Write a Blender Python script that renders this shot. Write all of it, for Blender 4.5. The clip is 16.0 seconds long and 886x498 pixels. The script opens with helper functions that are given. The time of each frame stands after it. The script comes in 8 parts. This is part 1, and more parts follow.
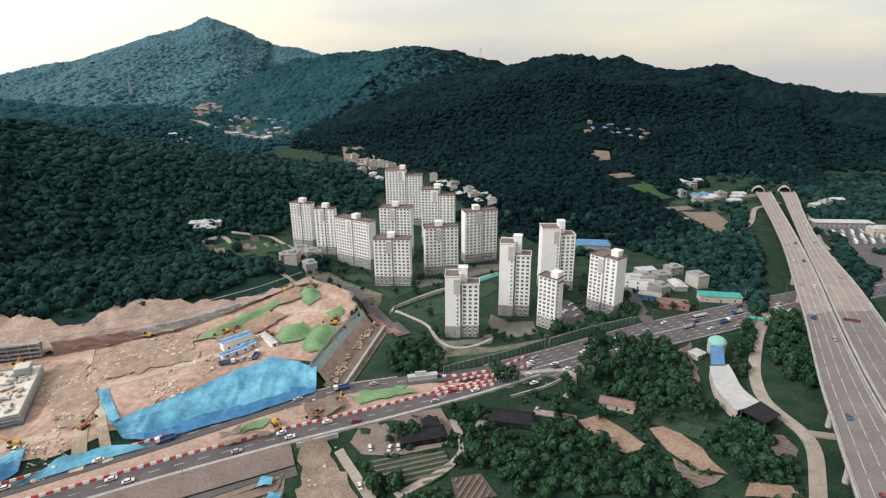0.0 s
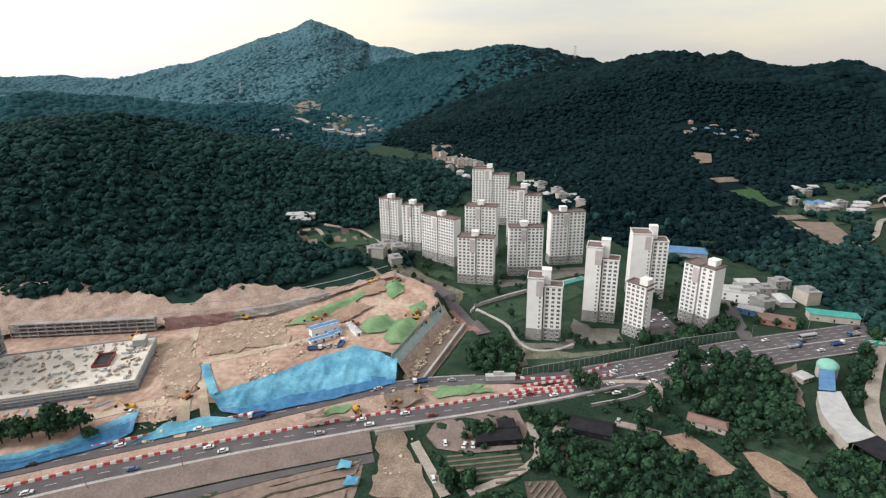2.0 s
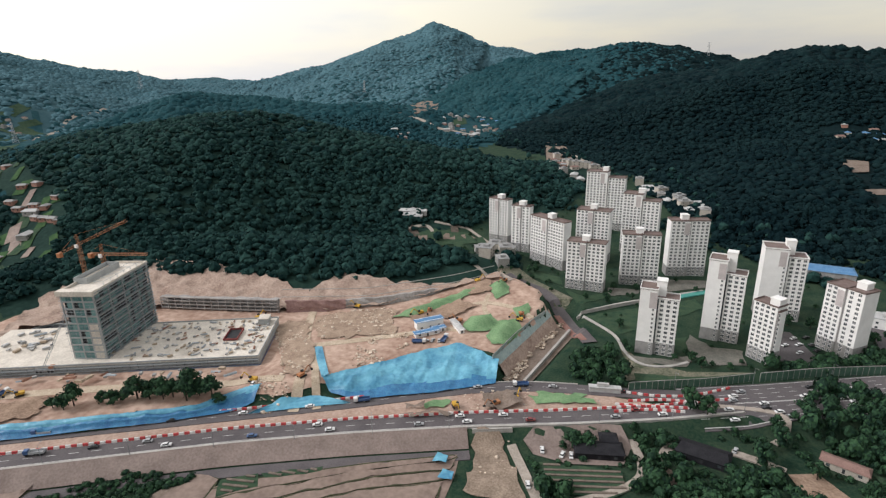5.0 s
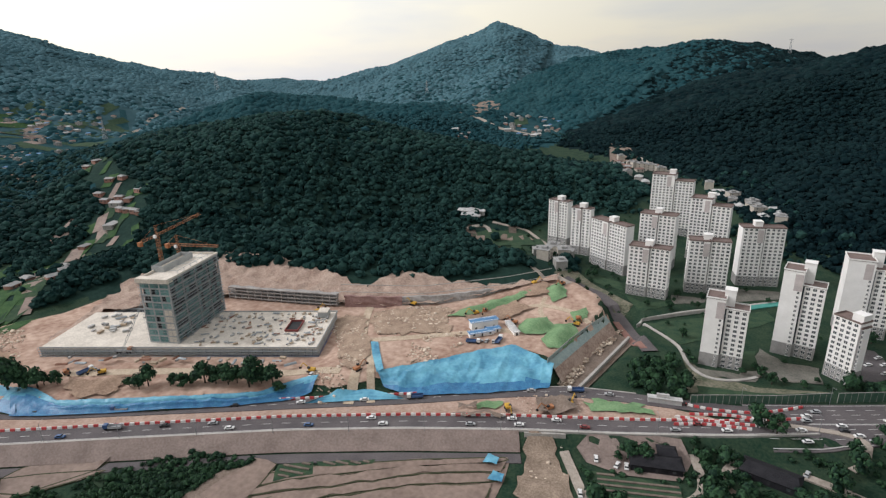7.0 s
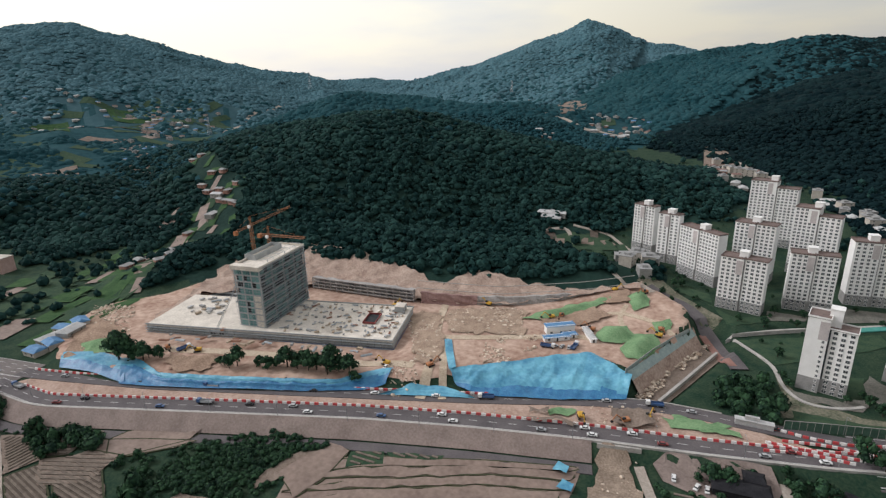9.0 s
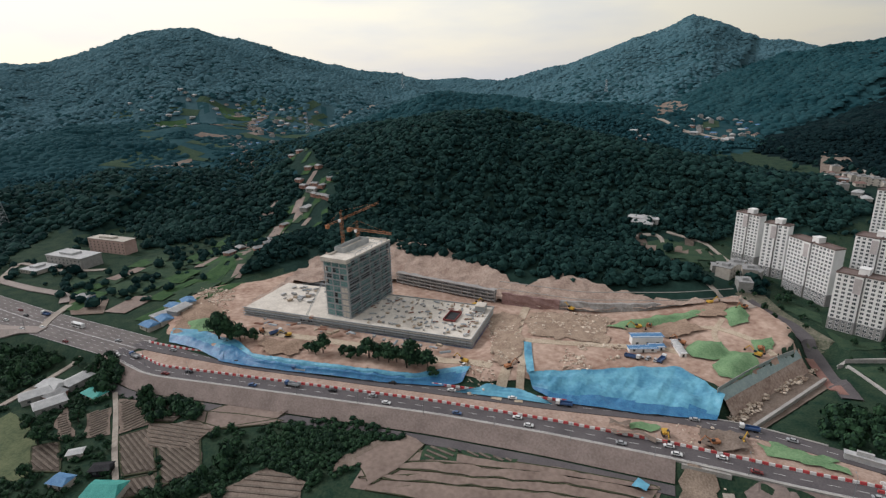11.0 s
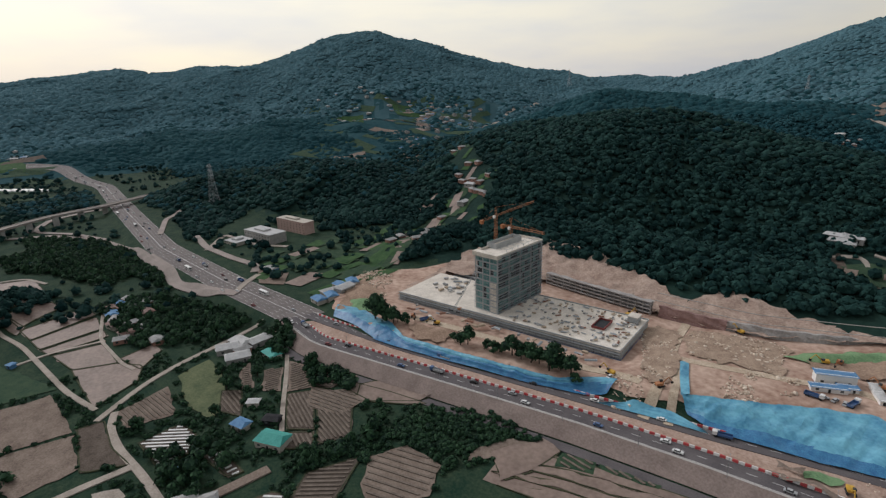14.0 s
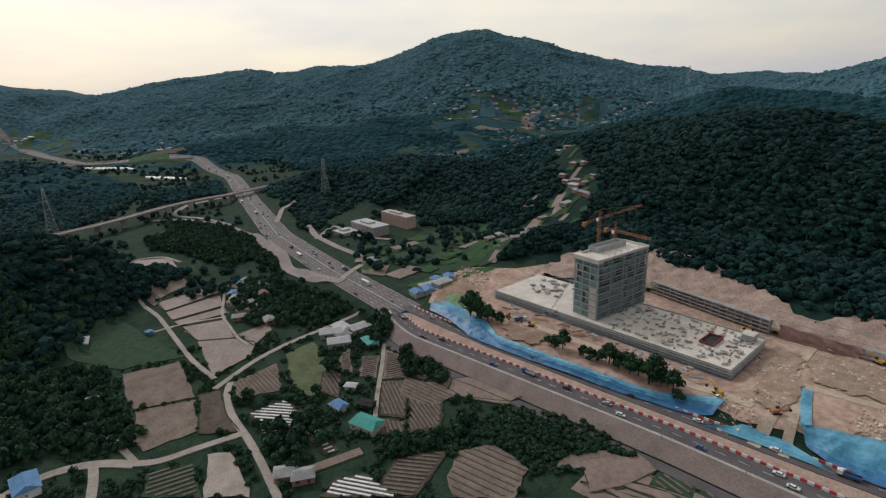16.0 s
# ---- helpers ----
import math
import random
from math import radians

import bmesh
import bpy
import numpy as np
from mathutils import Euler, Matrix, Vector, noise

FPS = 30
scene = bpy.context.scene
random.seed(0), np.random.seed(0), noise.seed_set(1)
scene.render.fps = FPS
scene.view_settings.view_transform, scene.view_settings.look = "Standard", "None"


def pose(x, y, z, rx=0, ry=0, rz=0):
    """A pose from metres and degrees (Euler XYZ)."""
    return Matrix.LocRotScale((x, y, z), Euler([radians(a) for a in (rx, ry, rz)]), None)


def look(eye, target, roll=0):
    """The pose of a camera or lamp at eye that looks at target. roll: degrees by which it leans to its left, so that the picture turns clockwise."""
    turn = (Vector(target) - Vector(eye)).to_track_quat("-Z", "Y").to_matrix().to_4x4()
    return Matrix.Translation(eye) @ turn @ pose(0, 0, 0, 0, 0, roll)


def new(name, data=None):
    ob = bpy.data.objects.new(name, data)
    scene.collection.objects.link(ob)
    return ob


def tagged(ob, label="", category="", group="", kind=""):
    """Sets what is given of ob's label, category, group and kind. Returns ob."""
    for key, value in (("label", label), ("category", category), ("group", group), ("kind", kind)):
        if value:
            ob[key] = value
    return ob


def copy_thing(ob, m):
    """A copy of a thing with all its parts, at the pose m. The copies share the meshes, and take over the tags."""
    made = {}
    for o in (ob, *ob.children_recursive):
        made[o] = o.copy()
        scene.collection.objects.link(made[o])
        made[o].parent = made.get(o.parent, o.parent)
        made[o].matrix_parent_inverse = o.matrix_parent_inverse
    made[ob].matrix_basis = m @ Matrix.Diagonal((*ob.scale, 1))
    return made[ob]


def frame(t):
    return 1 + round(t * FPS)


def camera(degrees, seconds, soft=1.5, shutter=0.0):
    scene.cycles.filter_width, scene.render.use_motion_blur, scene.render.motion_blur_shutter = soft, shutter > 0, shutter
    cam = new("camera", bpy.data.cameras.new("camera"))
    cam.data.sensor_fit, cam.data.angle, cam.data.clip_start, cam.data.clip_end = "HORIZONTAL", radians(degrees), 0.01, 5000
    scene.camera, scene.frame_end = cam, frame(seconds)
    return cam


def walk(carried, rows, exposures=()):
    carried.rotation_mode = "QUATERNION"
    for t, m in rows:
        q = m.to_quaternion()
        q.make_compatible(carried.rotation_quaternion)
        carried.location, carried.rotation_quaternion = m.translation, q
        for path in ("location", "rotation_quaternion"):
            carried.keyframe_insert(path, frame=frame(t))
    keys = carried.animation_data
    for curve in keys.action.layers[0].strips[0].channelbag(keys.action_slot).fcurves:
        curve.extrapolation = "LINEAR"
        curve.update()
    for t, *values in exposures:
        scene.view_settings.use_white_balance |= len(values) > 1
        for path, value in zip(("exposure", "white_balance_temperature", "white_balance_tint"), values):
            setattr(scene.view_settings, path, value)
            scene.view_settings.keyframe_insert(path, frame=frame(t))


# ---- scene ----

# the camera: a drone that hovers 150 m over the road and turns to its left
cam = camera(79.4, 16.0, soft=1.3)
PATH = [
    (0.0, pose(0, 0, 150, 72.13, 0.48, -2.16)),
    (0.5, pose(0, 0, 150, 72.07, 0.56, -0.29)),
    (1.0, pose(0, 0, 150, 72.06, 0.63, 1.77)),
    (1.5, pose(0, 0, 150, 72.08, 0.70, 4.32)),
    (2.0, pose(0, 0, 150, 72.10, 0.76, 7.17)),
    (2.5, pose(0, 0, 150, 72.15, 0.87, 9.97)),
    (3.0, pose(0, 0, 150, 72.20, 0.92, 12.16)),
    (3.5, pose(0, 0, 150, 72.24, 0.96, 14.39)),
    (4.0, pose(0, 0, 150, 72.27, 1.02, 16.12)),
    (6.5, pose(0, 0, 150, 72.39, 1.29, 23.79)),
    (7.0, pose(0, 0, 150, 72.43, 1.32, 25.49)),
    (7.5, pose(0, 0, 150, 72.46, 1.32, 27.17)),
    (8.0, pose(0, 0, 150, 72.51, 1.39, 29.15)),
    (8.5, pose(0, 0, 150, 72.55, 1.41, 31.29)),
    (9.0, pose(0, 0, 150, 72.60, 1.38, 34.19)),
    (11.5, pose(0, 0, 150, 72.82, 1.53, 46.01)),
    (12.0, pose(0, 0, 150, 72.83, 1.56, 49.07)),
    (12.5, pose(0, 0, 150, 72.92, 1.67, 52.49)),
    (13.0, pose(0, 0, 150, 72.96, 1.69, 55.24)),
    (13.5, pose(0, 0, 150, 72.99, 1.81, 57.68)),
    (14.0, pose(0, 0, 150, 73.06, 1.74, 60.33)),
    (14.5, pose(0, 0, 150, 73.10, 1.86, 62.36)),
    (15.0, pose(0, 0, 150, 73.15, 1.83, 64.91)),
    (15.5, pose(0, 0, 150, 73.19, 1.91, 67.64)),
    (16.0, pose(0, 0, 150, 73.23, 1.86, 71.29)),
]
walk(cam, PATH, exposures=[(0.0, -0.05, 6070, 13), (3.0, -0.10, 6070, 13), (6.0, -0.32, 6010, 14), (8.5, -0.42, 5960, 14), (11.5, -0.70, 5920, 14), (14.0, -0.89, 5920, 14), (16.0, -0.97, 5940, 14)])


# ---- light: a bright overcast evening sky, with a soft sun behind thin cloud over the western hills
SUN_AZ, SUN_EL = radians(-112), radians(38)
world = bpy.data.worlds.new("world")
scene.world = world
world.use_nodes = True
wn, wl = world.node_tree.nodes, world.node_tree.links
wn.clear()
sky = wn.new("ShaderNodeTexSky")
sky.sky_type = "NISHITA"
sky.sun_disc = False
sky.sun_elevation, sky.sun_rotation = SUN_EL, SUN_AZ
sky.air_density, sky.dust_density = 1.5, 3.0
coord = wn.new("ShaderNodeTexCoord")
stretch = wn.new("ShaderNodeMapping")
stretch.inputs["Scale"].default_value = (1.2, 1.2, 6.0)
wl.new(coord.outputs["Generated"], stretch.inputs["Vector"])
cloud = wn.new("ShaderNodeTexNoise")
cloud.inputs["Scale"].default_value, cloud.inputs["Detail"].default_value, cloud.inputs["Roughness"].default_value = 1.6, 7, 0.55
wl.new(stretch.outputs["Vector"], cloud.inputs["Vector"])
ramp = wn.new("ShaderNodeValToRGB")
ramp.color_ramp.elements[0].position, ramp.color_ramp.elements[0].color = 0.38, (0.76, 0.735, 0.68, 1)
ramp.color_ramp.elements[1].position, ramp.color_ramp.elements[1].color = 0.62, (1.0, 0.90, 0.68, 1)
wl.new(cloud.outputs["Fac"], ramp.inputs["Fac"])
# the cloud is thinner, and so brighter and warmer, round the sun's low western quarter
toward = wn.new("ShaderNodeVectorMath")
toward.operation = "DOT_PRODUCT"
toward.inputs[1].default_value = (math.sin(radians(-88)) * 0.96, math.cos(radians(-88)) * 0.96, 0.28)
wl.new(coord.outputs["Generated"], toward.inputs[0])
glow = wn.new("ShaderNodeMapRange")
glow.interpolation_type = "SMOOTHSTEP"
glow.inputs["From Min"].default_value, glow.inputs["From Max"].default_value = -0.1, 1.0
glow.inputs["To Min"].default_value, glow.inputs["To Max"].default_value = 0.74, 1.52
wl.new(toward.outputs["Value"], glow.inputs["Value"])
clouds = wn.new("ShaderNodeBackground")
wl.new(glow.outputs["Result"], clouds.inputs["Strength"])
wl.new(ramp.outputs["Color"], clouds.inputs["Color"])
clear = wn.new("ShaderNodeBackground")
clear.inputs["Strength"].default_value = 0.05
wl.new(sky.outputs["Color"], clear.inputs["Color"])
both = wn.new("ShaderNodeAddShader")
wl.new(clear.outputs[0], both.inputs[0])
wl.new(clouds.outputs[0], both.inputs[1])
out = wn.new("ShaderNodeOutputWorld")
wl.new(both.outputs[0], out.inputs["Surface"])

lamp = bpy.data.lights.new("sun", "SUN")
lamp.energy, lamp.angle, lamp.color = 2.3, radians(12), (1.0, 0.965, 0.92)
sun = new("sun", lamp)
sun.matrix_world = look((math.sin(SUN_AZ) * math.cos(SUN_EL) * 100, math.cos(SUN_AZ) * math.cos(SUN_EL) * 100, math.sin(SUN_EL) * 100), (0, 0, 0))
scene.view_settings.exposure = 0.0


# ---- materials
def material(name, dark, light, scale=1.0, rough=0.8, bump=0.3, fine=8.0, metal=0.0, island=0.0, spread=0.0, spec=0.3, coarse=0.5):
    """Two tones mixed by a coarse and a fine noise in metres, with relief; island and spread vary it by piece."""
    m = bpy.data.materials.new(name)
    m.use_nodes = True
    n, l = m.node_tree.nodes, m.node_tree.links
    bsdf = n["Principled BSDF"]
    geo = n.new("ShaderNodeNewGeometry")
    a, b = n.new("ShaderNodeTexNoise"), n.new("ShaderNodeTexNoise")
    for t, s, d in ((a, 1 / scale, 4), (b, fine / scale, 3)):
        t.inputs["Scale"].default_value, t.inputs["Detail"].default_value = s, d
        l.new(geo.outputs["Position"], t.inputs["Vector"])
    mix = n.new("ShaderNodeMath")
    mix.operation = "MULTIPLY_ADD"
    mix.inputs[1].default_value = coarse
    l.new(a.outputs["Fac"], mix.inputs[0])
    half = n.new("ShaderNodeMath")
    half.operation = "MULTIPLY"
    half.inputs[1].default_value = 1 - coarse
    l.new(b.outputs["Fac"], half.inputs[0])
    l.new(half.outputs[0], mix.inputs[2])
    value = mix.outputs[0]
    for amount, node, socket in ((island, geo, "Random Per Island"), (spread, n.new("ShaderNodeObjectInfo"), "Random")):
        if amount:
            add = n.new("ShaderNodeMath")
            add.operation = "MULTIPLY_ADD"
            add.inputs[1].default_value = amount
            l.new(node.outputs[socket], add.inputs[0])
            sub = n.new("ShaderNodeMath")
            sub.operation = "SUBTRACT"
            sub.inputs[1].default_value = amount / 2
            l.new(value, sub.inputs[0])
            l.new(sub.outputs[0], add.inputs[2])
            value = add.outputs[0]
    ramp = n.new("ShaderNodeValToRGB")
    ramp.color_ramp.elements[0].position, ramp.color_ramp.elements[0].color = 0.36, (*dark, 1)
    ramp.color_ramp.elements[1].position, ramp.color_ramp.elements[1].color = 0.64, (*light, 1)
    l.new(value, ramp.inputs["Fac"])
    l.new(ramp.outputs["Color"], bsdf.inputs["Base Color"])
    bsdf.inputs["Roughness"].default_value = rough
    bsdf.inputs["Metallic"].default_value = metal
    bsdf.inputs["Specular IOR Level"].default_value = spec
    if bump:
        relief = n.new("ShaderNodeBump")
        relief.inputs["Strength"].default_value, relief.inputs["Distance"].default_value = bump, min(scale * 0.06, 0.6)
        l.new(b.outputs["Fac"], relief.inputs["Height"])
        l.new(relief.outputs["Normal"], bsdf.inputs["Normal"])
    return m

GRASS = material("grass_ground", (0.010, 0.032, 0.021), (0.041, 0.064, 0.038), 10, 0.95, 0.6, 9, spec=0.1)
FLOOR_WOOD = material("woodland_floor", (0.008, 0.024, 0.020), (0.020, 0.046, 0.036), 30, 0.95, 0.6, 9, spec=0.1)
# next two floors: hill shade and distance haze set into the colour
FLOOR_SHADED = material("shaded_floor", (0.003, 0.011, 0.013), (0.008, 0.019, 0.021), 30, 0.95, 0.6, 9, spec=0.05)
FLOOR_HAZED = material("hazed_woodland_floor", (0.036, 0.084, 0.100), (0.058, 0.112, 0.128), 90, 0.95, 0.4, 7, spec=0.05)
LEAF = material("leaves", (0.005, 0.022, 0.022), (0.021, 0.055, 0.048), 60, 0.9, 0.35, 12, island=0.30, spec=0.08)
# darker leaves hold the right hill's shade; the two bluer ones hold haze
LEAF_SHADED = material("shaded_leaves", (0.003, 0.011, 0.014), (0.009, 0.023, 0.025), 70, 0.95, 0.3, 10, island=0.22, spec=0.04)
LEAF_PART_HAZED = material("part_hazed_leaves", (0.011, 0.046, 0.057), (0.027, 0.075, 0.086), 90, 0.95, 0.3, 8, island=0.2, spec=0.05)
LEAF_HAZED = material("hazed_leaves", (0.060, 0.130, 0.157), (0.090, 0.172, 0.202), 140, 0.95, 0.25, 6, island=0.12, spec=0.05)
LEAF_NEAR = material("near_leaves", (0.007, 0.025, 0.015), (0.034, 0.082, 0.037), 9, 0.8, 0.4, 8, island=0.4, spec=0.2)
BARK = material("bark", (0.035, 0.028, 0.022), (0.09, 0.075, 0.06), 0.8, 0.95, 0.6, 6, spec=0.1)
SAND = material("site_sand", (0.275, 0.172, 0.128), (0.53, 0.395, 0.315), 24, 0.95, 0.5, 7, spec=0.1)
SOIL = material("brown_soil", (0.145, 0.112, 0.09), (0.255, 0.205, 0.17), 7, 0.95, 0.6, 8, spec=0.1)
RED_SOIL = material("red_soil", (0.21, 0.145, 0.105), (0.37, 0.27, 0.20), 8, 0.95, 0.6, 8, spec=0.1)
PADDY = material("paddy_mud", (0.155, 0.112, 0.092), (0.26, 0.197, 0.162), 14, 0.6, 0.2, 6, spec=0.3)
ROCK = material("cut_rock", (0.25, 0.175, 0.14), (0.46, 0.36, 0.295), 9, 0.95, 0.9, 7, spec=0.15)
BOULDER = material("boulders", (0.32, 0.24, 0.18), (0.70, 0.60, 0.49), 3, 0.95, 0.6, 6, island=0.3, spec=0.15)
SHOTCRETE = material("sprayed_concrete", (0.25, 0.235, 0.225), (0.42, 0.40, 0.385), 8, 0.9, 0.6, 7, spec=0.2)
ASPHALT = material("asphalt", (0.080, 0.072, 0.076), (0.130, 0.117, 0.119), 9, 0.85, 0.25, 14, spec=0.3)
HIGHWAY = material("highway_concrete", (0.23, 0.195, 0.175), (0.34, 0.29, 0.26), 12, 0.85, 0.2, 14, spec=0.3)
CONCRETE = material("concrete", (0.30, 0.285, 0.265), (0.47, 0.45, 0.42), 5, 0.9, 0.3, 10, spec=0.25)
PAVING = material("pale_path", (0.26, 0.225, 0.19), (0.42, 0.37, 0.32), 7, 0.9, 0.4, 9, spec=0.2)
PAINT = material("road_paint", (0.40, 0.395, 0.385), (0.66, 0.65, 0.63), 2, 0.7, 0.1, 8)
WHITE_WALL = material("white_plaster", (0.72, 0.71, 0.69), (0.82, 0.81, 0.79), 6, 0.8, 0.1, 10, coarse=0.7)
GREY_WALL = material("grey_stone_cladding", (0.22, 0.215, 0.21), (0.33, 0.32, 0.31), 3, 0.7, 0.2, 8)
ROOF_BROWN = material("brown_roof", (0.125, 0.09, 0.08), (0.20, 0.15, 0.135), 3, 0.8, 0.2, 6)
GLASS = material("window_glass", (0.045, 0.055, 0.06), (0.10, 0.11, 0.115), 6, 0.12, 0.0, 2, spread=0.4, spec=0.6)
TARP = material("blue_tarpaulin", (0.048, 0.205, 0.34), (0.16, 0.43, 0.56), 10, 0.45, 0.5, 6, spec=0.4, coarse=0.7)
TARP_DEEP = material("deep_blue_tarpaulin", (0.014, 0.095, 0.24), (0.055, 0.225, 0.40), 3, 0.45, 0.6, 6, spec=0.4)
GREEN_NET = material("green_cover_net", (0.11, 0.20, 0.10), (0.22, 0.34, 0.18), 7, 0.9, 0.4, 9, spec=0.1)

# ---- shared builders
def mesh_object(name, verts, faces, mats, parent=None, smooth_shade=False):
    """Quick mesh from arrays of vertices and of triangles or quads."""
    verts, faces = np.asarray(verts, np.float32), np.asarray(faces, np.int32)
    me = bpy.data.meshes.new(name)
    k = faces.shape[1]
    me.vertices.add(len(verts))
    me.vertices.foreach_set("co", verts.ravel())
    me.loops.add(faces.size)
    me.loops.foreach_set("vertex_index", faces.ravel())
    me.polygons.add(len(faces))
    me.polygons.foreach_set("loop_start", np.arange(0, faces.size, k, dtype=np.int32))
    me.polygons.foreach_set("loop_total", np.full(len(faces), k, np.int32))
    me.polygons.foreach_set("use_smooth", np.full(len(faces), smooth_shade, bool))
    me.update(calc_edges=True)
    for m in (mats if isinstance(mats, (list, tuple)) else [mats]):
        me.materials.append(m)
    ob = new(name, me)
    if parent:
        ob.parent = parent
    return ob

def part(name, bm, mat, parent, label=""):
    me = bpy.data.meshes.new(name)
    bm.to_mesh(me)
    bm.free()
    for m in (mat if isinstance(mat, (list, tuple)) else [mat]):
        me.materials.append(m)
    ob = new(name, me)
    ob.parent = parent
    return tagged(ob, label)

def shared(name, mesh, parent, m):
    """One more piece on a mesh that alike pieces share."""
    ob = new(name, mesh)
    ob.parent = parent
    ob.matrix_basis = m
    return ob

def mesh_only(name, bm, mats):
    me = bpy.data.meshes.new(name)
    bm.to_mesh(me)
    bm.free()
    for m in (mats if isinstance(mats, (list, tuple)) else [mats]):
        me.materials.append(m)
    return me

def box(bm, x0, y0, z0, x1, y1, z1, m=None, index=0):
    r = bmesh.ops.create_cube(bm, size=1)["verts"]
    t = Matrix.Translation(((x0 + x1) / 2, (y0 + y1) / 2, (z0 + z1) / 2)) @ Matrix.Diagonal((x1 - x0, y1 - y0, z1 - z0, 1))
    bmesh.ops.transform(bm, matrix=(m @ t) if m else t, verts=r)
    if index:
        for f in {f for v in r for f in v.link_faces}:
            f.material_index = index
    return r

def block(x0, y0, z0, x1, y1, z1, bevel=0.0):
    bm = bmesh.new()
    box(bm, x0, y0, z0, x1, y1, z1)
    if bevel:
        bmesh.ops.bevel(bm, geom=bm.edges[:], offset=bevel, segments=2, affect="EDGES")
    return bm

def tube(bm, p, q, r0, r1=None, n=8):
    p, q = Vector(p), Vector(q)
    m = Matrix.Translation((p + q) / 2) @ (q - p).to_track_quat("Z", "Y").to_matrix().to_4x4()
    bmesh.ops.create_cone(bm, cap_ends=True, segments=n, radius1=r0, radius2=r0 if r1 is None else r1, depth=(q - p).length, matrix=m)

def empty(name, x, y, z, yaw=0):
    ob = new(name)
    ob.matrix_basis = pose(x, y, z, 0, 0, yaw)
    return ob

def z_at(x, y):
    return float(height(np.array([x]), np.array([y]))[0])

def resample(pts, step, rounds=6):
    pts = np.asarray(pts, float)
    s = np.r_[0, np.cumsum(np.hypot(*np.diff(pts[:, :2], axis=0).T))]
    u = np.linspace(0, s[-1], max(2, int(s[-1] / step) + 1))
    # rounded corners: a running mean of the straight runs
    line = np.stack([np.interp(u, s, pts[:, k]) for k in range(pts.shape[1])], 1)
    for _ in range(rounds):
        line[1:-1] = (line[:-2] + line[1:-1] * 2 + line[2:]) / 4
    return line

def normals(line):
    t = np.gradient(line[:, :2], axis=0)
    t /= np.hypot(t[:, 0], t[:, 1])[:, None]
    return np.stack([-t[:, 1], t[:, 0]], 1)

def strip(name, pts, left, right, mat, lift=0.3, step=6.0, level=None, thick=0.4, parent=None, across=2, rounds=6):
    """A road or band along a line, from left to right of it (metres, left positive), laid on the ground or at its own level."""
    line = resample(pts, step, rounds)
    nrm = normals(line)
    offs = np.linspace(left, right, across + 1)
    rows = []
    for o in offs:
        xy = line[:, :2] + nrm * o
        z = (height(xy[:, 0], xy[:, 1]) if level is None else np.full(len(xy), float(level))) if line.shape[1] == 2 else line[:, 2]
        rows.append(np.c_[xy, z + lift])
    top = np.stack(rows, 1)
    k, n = across + 1, len(line)
    verts = np.vstack([top.reshape(-1, 3), (top - [0, 0, thick]).reshape(-1, 3)])
    f = []
    for i in range(n - 1):
        for j in range(across):
            a = i * k + j
            f.append((a, a + 1, a + k + 1, a + k))
        for j, flip in ((0, False), (across, True)):
            a, b = i * k + j, (i + 1) * k + j
            f.append((a, b, b + n * k, a + n * k) if not flip else (b, a, a + n * k, b + n * k))
    return mesh_object(name, verts, f, mat, parent)

def patch(name, poly, mat, lift=0.3, step=7.0, parent=None, bumps=0.0, level=None, ragged=0.0, heap=0.0):
    """A piece of ground with its own surface, laid over the land."""
    from mathutils.geometry import delaunay_2d_cdt
    poly = np.asarray(poly, float)
    edge = []
    for p, q in zip(poly, np.roll(poly, -1, 0)):
        k = max(1, int(np.hypot(*(q - p)) / step))
        edge += [p + (q - p) * i / k for i in range(k)]
    if ragged:
        edge = [e + ragged * 2 * (np.array((vnoise(e[0] / 4, e[1] / 4), vnoise(e[0] / 4 + 31, e[1] / 4))) - 0.5) for e in edge]
        poly = np.array(edge)
    lo, hi = poly.min(0), poly.max(0)
    gx, gy = np.meshgrid(np.arange(lo[0], hi[0], step), np.arange(lo[1], hi[1], step))
    pts = np.c_[gx.ravel(), gy.ravel()] + np.random.RandomState(3).uniform(-0.2, 0.2, (gx.size, 2)) * step
    pts = pts[inside(pts[:, 0], pts[:, 1], poly)]
    ring = list(range(len(edge)))
    v, _, f, _, _, _ = delaunay_2d_cdt([Vector(p) for p in edge] + [Vector(p) for p in pts], [], [ring], 1, 0.01)
    xy = np.array([(p.x, p.y) for p in v])
    z = (height(xy[:, 0], xy[:, 1]) if level is None else np.full(len(xy), float(level))) + lift
    if heap:
        z = z + heap * smooth(near_line(xy[:, 0], xy[:, 1], np.vstack([poly, poly[:1]]))[0] / 9)
    if bumps:
        z = z + bumps * (vnoise(xy[:, 0] / 5, xy[:, 1] / 5) + 0.5 * vnoise(xy[:, 0] / 2.1 + 7, xy[:, 1] / 2.1))
    return mesh_object(name, np.c_[xy, z], [tuple(t) for t in f if len(t) == 3], mat, parent, bumps > 0)


# ---- the lie of the land
# crest lines of the hills: (x, y, height above the valley floor, half width)
def crest(rows):
    return np.array([(d * math.sin(radians(a)), d * math.cos(radians(a)), z, w) for a, d, z, w in rows], float)

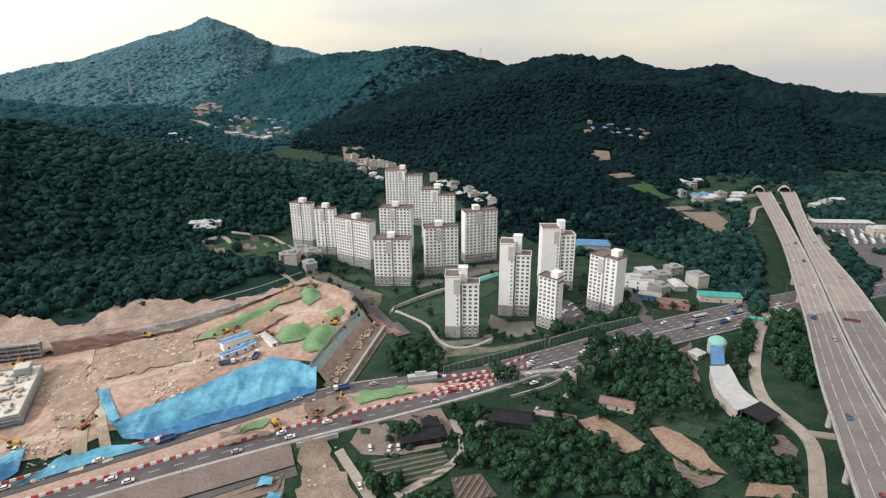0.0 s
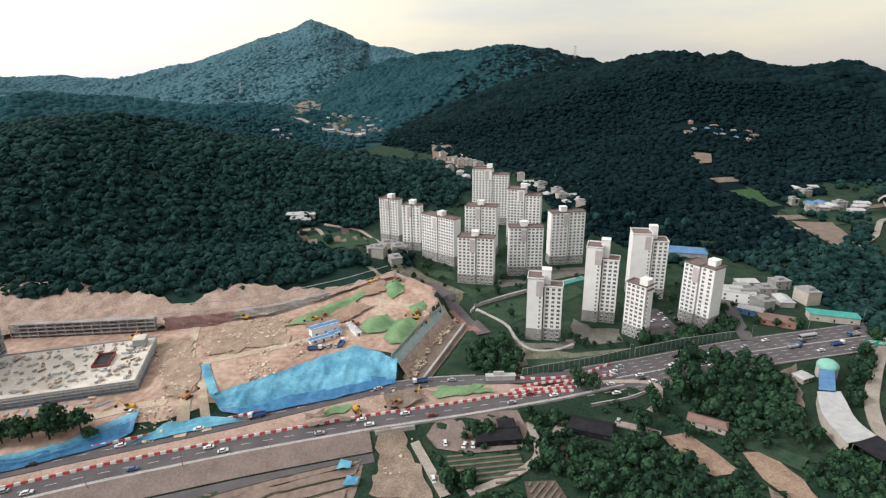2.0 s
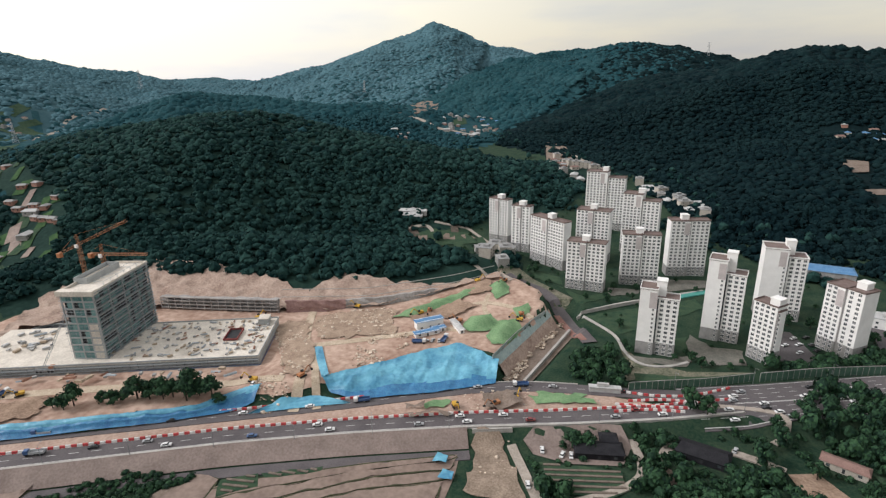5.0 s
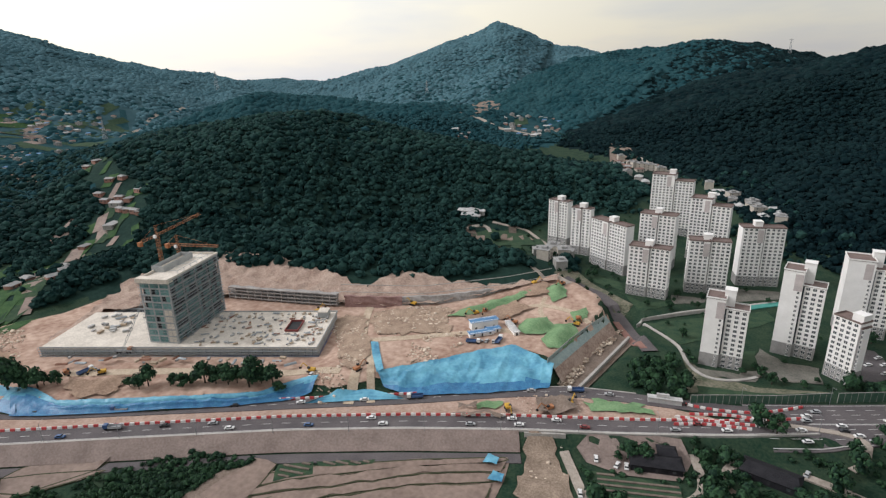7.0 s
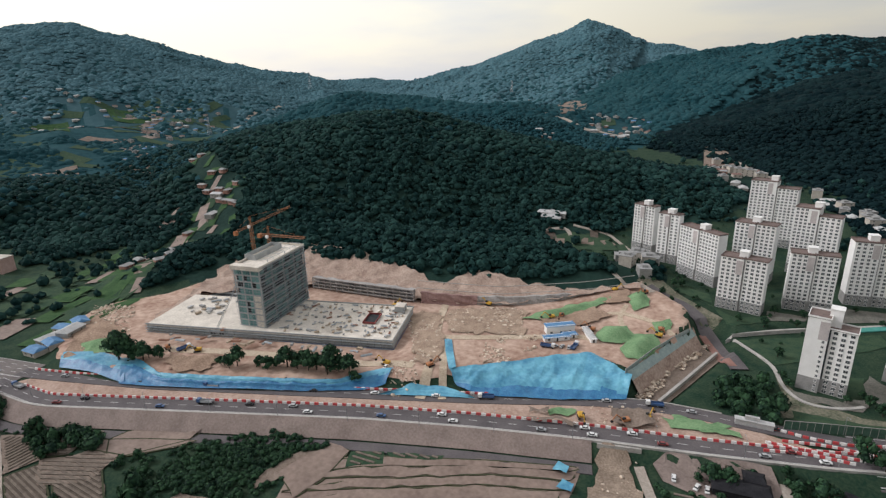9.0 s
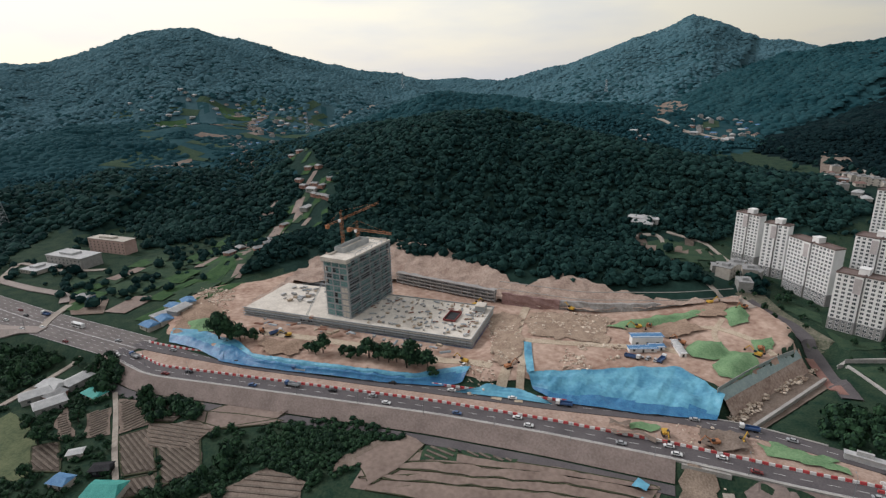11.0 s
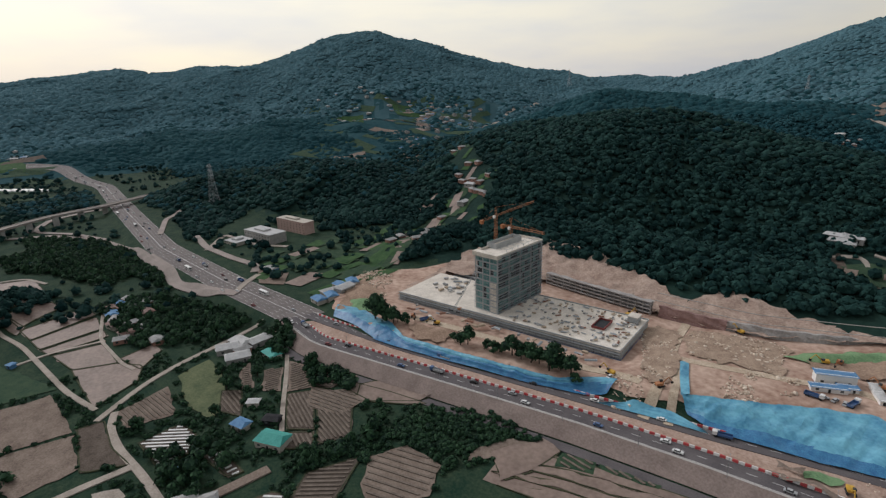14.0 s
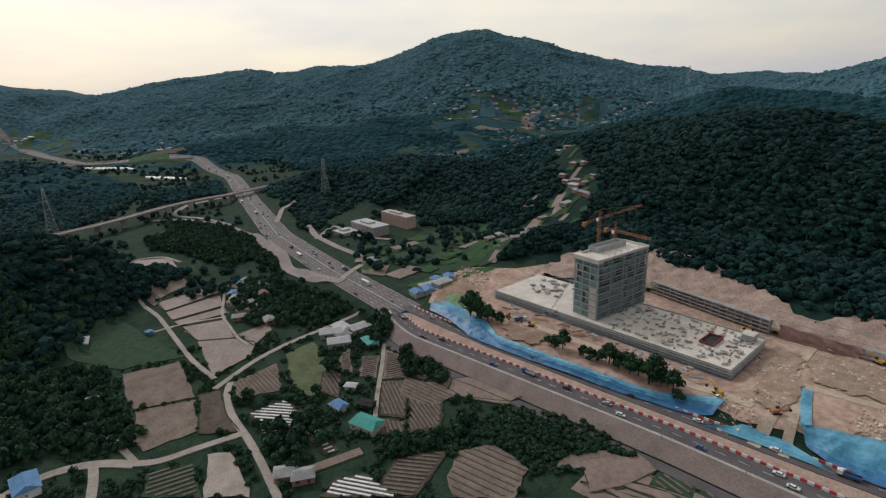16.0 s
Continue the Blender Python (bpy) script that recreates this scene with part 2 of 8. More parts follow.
RIDGES = []
RIDGES.append(crest([(-62, 1050, 36, 130), (-57, 1000, 54, 170), (-53, 900, 76, 210), (-50.5, 810, 92, 270), (-43, 760, 104, 330), (-36, 760, 95, 330), (-29, 740, 70, 300), (-22, 720, 56, 260), (-14, 720, 40, 190), (-8, 760, 18, 120)]))
RIDGES.append(crest([(-57, 1500, 20, 260), (-50, 1400, 60, 330), (-44, 1350, 102, 420), (-38, 1300, 88, 420), (-31, 1250, 66, 360), (-24, 1250, 60, 300)]))
RIDGES.append(crest([(-42, 2600, 90, 700), (-38, 2600, 84, 700), (-34.8, 2550, 112, 800), (-29.1, 2500, 168, 900), (-22.8, 2400, 250, 1000), (-20, 2400, 298, 1000), (-17.8, 2400, 266, 1000), (-14.4, 2400, 204, 900), (-8, 2350, 148, 800)]))
RIDGES.append(crest([(-10, 2150, 150, 800), (-6, 2000, 170, 900), (-2, 1950, 186, 900), (2, 1900, 186, 900), (5, 1850, 160, 800), (9.5, 1800, 118, 700)]))
RIDGES.append(crest([(8.5, 1450, 117, 640), (10.5, 1400, 133, 660), (12.2, 1380, 161, 680), (13.7, 1380, 171, 680), (17, 1380, 155, 680), (20.7, 1380, 145, 640), (24.8, 1380, 131, 600), (28.1, 1380, 136, 600), (30.5, 1380, 119, 560), (33.2, 1400, 107, 520), (37.4, 1400, 85, 480), (41, 1400, 79, 440), (50, 1400, 63, 440), (60, 1300, 53, 440)]))
RIDGES.append(crest([(12, 1250, 110, 300), (14, 1000, 62, 260), (16, 800, 34, 200), (15, 620, 14, 150)]))
RIDGES.append(crest([(-42, 2900, 110, 800), (-47, 2700, 105, 900), (-50.6, 2600, 160, 1000), (-56.4, 2500, 205, 1000), (-63.5, 2400, 306, 1000), (-66.8, 2400, 362, 1000), (-72.5, 2400, 326, 950), (-78, 2400, 244, 900), (-83.3, 2450, 258, 900), (-87.7, 2500, 226, 900), (-90.3, 2500, 240, 900), (-96.3, 2500, 215, 800), (-101, 2600, 170, 700), (-104, 2700, 140, 600)]))
RIDGES.append(crest([(-72, 1600, 60, 500), (-80, 1500, 68, 500), (-88, 1550, 52, 400), (-94, 1500, 34, 300)]))
RIDGES.append(crest([(-107, 3000, 190, 700), (-112, 2900, 230, 800), (-125, 2800, 240, 800)]))
RIDGES.append(crest([(-103, 500, 12, 50), (-106, 500, 34, 85), (-110, 500, 50, 120), (-118, 490, 60, 150), (-130, 470, 64, 190)]))
# shoulder above the building site
RIDGES.append(np.array([(-440, 215, 10, 60), (-425, 255, 16, 80), (-380, 315, 20, 95), (-310, 345, 22, 105), (-240, 350, 22, 105), (-190, 365, 22, 100), (-130, 385, 18, 80), (-105, 405, 9, 50)], float))
RIDGES.append(crest([(-82, 880, 34, 150), (-76, 860, 44, 190), (-70, 820, 40, 190), (-66, 760, 20, 120)]))

def smooth(t):
    t = np.clip(t, 0, 1)
    return t * t * (3 - 2 * t)

RND = np.random.RandomState(7).rand(256, 256)
def vnoise(x, y):
    xi, yi = np.floor(x).astype(int), np.floor(y).astype(int)
    fx, fy = smooth(x - xi), smooth(y - yi)
    a, b = RND[xi % 256, yi % 256], RND[(xi + 1) % 256, yi % 256]
    c, d = RND[xi % 256, (yi + 1) % 256], RND[(xi + 1) % 256, (yi + 1) % 256]
    return (a * (1 - fx) + b * fx) * (1 - fy) + (c * (1 - fx) + d * fx) * fy

def near_line(x, y, pts):
    """Distance to a polyline, and the values of its further columns at the nearest place."""
    best = np.full(x.shape, 1e9)
    vals = [np.zeros(x.shape) for _ in range(pts.shape[1] - 2)]
    side = np.zeros(x.shape)
    for p, q in zip(pts[:-1], pts[1:]):
        dx, dy = q[0] - p[0], q[1] - p[1]
        s = np.clip(((x - p[0]) * dx + (y - p[1]) * dy) / (dx * dx + dy * dy), 0, 1)
        d = np.hypot(x - p[0] - s * dx, y - p[1] - s * dy)
        m = d < best
        best = np.where(m, d, best)
        side = np.where(m, np.sign(dx * (y - p[1]) - dy * (x - p[0])), side)
        for k in range(len(vals)):
            vals[k] = np.where(m, p[2 + k] * (1 - s) + q[2 + k] * s, vals[k])
    return best, vals, side

# middle of the main road, from the far west to the east
ROAD = np.array([(-3200, -1300), (-2300, -900), (-1900, -640), (-1540, -425), (-1330, -140), (-1100, -60), (-840, -28), (-600, 5), (-450, 46), (-340, 82), (-275, 103), (-190, 147), (-120, 182), (-55, 216), (0, 232), (40, 246), (75, 260), (136, 287), (200, 310), (260, 331), (341, 358), (420, 385), (560, 425), (800, 470), (1400, 500)], float)

def hill_height(x, y):
    h = np.zeros(x.shape)
    for r in RIDGES:
        d, (z, w), _ = near_line(x, y, r)
        h = np.maximum(h, z * (0.5 + 0.5 * np.cos(np.pi * np.clip(d / w, 0, 1))) ** 0.85)
    far = np.clip(np.hypot(x, y) / 1500, 0.25, 1)
    n = np.abs(vnoise(x / 190 + 3, y / 190) - 0.5) * 2 * 26 + np.abs(vnoise(x / 80, y / 80 + 9) - 0.5) * 2 * 10
    return h - np.clip(h / 40, 0, 1) * (n - 14) * far * 1.0

def hill_id(x, y):
    """Which of the ridges a place on the slopes belongs to."""
    best, which = np.full(x.shape, 0.01), np.full(x.shape, -1)
    for i, r in enumerate(RIDGES):
        d, (z, w), _ = near_line(x, y, r)
        h = z * (0.5 + 0.5 * np.cos(np.pi * np.clip(d / w, 0, 1))) ** 0.85
        which = np.where(h > best, i, which)
        best = np.maximum(h, best)
    return which

# wood tone by ridge: 0 broadleaf, 1 shade-darkened, 2 part hazed, 3 hazed mountain
WOOD_TONE = np.array([0, 2, 3, 2, 1, 1, 3, 2, 3, 0, 0, 0, 0])
def wood_tone(x, y, seed=5):
    k = WOOD_TONE[hill_id(x, y)]
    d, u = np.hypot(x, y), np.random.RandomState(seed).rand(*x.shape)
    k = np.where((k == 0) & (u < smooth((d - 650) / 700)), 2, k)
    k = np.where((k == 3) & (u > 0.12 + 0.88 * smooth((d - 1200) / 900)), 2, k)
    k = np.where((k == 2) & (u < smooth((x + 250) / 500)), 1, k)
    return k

# southern edge of the road, where its embankment begins
SOUTH = np.array([(-3190, -1315), (-2290, -914), (-1888, -652), (-1522, -436), (-1318, -158), (-1094, -74), (-836, -42), (-596, -9), (-445, 32), (-348, 66), (-301, 75), (-228, 115), (-157, 153), (-108, 176), (-60, 196), (-16, 212), (26, 229), (60, 243), (82, 246), (142, 273), (205, 296), (265, 317), (346, 344), (424, 371), (562, 411), (802, 456), (1401, 486)], float)

# level ground cut into the hill foot for the building site
SITE = np.array([(-338, 103), (-290, 117), (-225, 149), (-186, 175), (-167, 187), (-153, 190), (-139, 209), (-112, 234), (-83, 256), (-58, 252), (-49, 286), (-37, 313), (-54, 339), (-85, 362), (-108, 333), (-157, 298), (-214, 280), (-290, 272), (-339, 255), (-378, 215), (-380, 189), (-395, 160), (-392, 140), (-367, 115)], float)

def inside(x, y, poly):
    r = np.zeros(np.shape(x), bool)
    for (ax, ay), (bx, by) in zip(poly, np.roll(poly, -1, 0)):
        if ay != by:
            r ^= ((ay > y) != (by > y)) & (x < (bx - ax) * (y - ay) / (by - ay) + ax)
    return r

# stream channel beside the site
CHANNEL = np.array([(-49, 236), (-29, 316), (-34, 345)], float)

def height(x, y):
    x, y = np.asarray(x, float), np.asarray(y, float)
    d, _, side = near_line(x, y, SOUTH)
    base = np.clip(y - 430, 0, 1900 - 1400 * smooth((x - 200) / 600)) * 0.036
    base = np.where(side < 0, -5 * smooth((d - 1) / 8) * smooth((260 - x) / 120), base)
    h = base + hill_height(x, y)
    ds, _, _ = near_line(x, y, np.vstack([SITE, SITE[:1]]))
    ds = np.where(inside(x, y, SITE), 0, ds)
    width = np.where(h > 8, 26.0, 11.0)
    level = 6 - 2.4 * smooth((-165 - x) / 20) + 0.5 * vnoise(x / 14, y / 14) + 7 * smooth((y - 270) / 90) * smooth((x + 150) / 60)
    h = level + (h - level) * smooth(ds / width)
    dc, _, _ = near_line(x, y, CHANNEL)
    h = np.where(dc < 14, np.minimum(h, -4 + 6.5 * smooth((dc - 7) / 6)), h)
    return h


# ---- clearings in the woods, and lanes: (line, half width)
CLEARINGS = []
CLEARINGS.append([(-208.2, 469.7), (-184.2, 496.7), (-149.0, 502.6), (-123.0, 471.0), (-87.7, 408.3), (-83.5, 384.3), (-102.3, 375.7), (-121.9, 388.3), (-143.6, 390.4), (-188.7, 448.7)])
CLEARINGS.append([(-518.5, 1137.1), (-614.0, 1498.0), (-512.7, 1463.5), (-406.4, 1218.6), (-313.6, 1232.6), (-234.5, 1212.6), (-247.1, 1148.6), (-286.1, 1071.0), (-349.9, 1033.7), (-388.4, 1056.6), (-442.6, 1094.8)])
CLEARINGS.append([(-157.8, 1022.6), (-99.5, 964.5), (-52.7, 838.7), (8.6, 795.5), (82.5, 588.2), (75.6, 536.2), (30.2, 570.2), (-44.7, 693.6), (-83.9, 720.1), (-137.6, 876.0)])
CLEARINGS.append([(246.3, 900.5), (297.1, 912.6), (390.6, 900.1), (377.6, 867.7), (267.6, 844.3)])
CLEARINGS.append([(241.2, 768.9), (275.6, 771.6), (251.2, 687.4), (288.3, 646.8), (279.4, 608.1), (229.6, 602.6), (235.0, 707.8)])
CLEARINGS.append([(310.1, 646.5), (425.2, 656.2), (385.5, 592.6), (312.0, 495.2), (283.5, 486.3), (269.2, 547.1), (271.5, 605.6)])
CLEARINGS.append([(-1560.7, 751.7), (-1509.7, 882.3), (-1417.9, 1020.8), (-1355.8, 933.7), (-1324.9, 768.3), (-1142.8, 581.6), (-1170.1, 539.6)])
CLEARINGS.append([(-1720.1, 534.8), (-1572.8, 747.2), (-1393.2, 955.6), (-1315.1, 941.2), (-886.4, 490.0), (-1236.2, 380.9)])
CLEARINGS.append([(-550.3, 41.8), (-645.4, 72.0), (-688.0, 160.7), (-678.7, 189.5), (-572.4, 158.6), (-550.5, 233.4), (-594.1, 329.7), (-494.9, 310.0), (-426.0, 202.8), (-398.4, 127.8), (-440.2, 69.1)])
CLEARINGS.append([(-1189.4, 298.6), (-1226.6, 363.7), (-1145.0, 445.5), (-777.3, 302.1), (-815.1, 194.4)])
CLEARINGS.append([(-2254.1, -833.9), (-2181.5, -718.8), (-1435.4, -171.9), (-1058.5, -137.7), (-1415.1, -410.9), (-2012.1, -765.4)])
LANES = [([(405, 622), (401, 600), (345, 492), (306, 404), (262, 332), (224, 266), (190, 205), (160, 150)], 22)]

# woods that reach down onto the flatter ground
SLOPE_WOODS = []
SLOPE_WOODS.append([(226.6, 593.8), (265.7, 546.4), (279.9, 479.6), (256.2, 408.3), (275.3, 404.3), (323.7, 477.1), (378.6, 573.6), (311.5, 486.4), (278.2, 476.4), (263.7, 535.0)])
SLOPE_WOODS.append([(483.8, 748.7), (677.3, 723.9), (574.9, 606.3), (464.5, 627.3), (491.4, 689.4), (452.6, 695.2)])
SLOPE_WOODS.append([(465.4, 613.5), (590.9, 624.6), (504.5, 525.9), (416.9, 527.2)])
SLOPE_WOODS.append([(289.4, 343.2), (345.4, 345.2), (260.1, 248.9), (258.2, 261.7), (286.7, 318.7)])
SLOPE_WOODS.append([(-806.7, 270.9), (-1047.8, 432.6), (-785.7, 390.5), (-600.5, 318.5), (-564.6, 301.8), (-555.6, 254.3), (-538.1, 205.9), (-549.2, 167.2)])
SLOPE_WOODS.append([(-1828.1, -700.7), (-1627.0, -505.4), (-1109.4, -229.4), (-973.1, -196.3), (-827.0, -212.7), (-757.2, -240.5), (-762.7, -312.9)])
SLOPE_WOODS.append([(-1052.9, -127.8), (-1094.2, -82.3), (-946.3, -47.1), (-908.3, -121.6), (-884.5, -165.7), (-997.8, -192.1)])
SLOPE_WOODS.append([(-372.7, 161.1), (-406.7, 210.9), (-404.9, 247.6), (-384.3, 283.0), (-355.7, 308.2), (-298.2, 316.9), (-238.6, 315.0), (-217.7, 315.3), (-199.7, 335.7), (-155.9, 344.2), (-117.9, 360.4), (-101.2, 390.5), (-204.8, 477.9), (-352.8, 378.4), (-538.6, 318.5), (-486.4, 228.6)])
SLOPE_WOODS.append([(76.6, 544.0), (119.4, 520.0), (177.5, 453.5), (208.7, 408.4), (217.5, 347.3), (271.6, 366.4), (309.7, 416.5), (254.7, 405.6), (279.9, 479.6), (263.0, 540.3), (222.4, 601.1), (168.1, 623.1), (92.4, 662.6)])
SLOPE_WOODS.append([(298.7, 446.7), (341.1, 512.0), (358.1, 511.0), (295.9, 403.1), (259.5, 344.9), (227.6, 336.5), (233.7, 368.6)])
SLOPE_WOODS.append([(-762.7, -312.9), (-724.0, -231.3), (-651.1, -184.5), (-472.5, -111.2), (-436.6, -126.1), (-376.2, -144.9), (-360.5, -162.7)])
SLOPE_WOODS.append([(-862.5, 23.2), (-772.1, 65.2), (-735.3, 124.1), (-673.7, 82.9), (-631.6, 37.1), (-780.6, 18.2)])
SLOPE_WOODS.append([(-572.4, 158.6), (-654.3, 229.2), (-658.0, 313.0), (-572.6, 341.2), (-514.9, 315.0), (-532.9, 239.7), (-493.5, 209.1), (-499.8, 149.5)])

# woods and scrub in the fields
FIELD_WOODS = []
FIELD_WOODS.append([(83.1, 260.7), (101.8, 279.2), (131.7, 277.6), (145.5, 263.7), (139.4, 235.2), (119.3, 214.4), (104.1, 224.4), (88.6, 237.8), (78.4, 243.7)])
FIELD_WOODS.append([(8.6, 219.9), (25.1, 221.3), (21.2, 208.4), (35.0, 195.9), (47.5, 184.4), (56.7, 174.0), (62.8, 164.0), (30.3, 165.6), (23.4, 182.1), (11.7, 182.7), (17.9, 200.5)])
FIELD_WOODS.append([(50.2, 209.1), (66.5, 210.4), (75.2, 195.8), (85.3, 182.6), (99.0, 170.5), (103.9, 162.1), (60.7, 164.1), (53.4, 179.1), (44.2, 191.7)])
FIELD_WOODS.append([(130.5, 209.4), (149.0, 208.5), (149.4, 196.1), (151.4, 172.8), (142.7, 166.9), (124.5, 170.8), (125.4, 180.7), (121.4, 191.7)])
FIELD_WOODS.append([(221.5, 311.0), (247.1, 309.6), (212.6, 254.0), (195.0, 227.2), (187.1, 232.8), (193.1, 261.2)])
FIELD_WOODS.append([(183.8, 285.5), (203.5, 291.9), (182.0, 261.8), (164.7, 239.2), (170.0, 256.2)])
FIELD_WOODS.append([(-20.3, 254.6), (-18.5, 279.8), (-1.9, 285.9), (9.3, 271.6), (3.9, 249.4), (-16.8, 244.9)])
FIELD_WOODS.append([(-460.5, -47.5), (-469.7, -6.1), (-414.2, 27.3), (-372.7, 51.2), (-346.8, 35.8), (-357.5, -1.6), (-365.3, -20.2), (-391.1, -32.1)])
FIELD_WOODS.append([(-667.5, -140.3), (-682.7, -97.5), (-624.0, -20.5), (-539.1, -12.4), (-510.5, -45.3), (-579.1, -86.4), (-612.4, -125.6)])
FIELD_WOODS.append([(-415.1, -186.4), (-406.3, -153.8), (-351.1, -131.4), (-323.5, -94.6), (-279.6, -85.6), (-244.5, -61.4), (-247.2, -81.8), (-252.4, -127.2)])
FIELD_WOODS.append([(-233.0, -22.6), (-220.9, -2.8), (-203.3, 0.8), (-196.1, -8.9), (-222.4, -17.6)])
FIELD_WOODS.append([(-241.3, -20.1), (-241.3, 5.3), (-218.5, 14.9), (-213.1, 6.6), (-225.7, -15.1)])
FIELD_WOODS.append([(-295.7, 42.3), (-351.9, 60.7), (-337.6, 69.8), (-311.7, 63.7)])
FIELD_WOODS.append([(-279.7, 63.1), (-299.0, 73.6), (-276.5, 70.9), (-253.0, 85.7), (-244.5, 82.7), (-259.6, 61.2)])
FIELD_WOODS.append([(-210.8, 34.6), (-204.4, 62.8), (-211.0, 82.5), (-194.7, 64.9), (-196.4, 39.1)])
FIELD_WOODS.append([(-27.6, 178.0), (-9.3, 177.2), (-6.8, 167.3), (-26.5, 168.2)])
FIELD_WOODS.append([(125.6, 314.4), (141.7, 326.9), (137.7, 313.7), (114.6, 298.4), (75.9, 285.3), (75.6, 291.3)])
FIELD_WOODS.append([(-697.5, -66.3), (-668.8, -39.2), (-528.0, -4.0), (-481.7, 14.5), (-467.2, 8.7), (-492.7, -9.9), (-612.3, -37.6)])
FIELD_WOODS.append([(-745.2, -129.9), (-731.9, -68.5), (-609.5, -31.7), (-564.1, -36.3), (-646.7, -110.3)])

ESTATE = [(-150, 500), (-130, 400), (-60, 350), (0, 280), (140, 290), (180, 340), (150, 420), (70, 470), (20, 560), (-60, 580), (-100, 540)]

# groves that stand in the clearings
GROVES = []
GROVES.append([(268.0, 524.3), (278.9, 463.2), (339.1, 555.1), (367.8, 566.0), (277.7, 379.9), (240.9, 312.4), (213.4, 314.0), (210.3, 354.2), (228.1, 424.8)])
GROVES.append([(403.8, 500.6), (375.0, 437.5), (341.7, 357.1), (302.1, 310.7), (296.0, 326.0), (334.9, 395.1)])
GROVES.append([(232.9, 629.1), (267.0, 610.5), (247.8, 496.0), (221.0, 449.3), (200.3, 488.8)])
GROVES.append([(8.9, 728.9), (38.7, 654.9), (51.9, 565.7), (76.1, 511.1), (100.3, 478.7), (133.0, 430.0), (149.1, 430.0), (185.6, 552.5), (82.7, 738.6)])
GROVES.append([(-838.4, 376.0), (-836.2, 416.4), (-729.9, 406.7), (-593.2, 352.3), (-525.7, 294.9), (-489.4, 253.0), (-465.3, 209.5), (-440.4, 182.0)])
GROVES.append([(-864.2, 194.9), (-935.1, 319.8), (-816.1, 394.5), (-637.1, 339.6), (-554.9, 279.4), (-610.3, 231.4), (-624.2, 180.6), (-765.3, 162.9)])

# open strip of terraces up the side valley
TERRACES = [[(-757.3, 426.7), (-780.7, 465.9), (-518.0, 362.3), (-467.3, 298.2), (-466.1, 255.6), (-409.5, 180.3), (-421.1, 153.5), (-464.0, 185.0), (-523.8, 266.3), (-559.6, 339.6)], [(-529.5, 131.4), (-501.7, 187.4), (-432.4, 188.8), (-371.1, 150.4), (-364.8, 115.1), (-392.9, 89.0)]]

# slip roads of the interchange: (line, half width)
SLIPS = []
SLIPS.append(([(-579.6, -8.6), (-521.7, 6.1), (-482.8, 9.0), (-440.6, 30.4), (-418.5, 48.8)], 5))
SLIPS.append(([(-769.8, -147.7), (-755.8, -105.3), (-697.6, -54.0), (-622.6, -20.5), (-562.9, -6.3)], 4))
SLIPS.append(([(-809.9, -125.6), (-859.1, -116.4), (-896.7, -71.5), (-888.0, -41.3)], 4))
SLIPS.append(([(-809.9, -125.6), (-785.0, -121.1), (-752.4, -84.4), (-694.3, -47.3)], 3))
SLIPS.append(([(-630.1, 40.2), (-573.4, 44.2), (-519.1, 60.8), (-481.2, 76.6), (-463.7, 70.3)], 3.5))
SLIPS.append(([(-662.0, 6.1), (-744.6, 16.5), (-779.5, 37.9)], 3))

# low bushy growth below the embankment
BUSHES = []
BUSHES.append([(-204.5, 61.4), (-201.6, 99.7), (-202.3, 116.1), (-186.9, 129.4), (-159.9, 138.8), (-155.1, 124.7), (-163.2, 94.4), (-178.3, 65.6), (-193.9, 57.3)])
BUSHES.append([(-205.3, 77.5), (-205.0, 91.2), (-203.4, 108.4), (-190.2, 118.9), (-163.0, 133.5), (-163.2, 120.8), (-171.6, 104.6), (-174.6, 89.0)])
BUSHES.append([(91.8, 193.1), (101.0, 185.3), (99.7, 172.0), (91.0, 178.9)])


# ---- the land: one sheet from under the camera to the horizon
rings = np.r_[np.linspace(0.1, 90, 8), np.geomspace(95, 4950, 250)]
angles = np.linspace(0, 2 * np.pi, 721)[:-1]
rr, aa = np.meshgrid(rings, angles, indexing="ij")
gx, gy = rr * np.sin(aa), rr * np.cos(aa)
gz = height(gx, gy)
idx = np.arange(gx.size).reshape(gx.shape)
quads = np.stack([idx[:-1], np.roll(idx, -1, 1)[:-1], np.roll(idx, -1, 1)[1:], idx[1:]], -1).reshape(-1, 4)[:, ::-1]
ground = mesh_object("ground", np.c_[gx.ravel(), gy.ravel(), gz.ravel()], quads, [GRASS, FLOOR_WOOD, FLOOR_SHADED, LEAF_PART_HAZED, FLOOR_HAZED], None, True)
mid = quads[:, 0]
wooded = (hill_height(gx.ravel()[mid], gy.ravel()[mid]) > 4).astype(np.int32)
wooded *= 1 + wood_tone(gx.ravel()[mid], gy.ravel()[mid]).astype(np.int32)
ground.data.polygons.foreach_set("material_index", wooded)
tagged(ground, "green valley floor rising into wooded hills", "ground", kind="structure")

# ---- woods
ICO = bmesh.new()
bmesh.ops.create_icosphere(ICO, subdivisions=1, radius=1)
ICO_V = np.array([v.co[:] for v in ICO.verts])
ICO_F = np.array([[v.index for v in f.verts] for f in ICO.faces])
ICO.free()

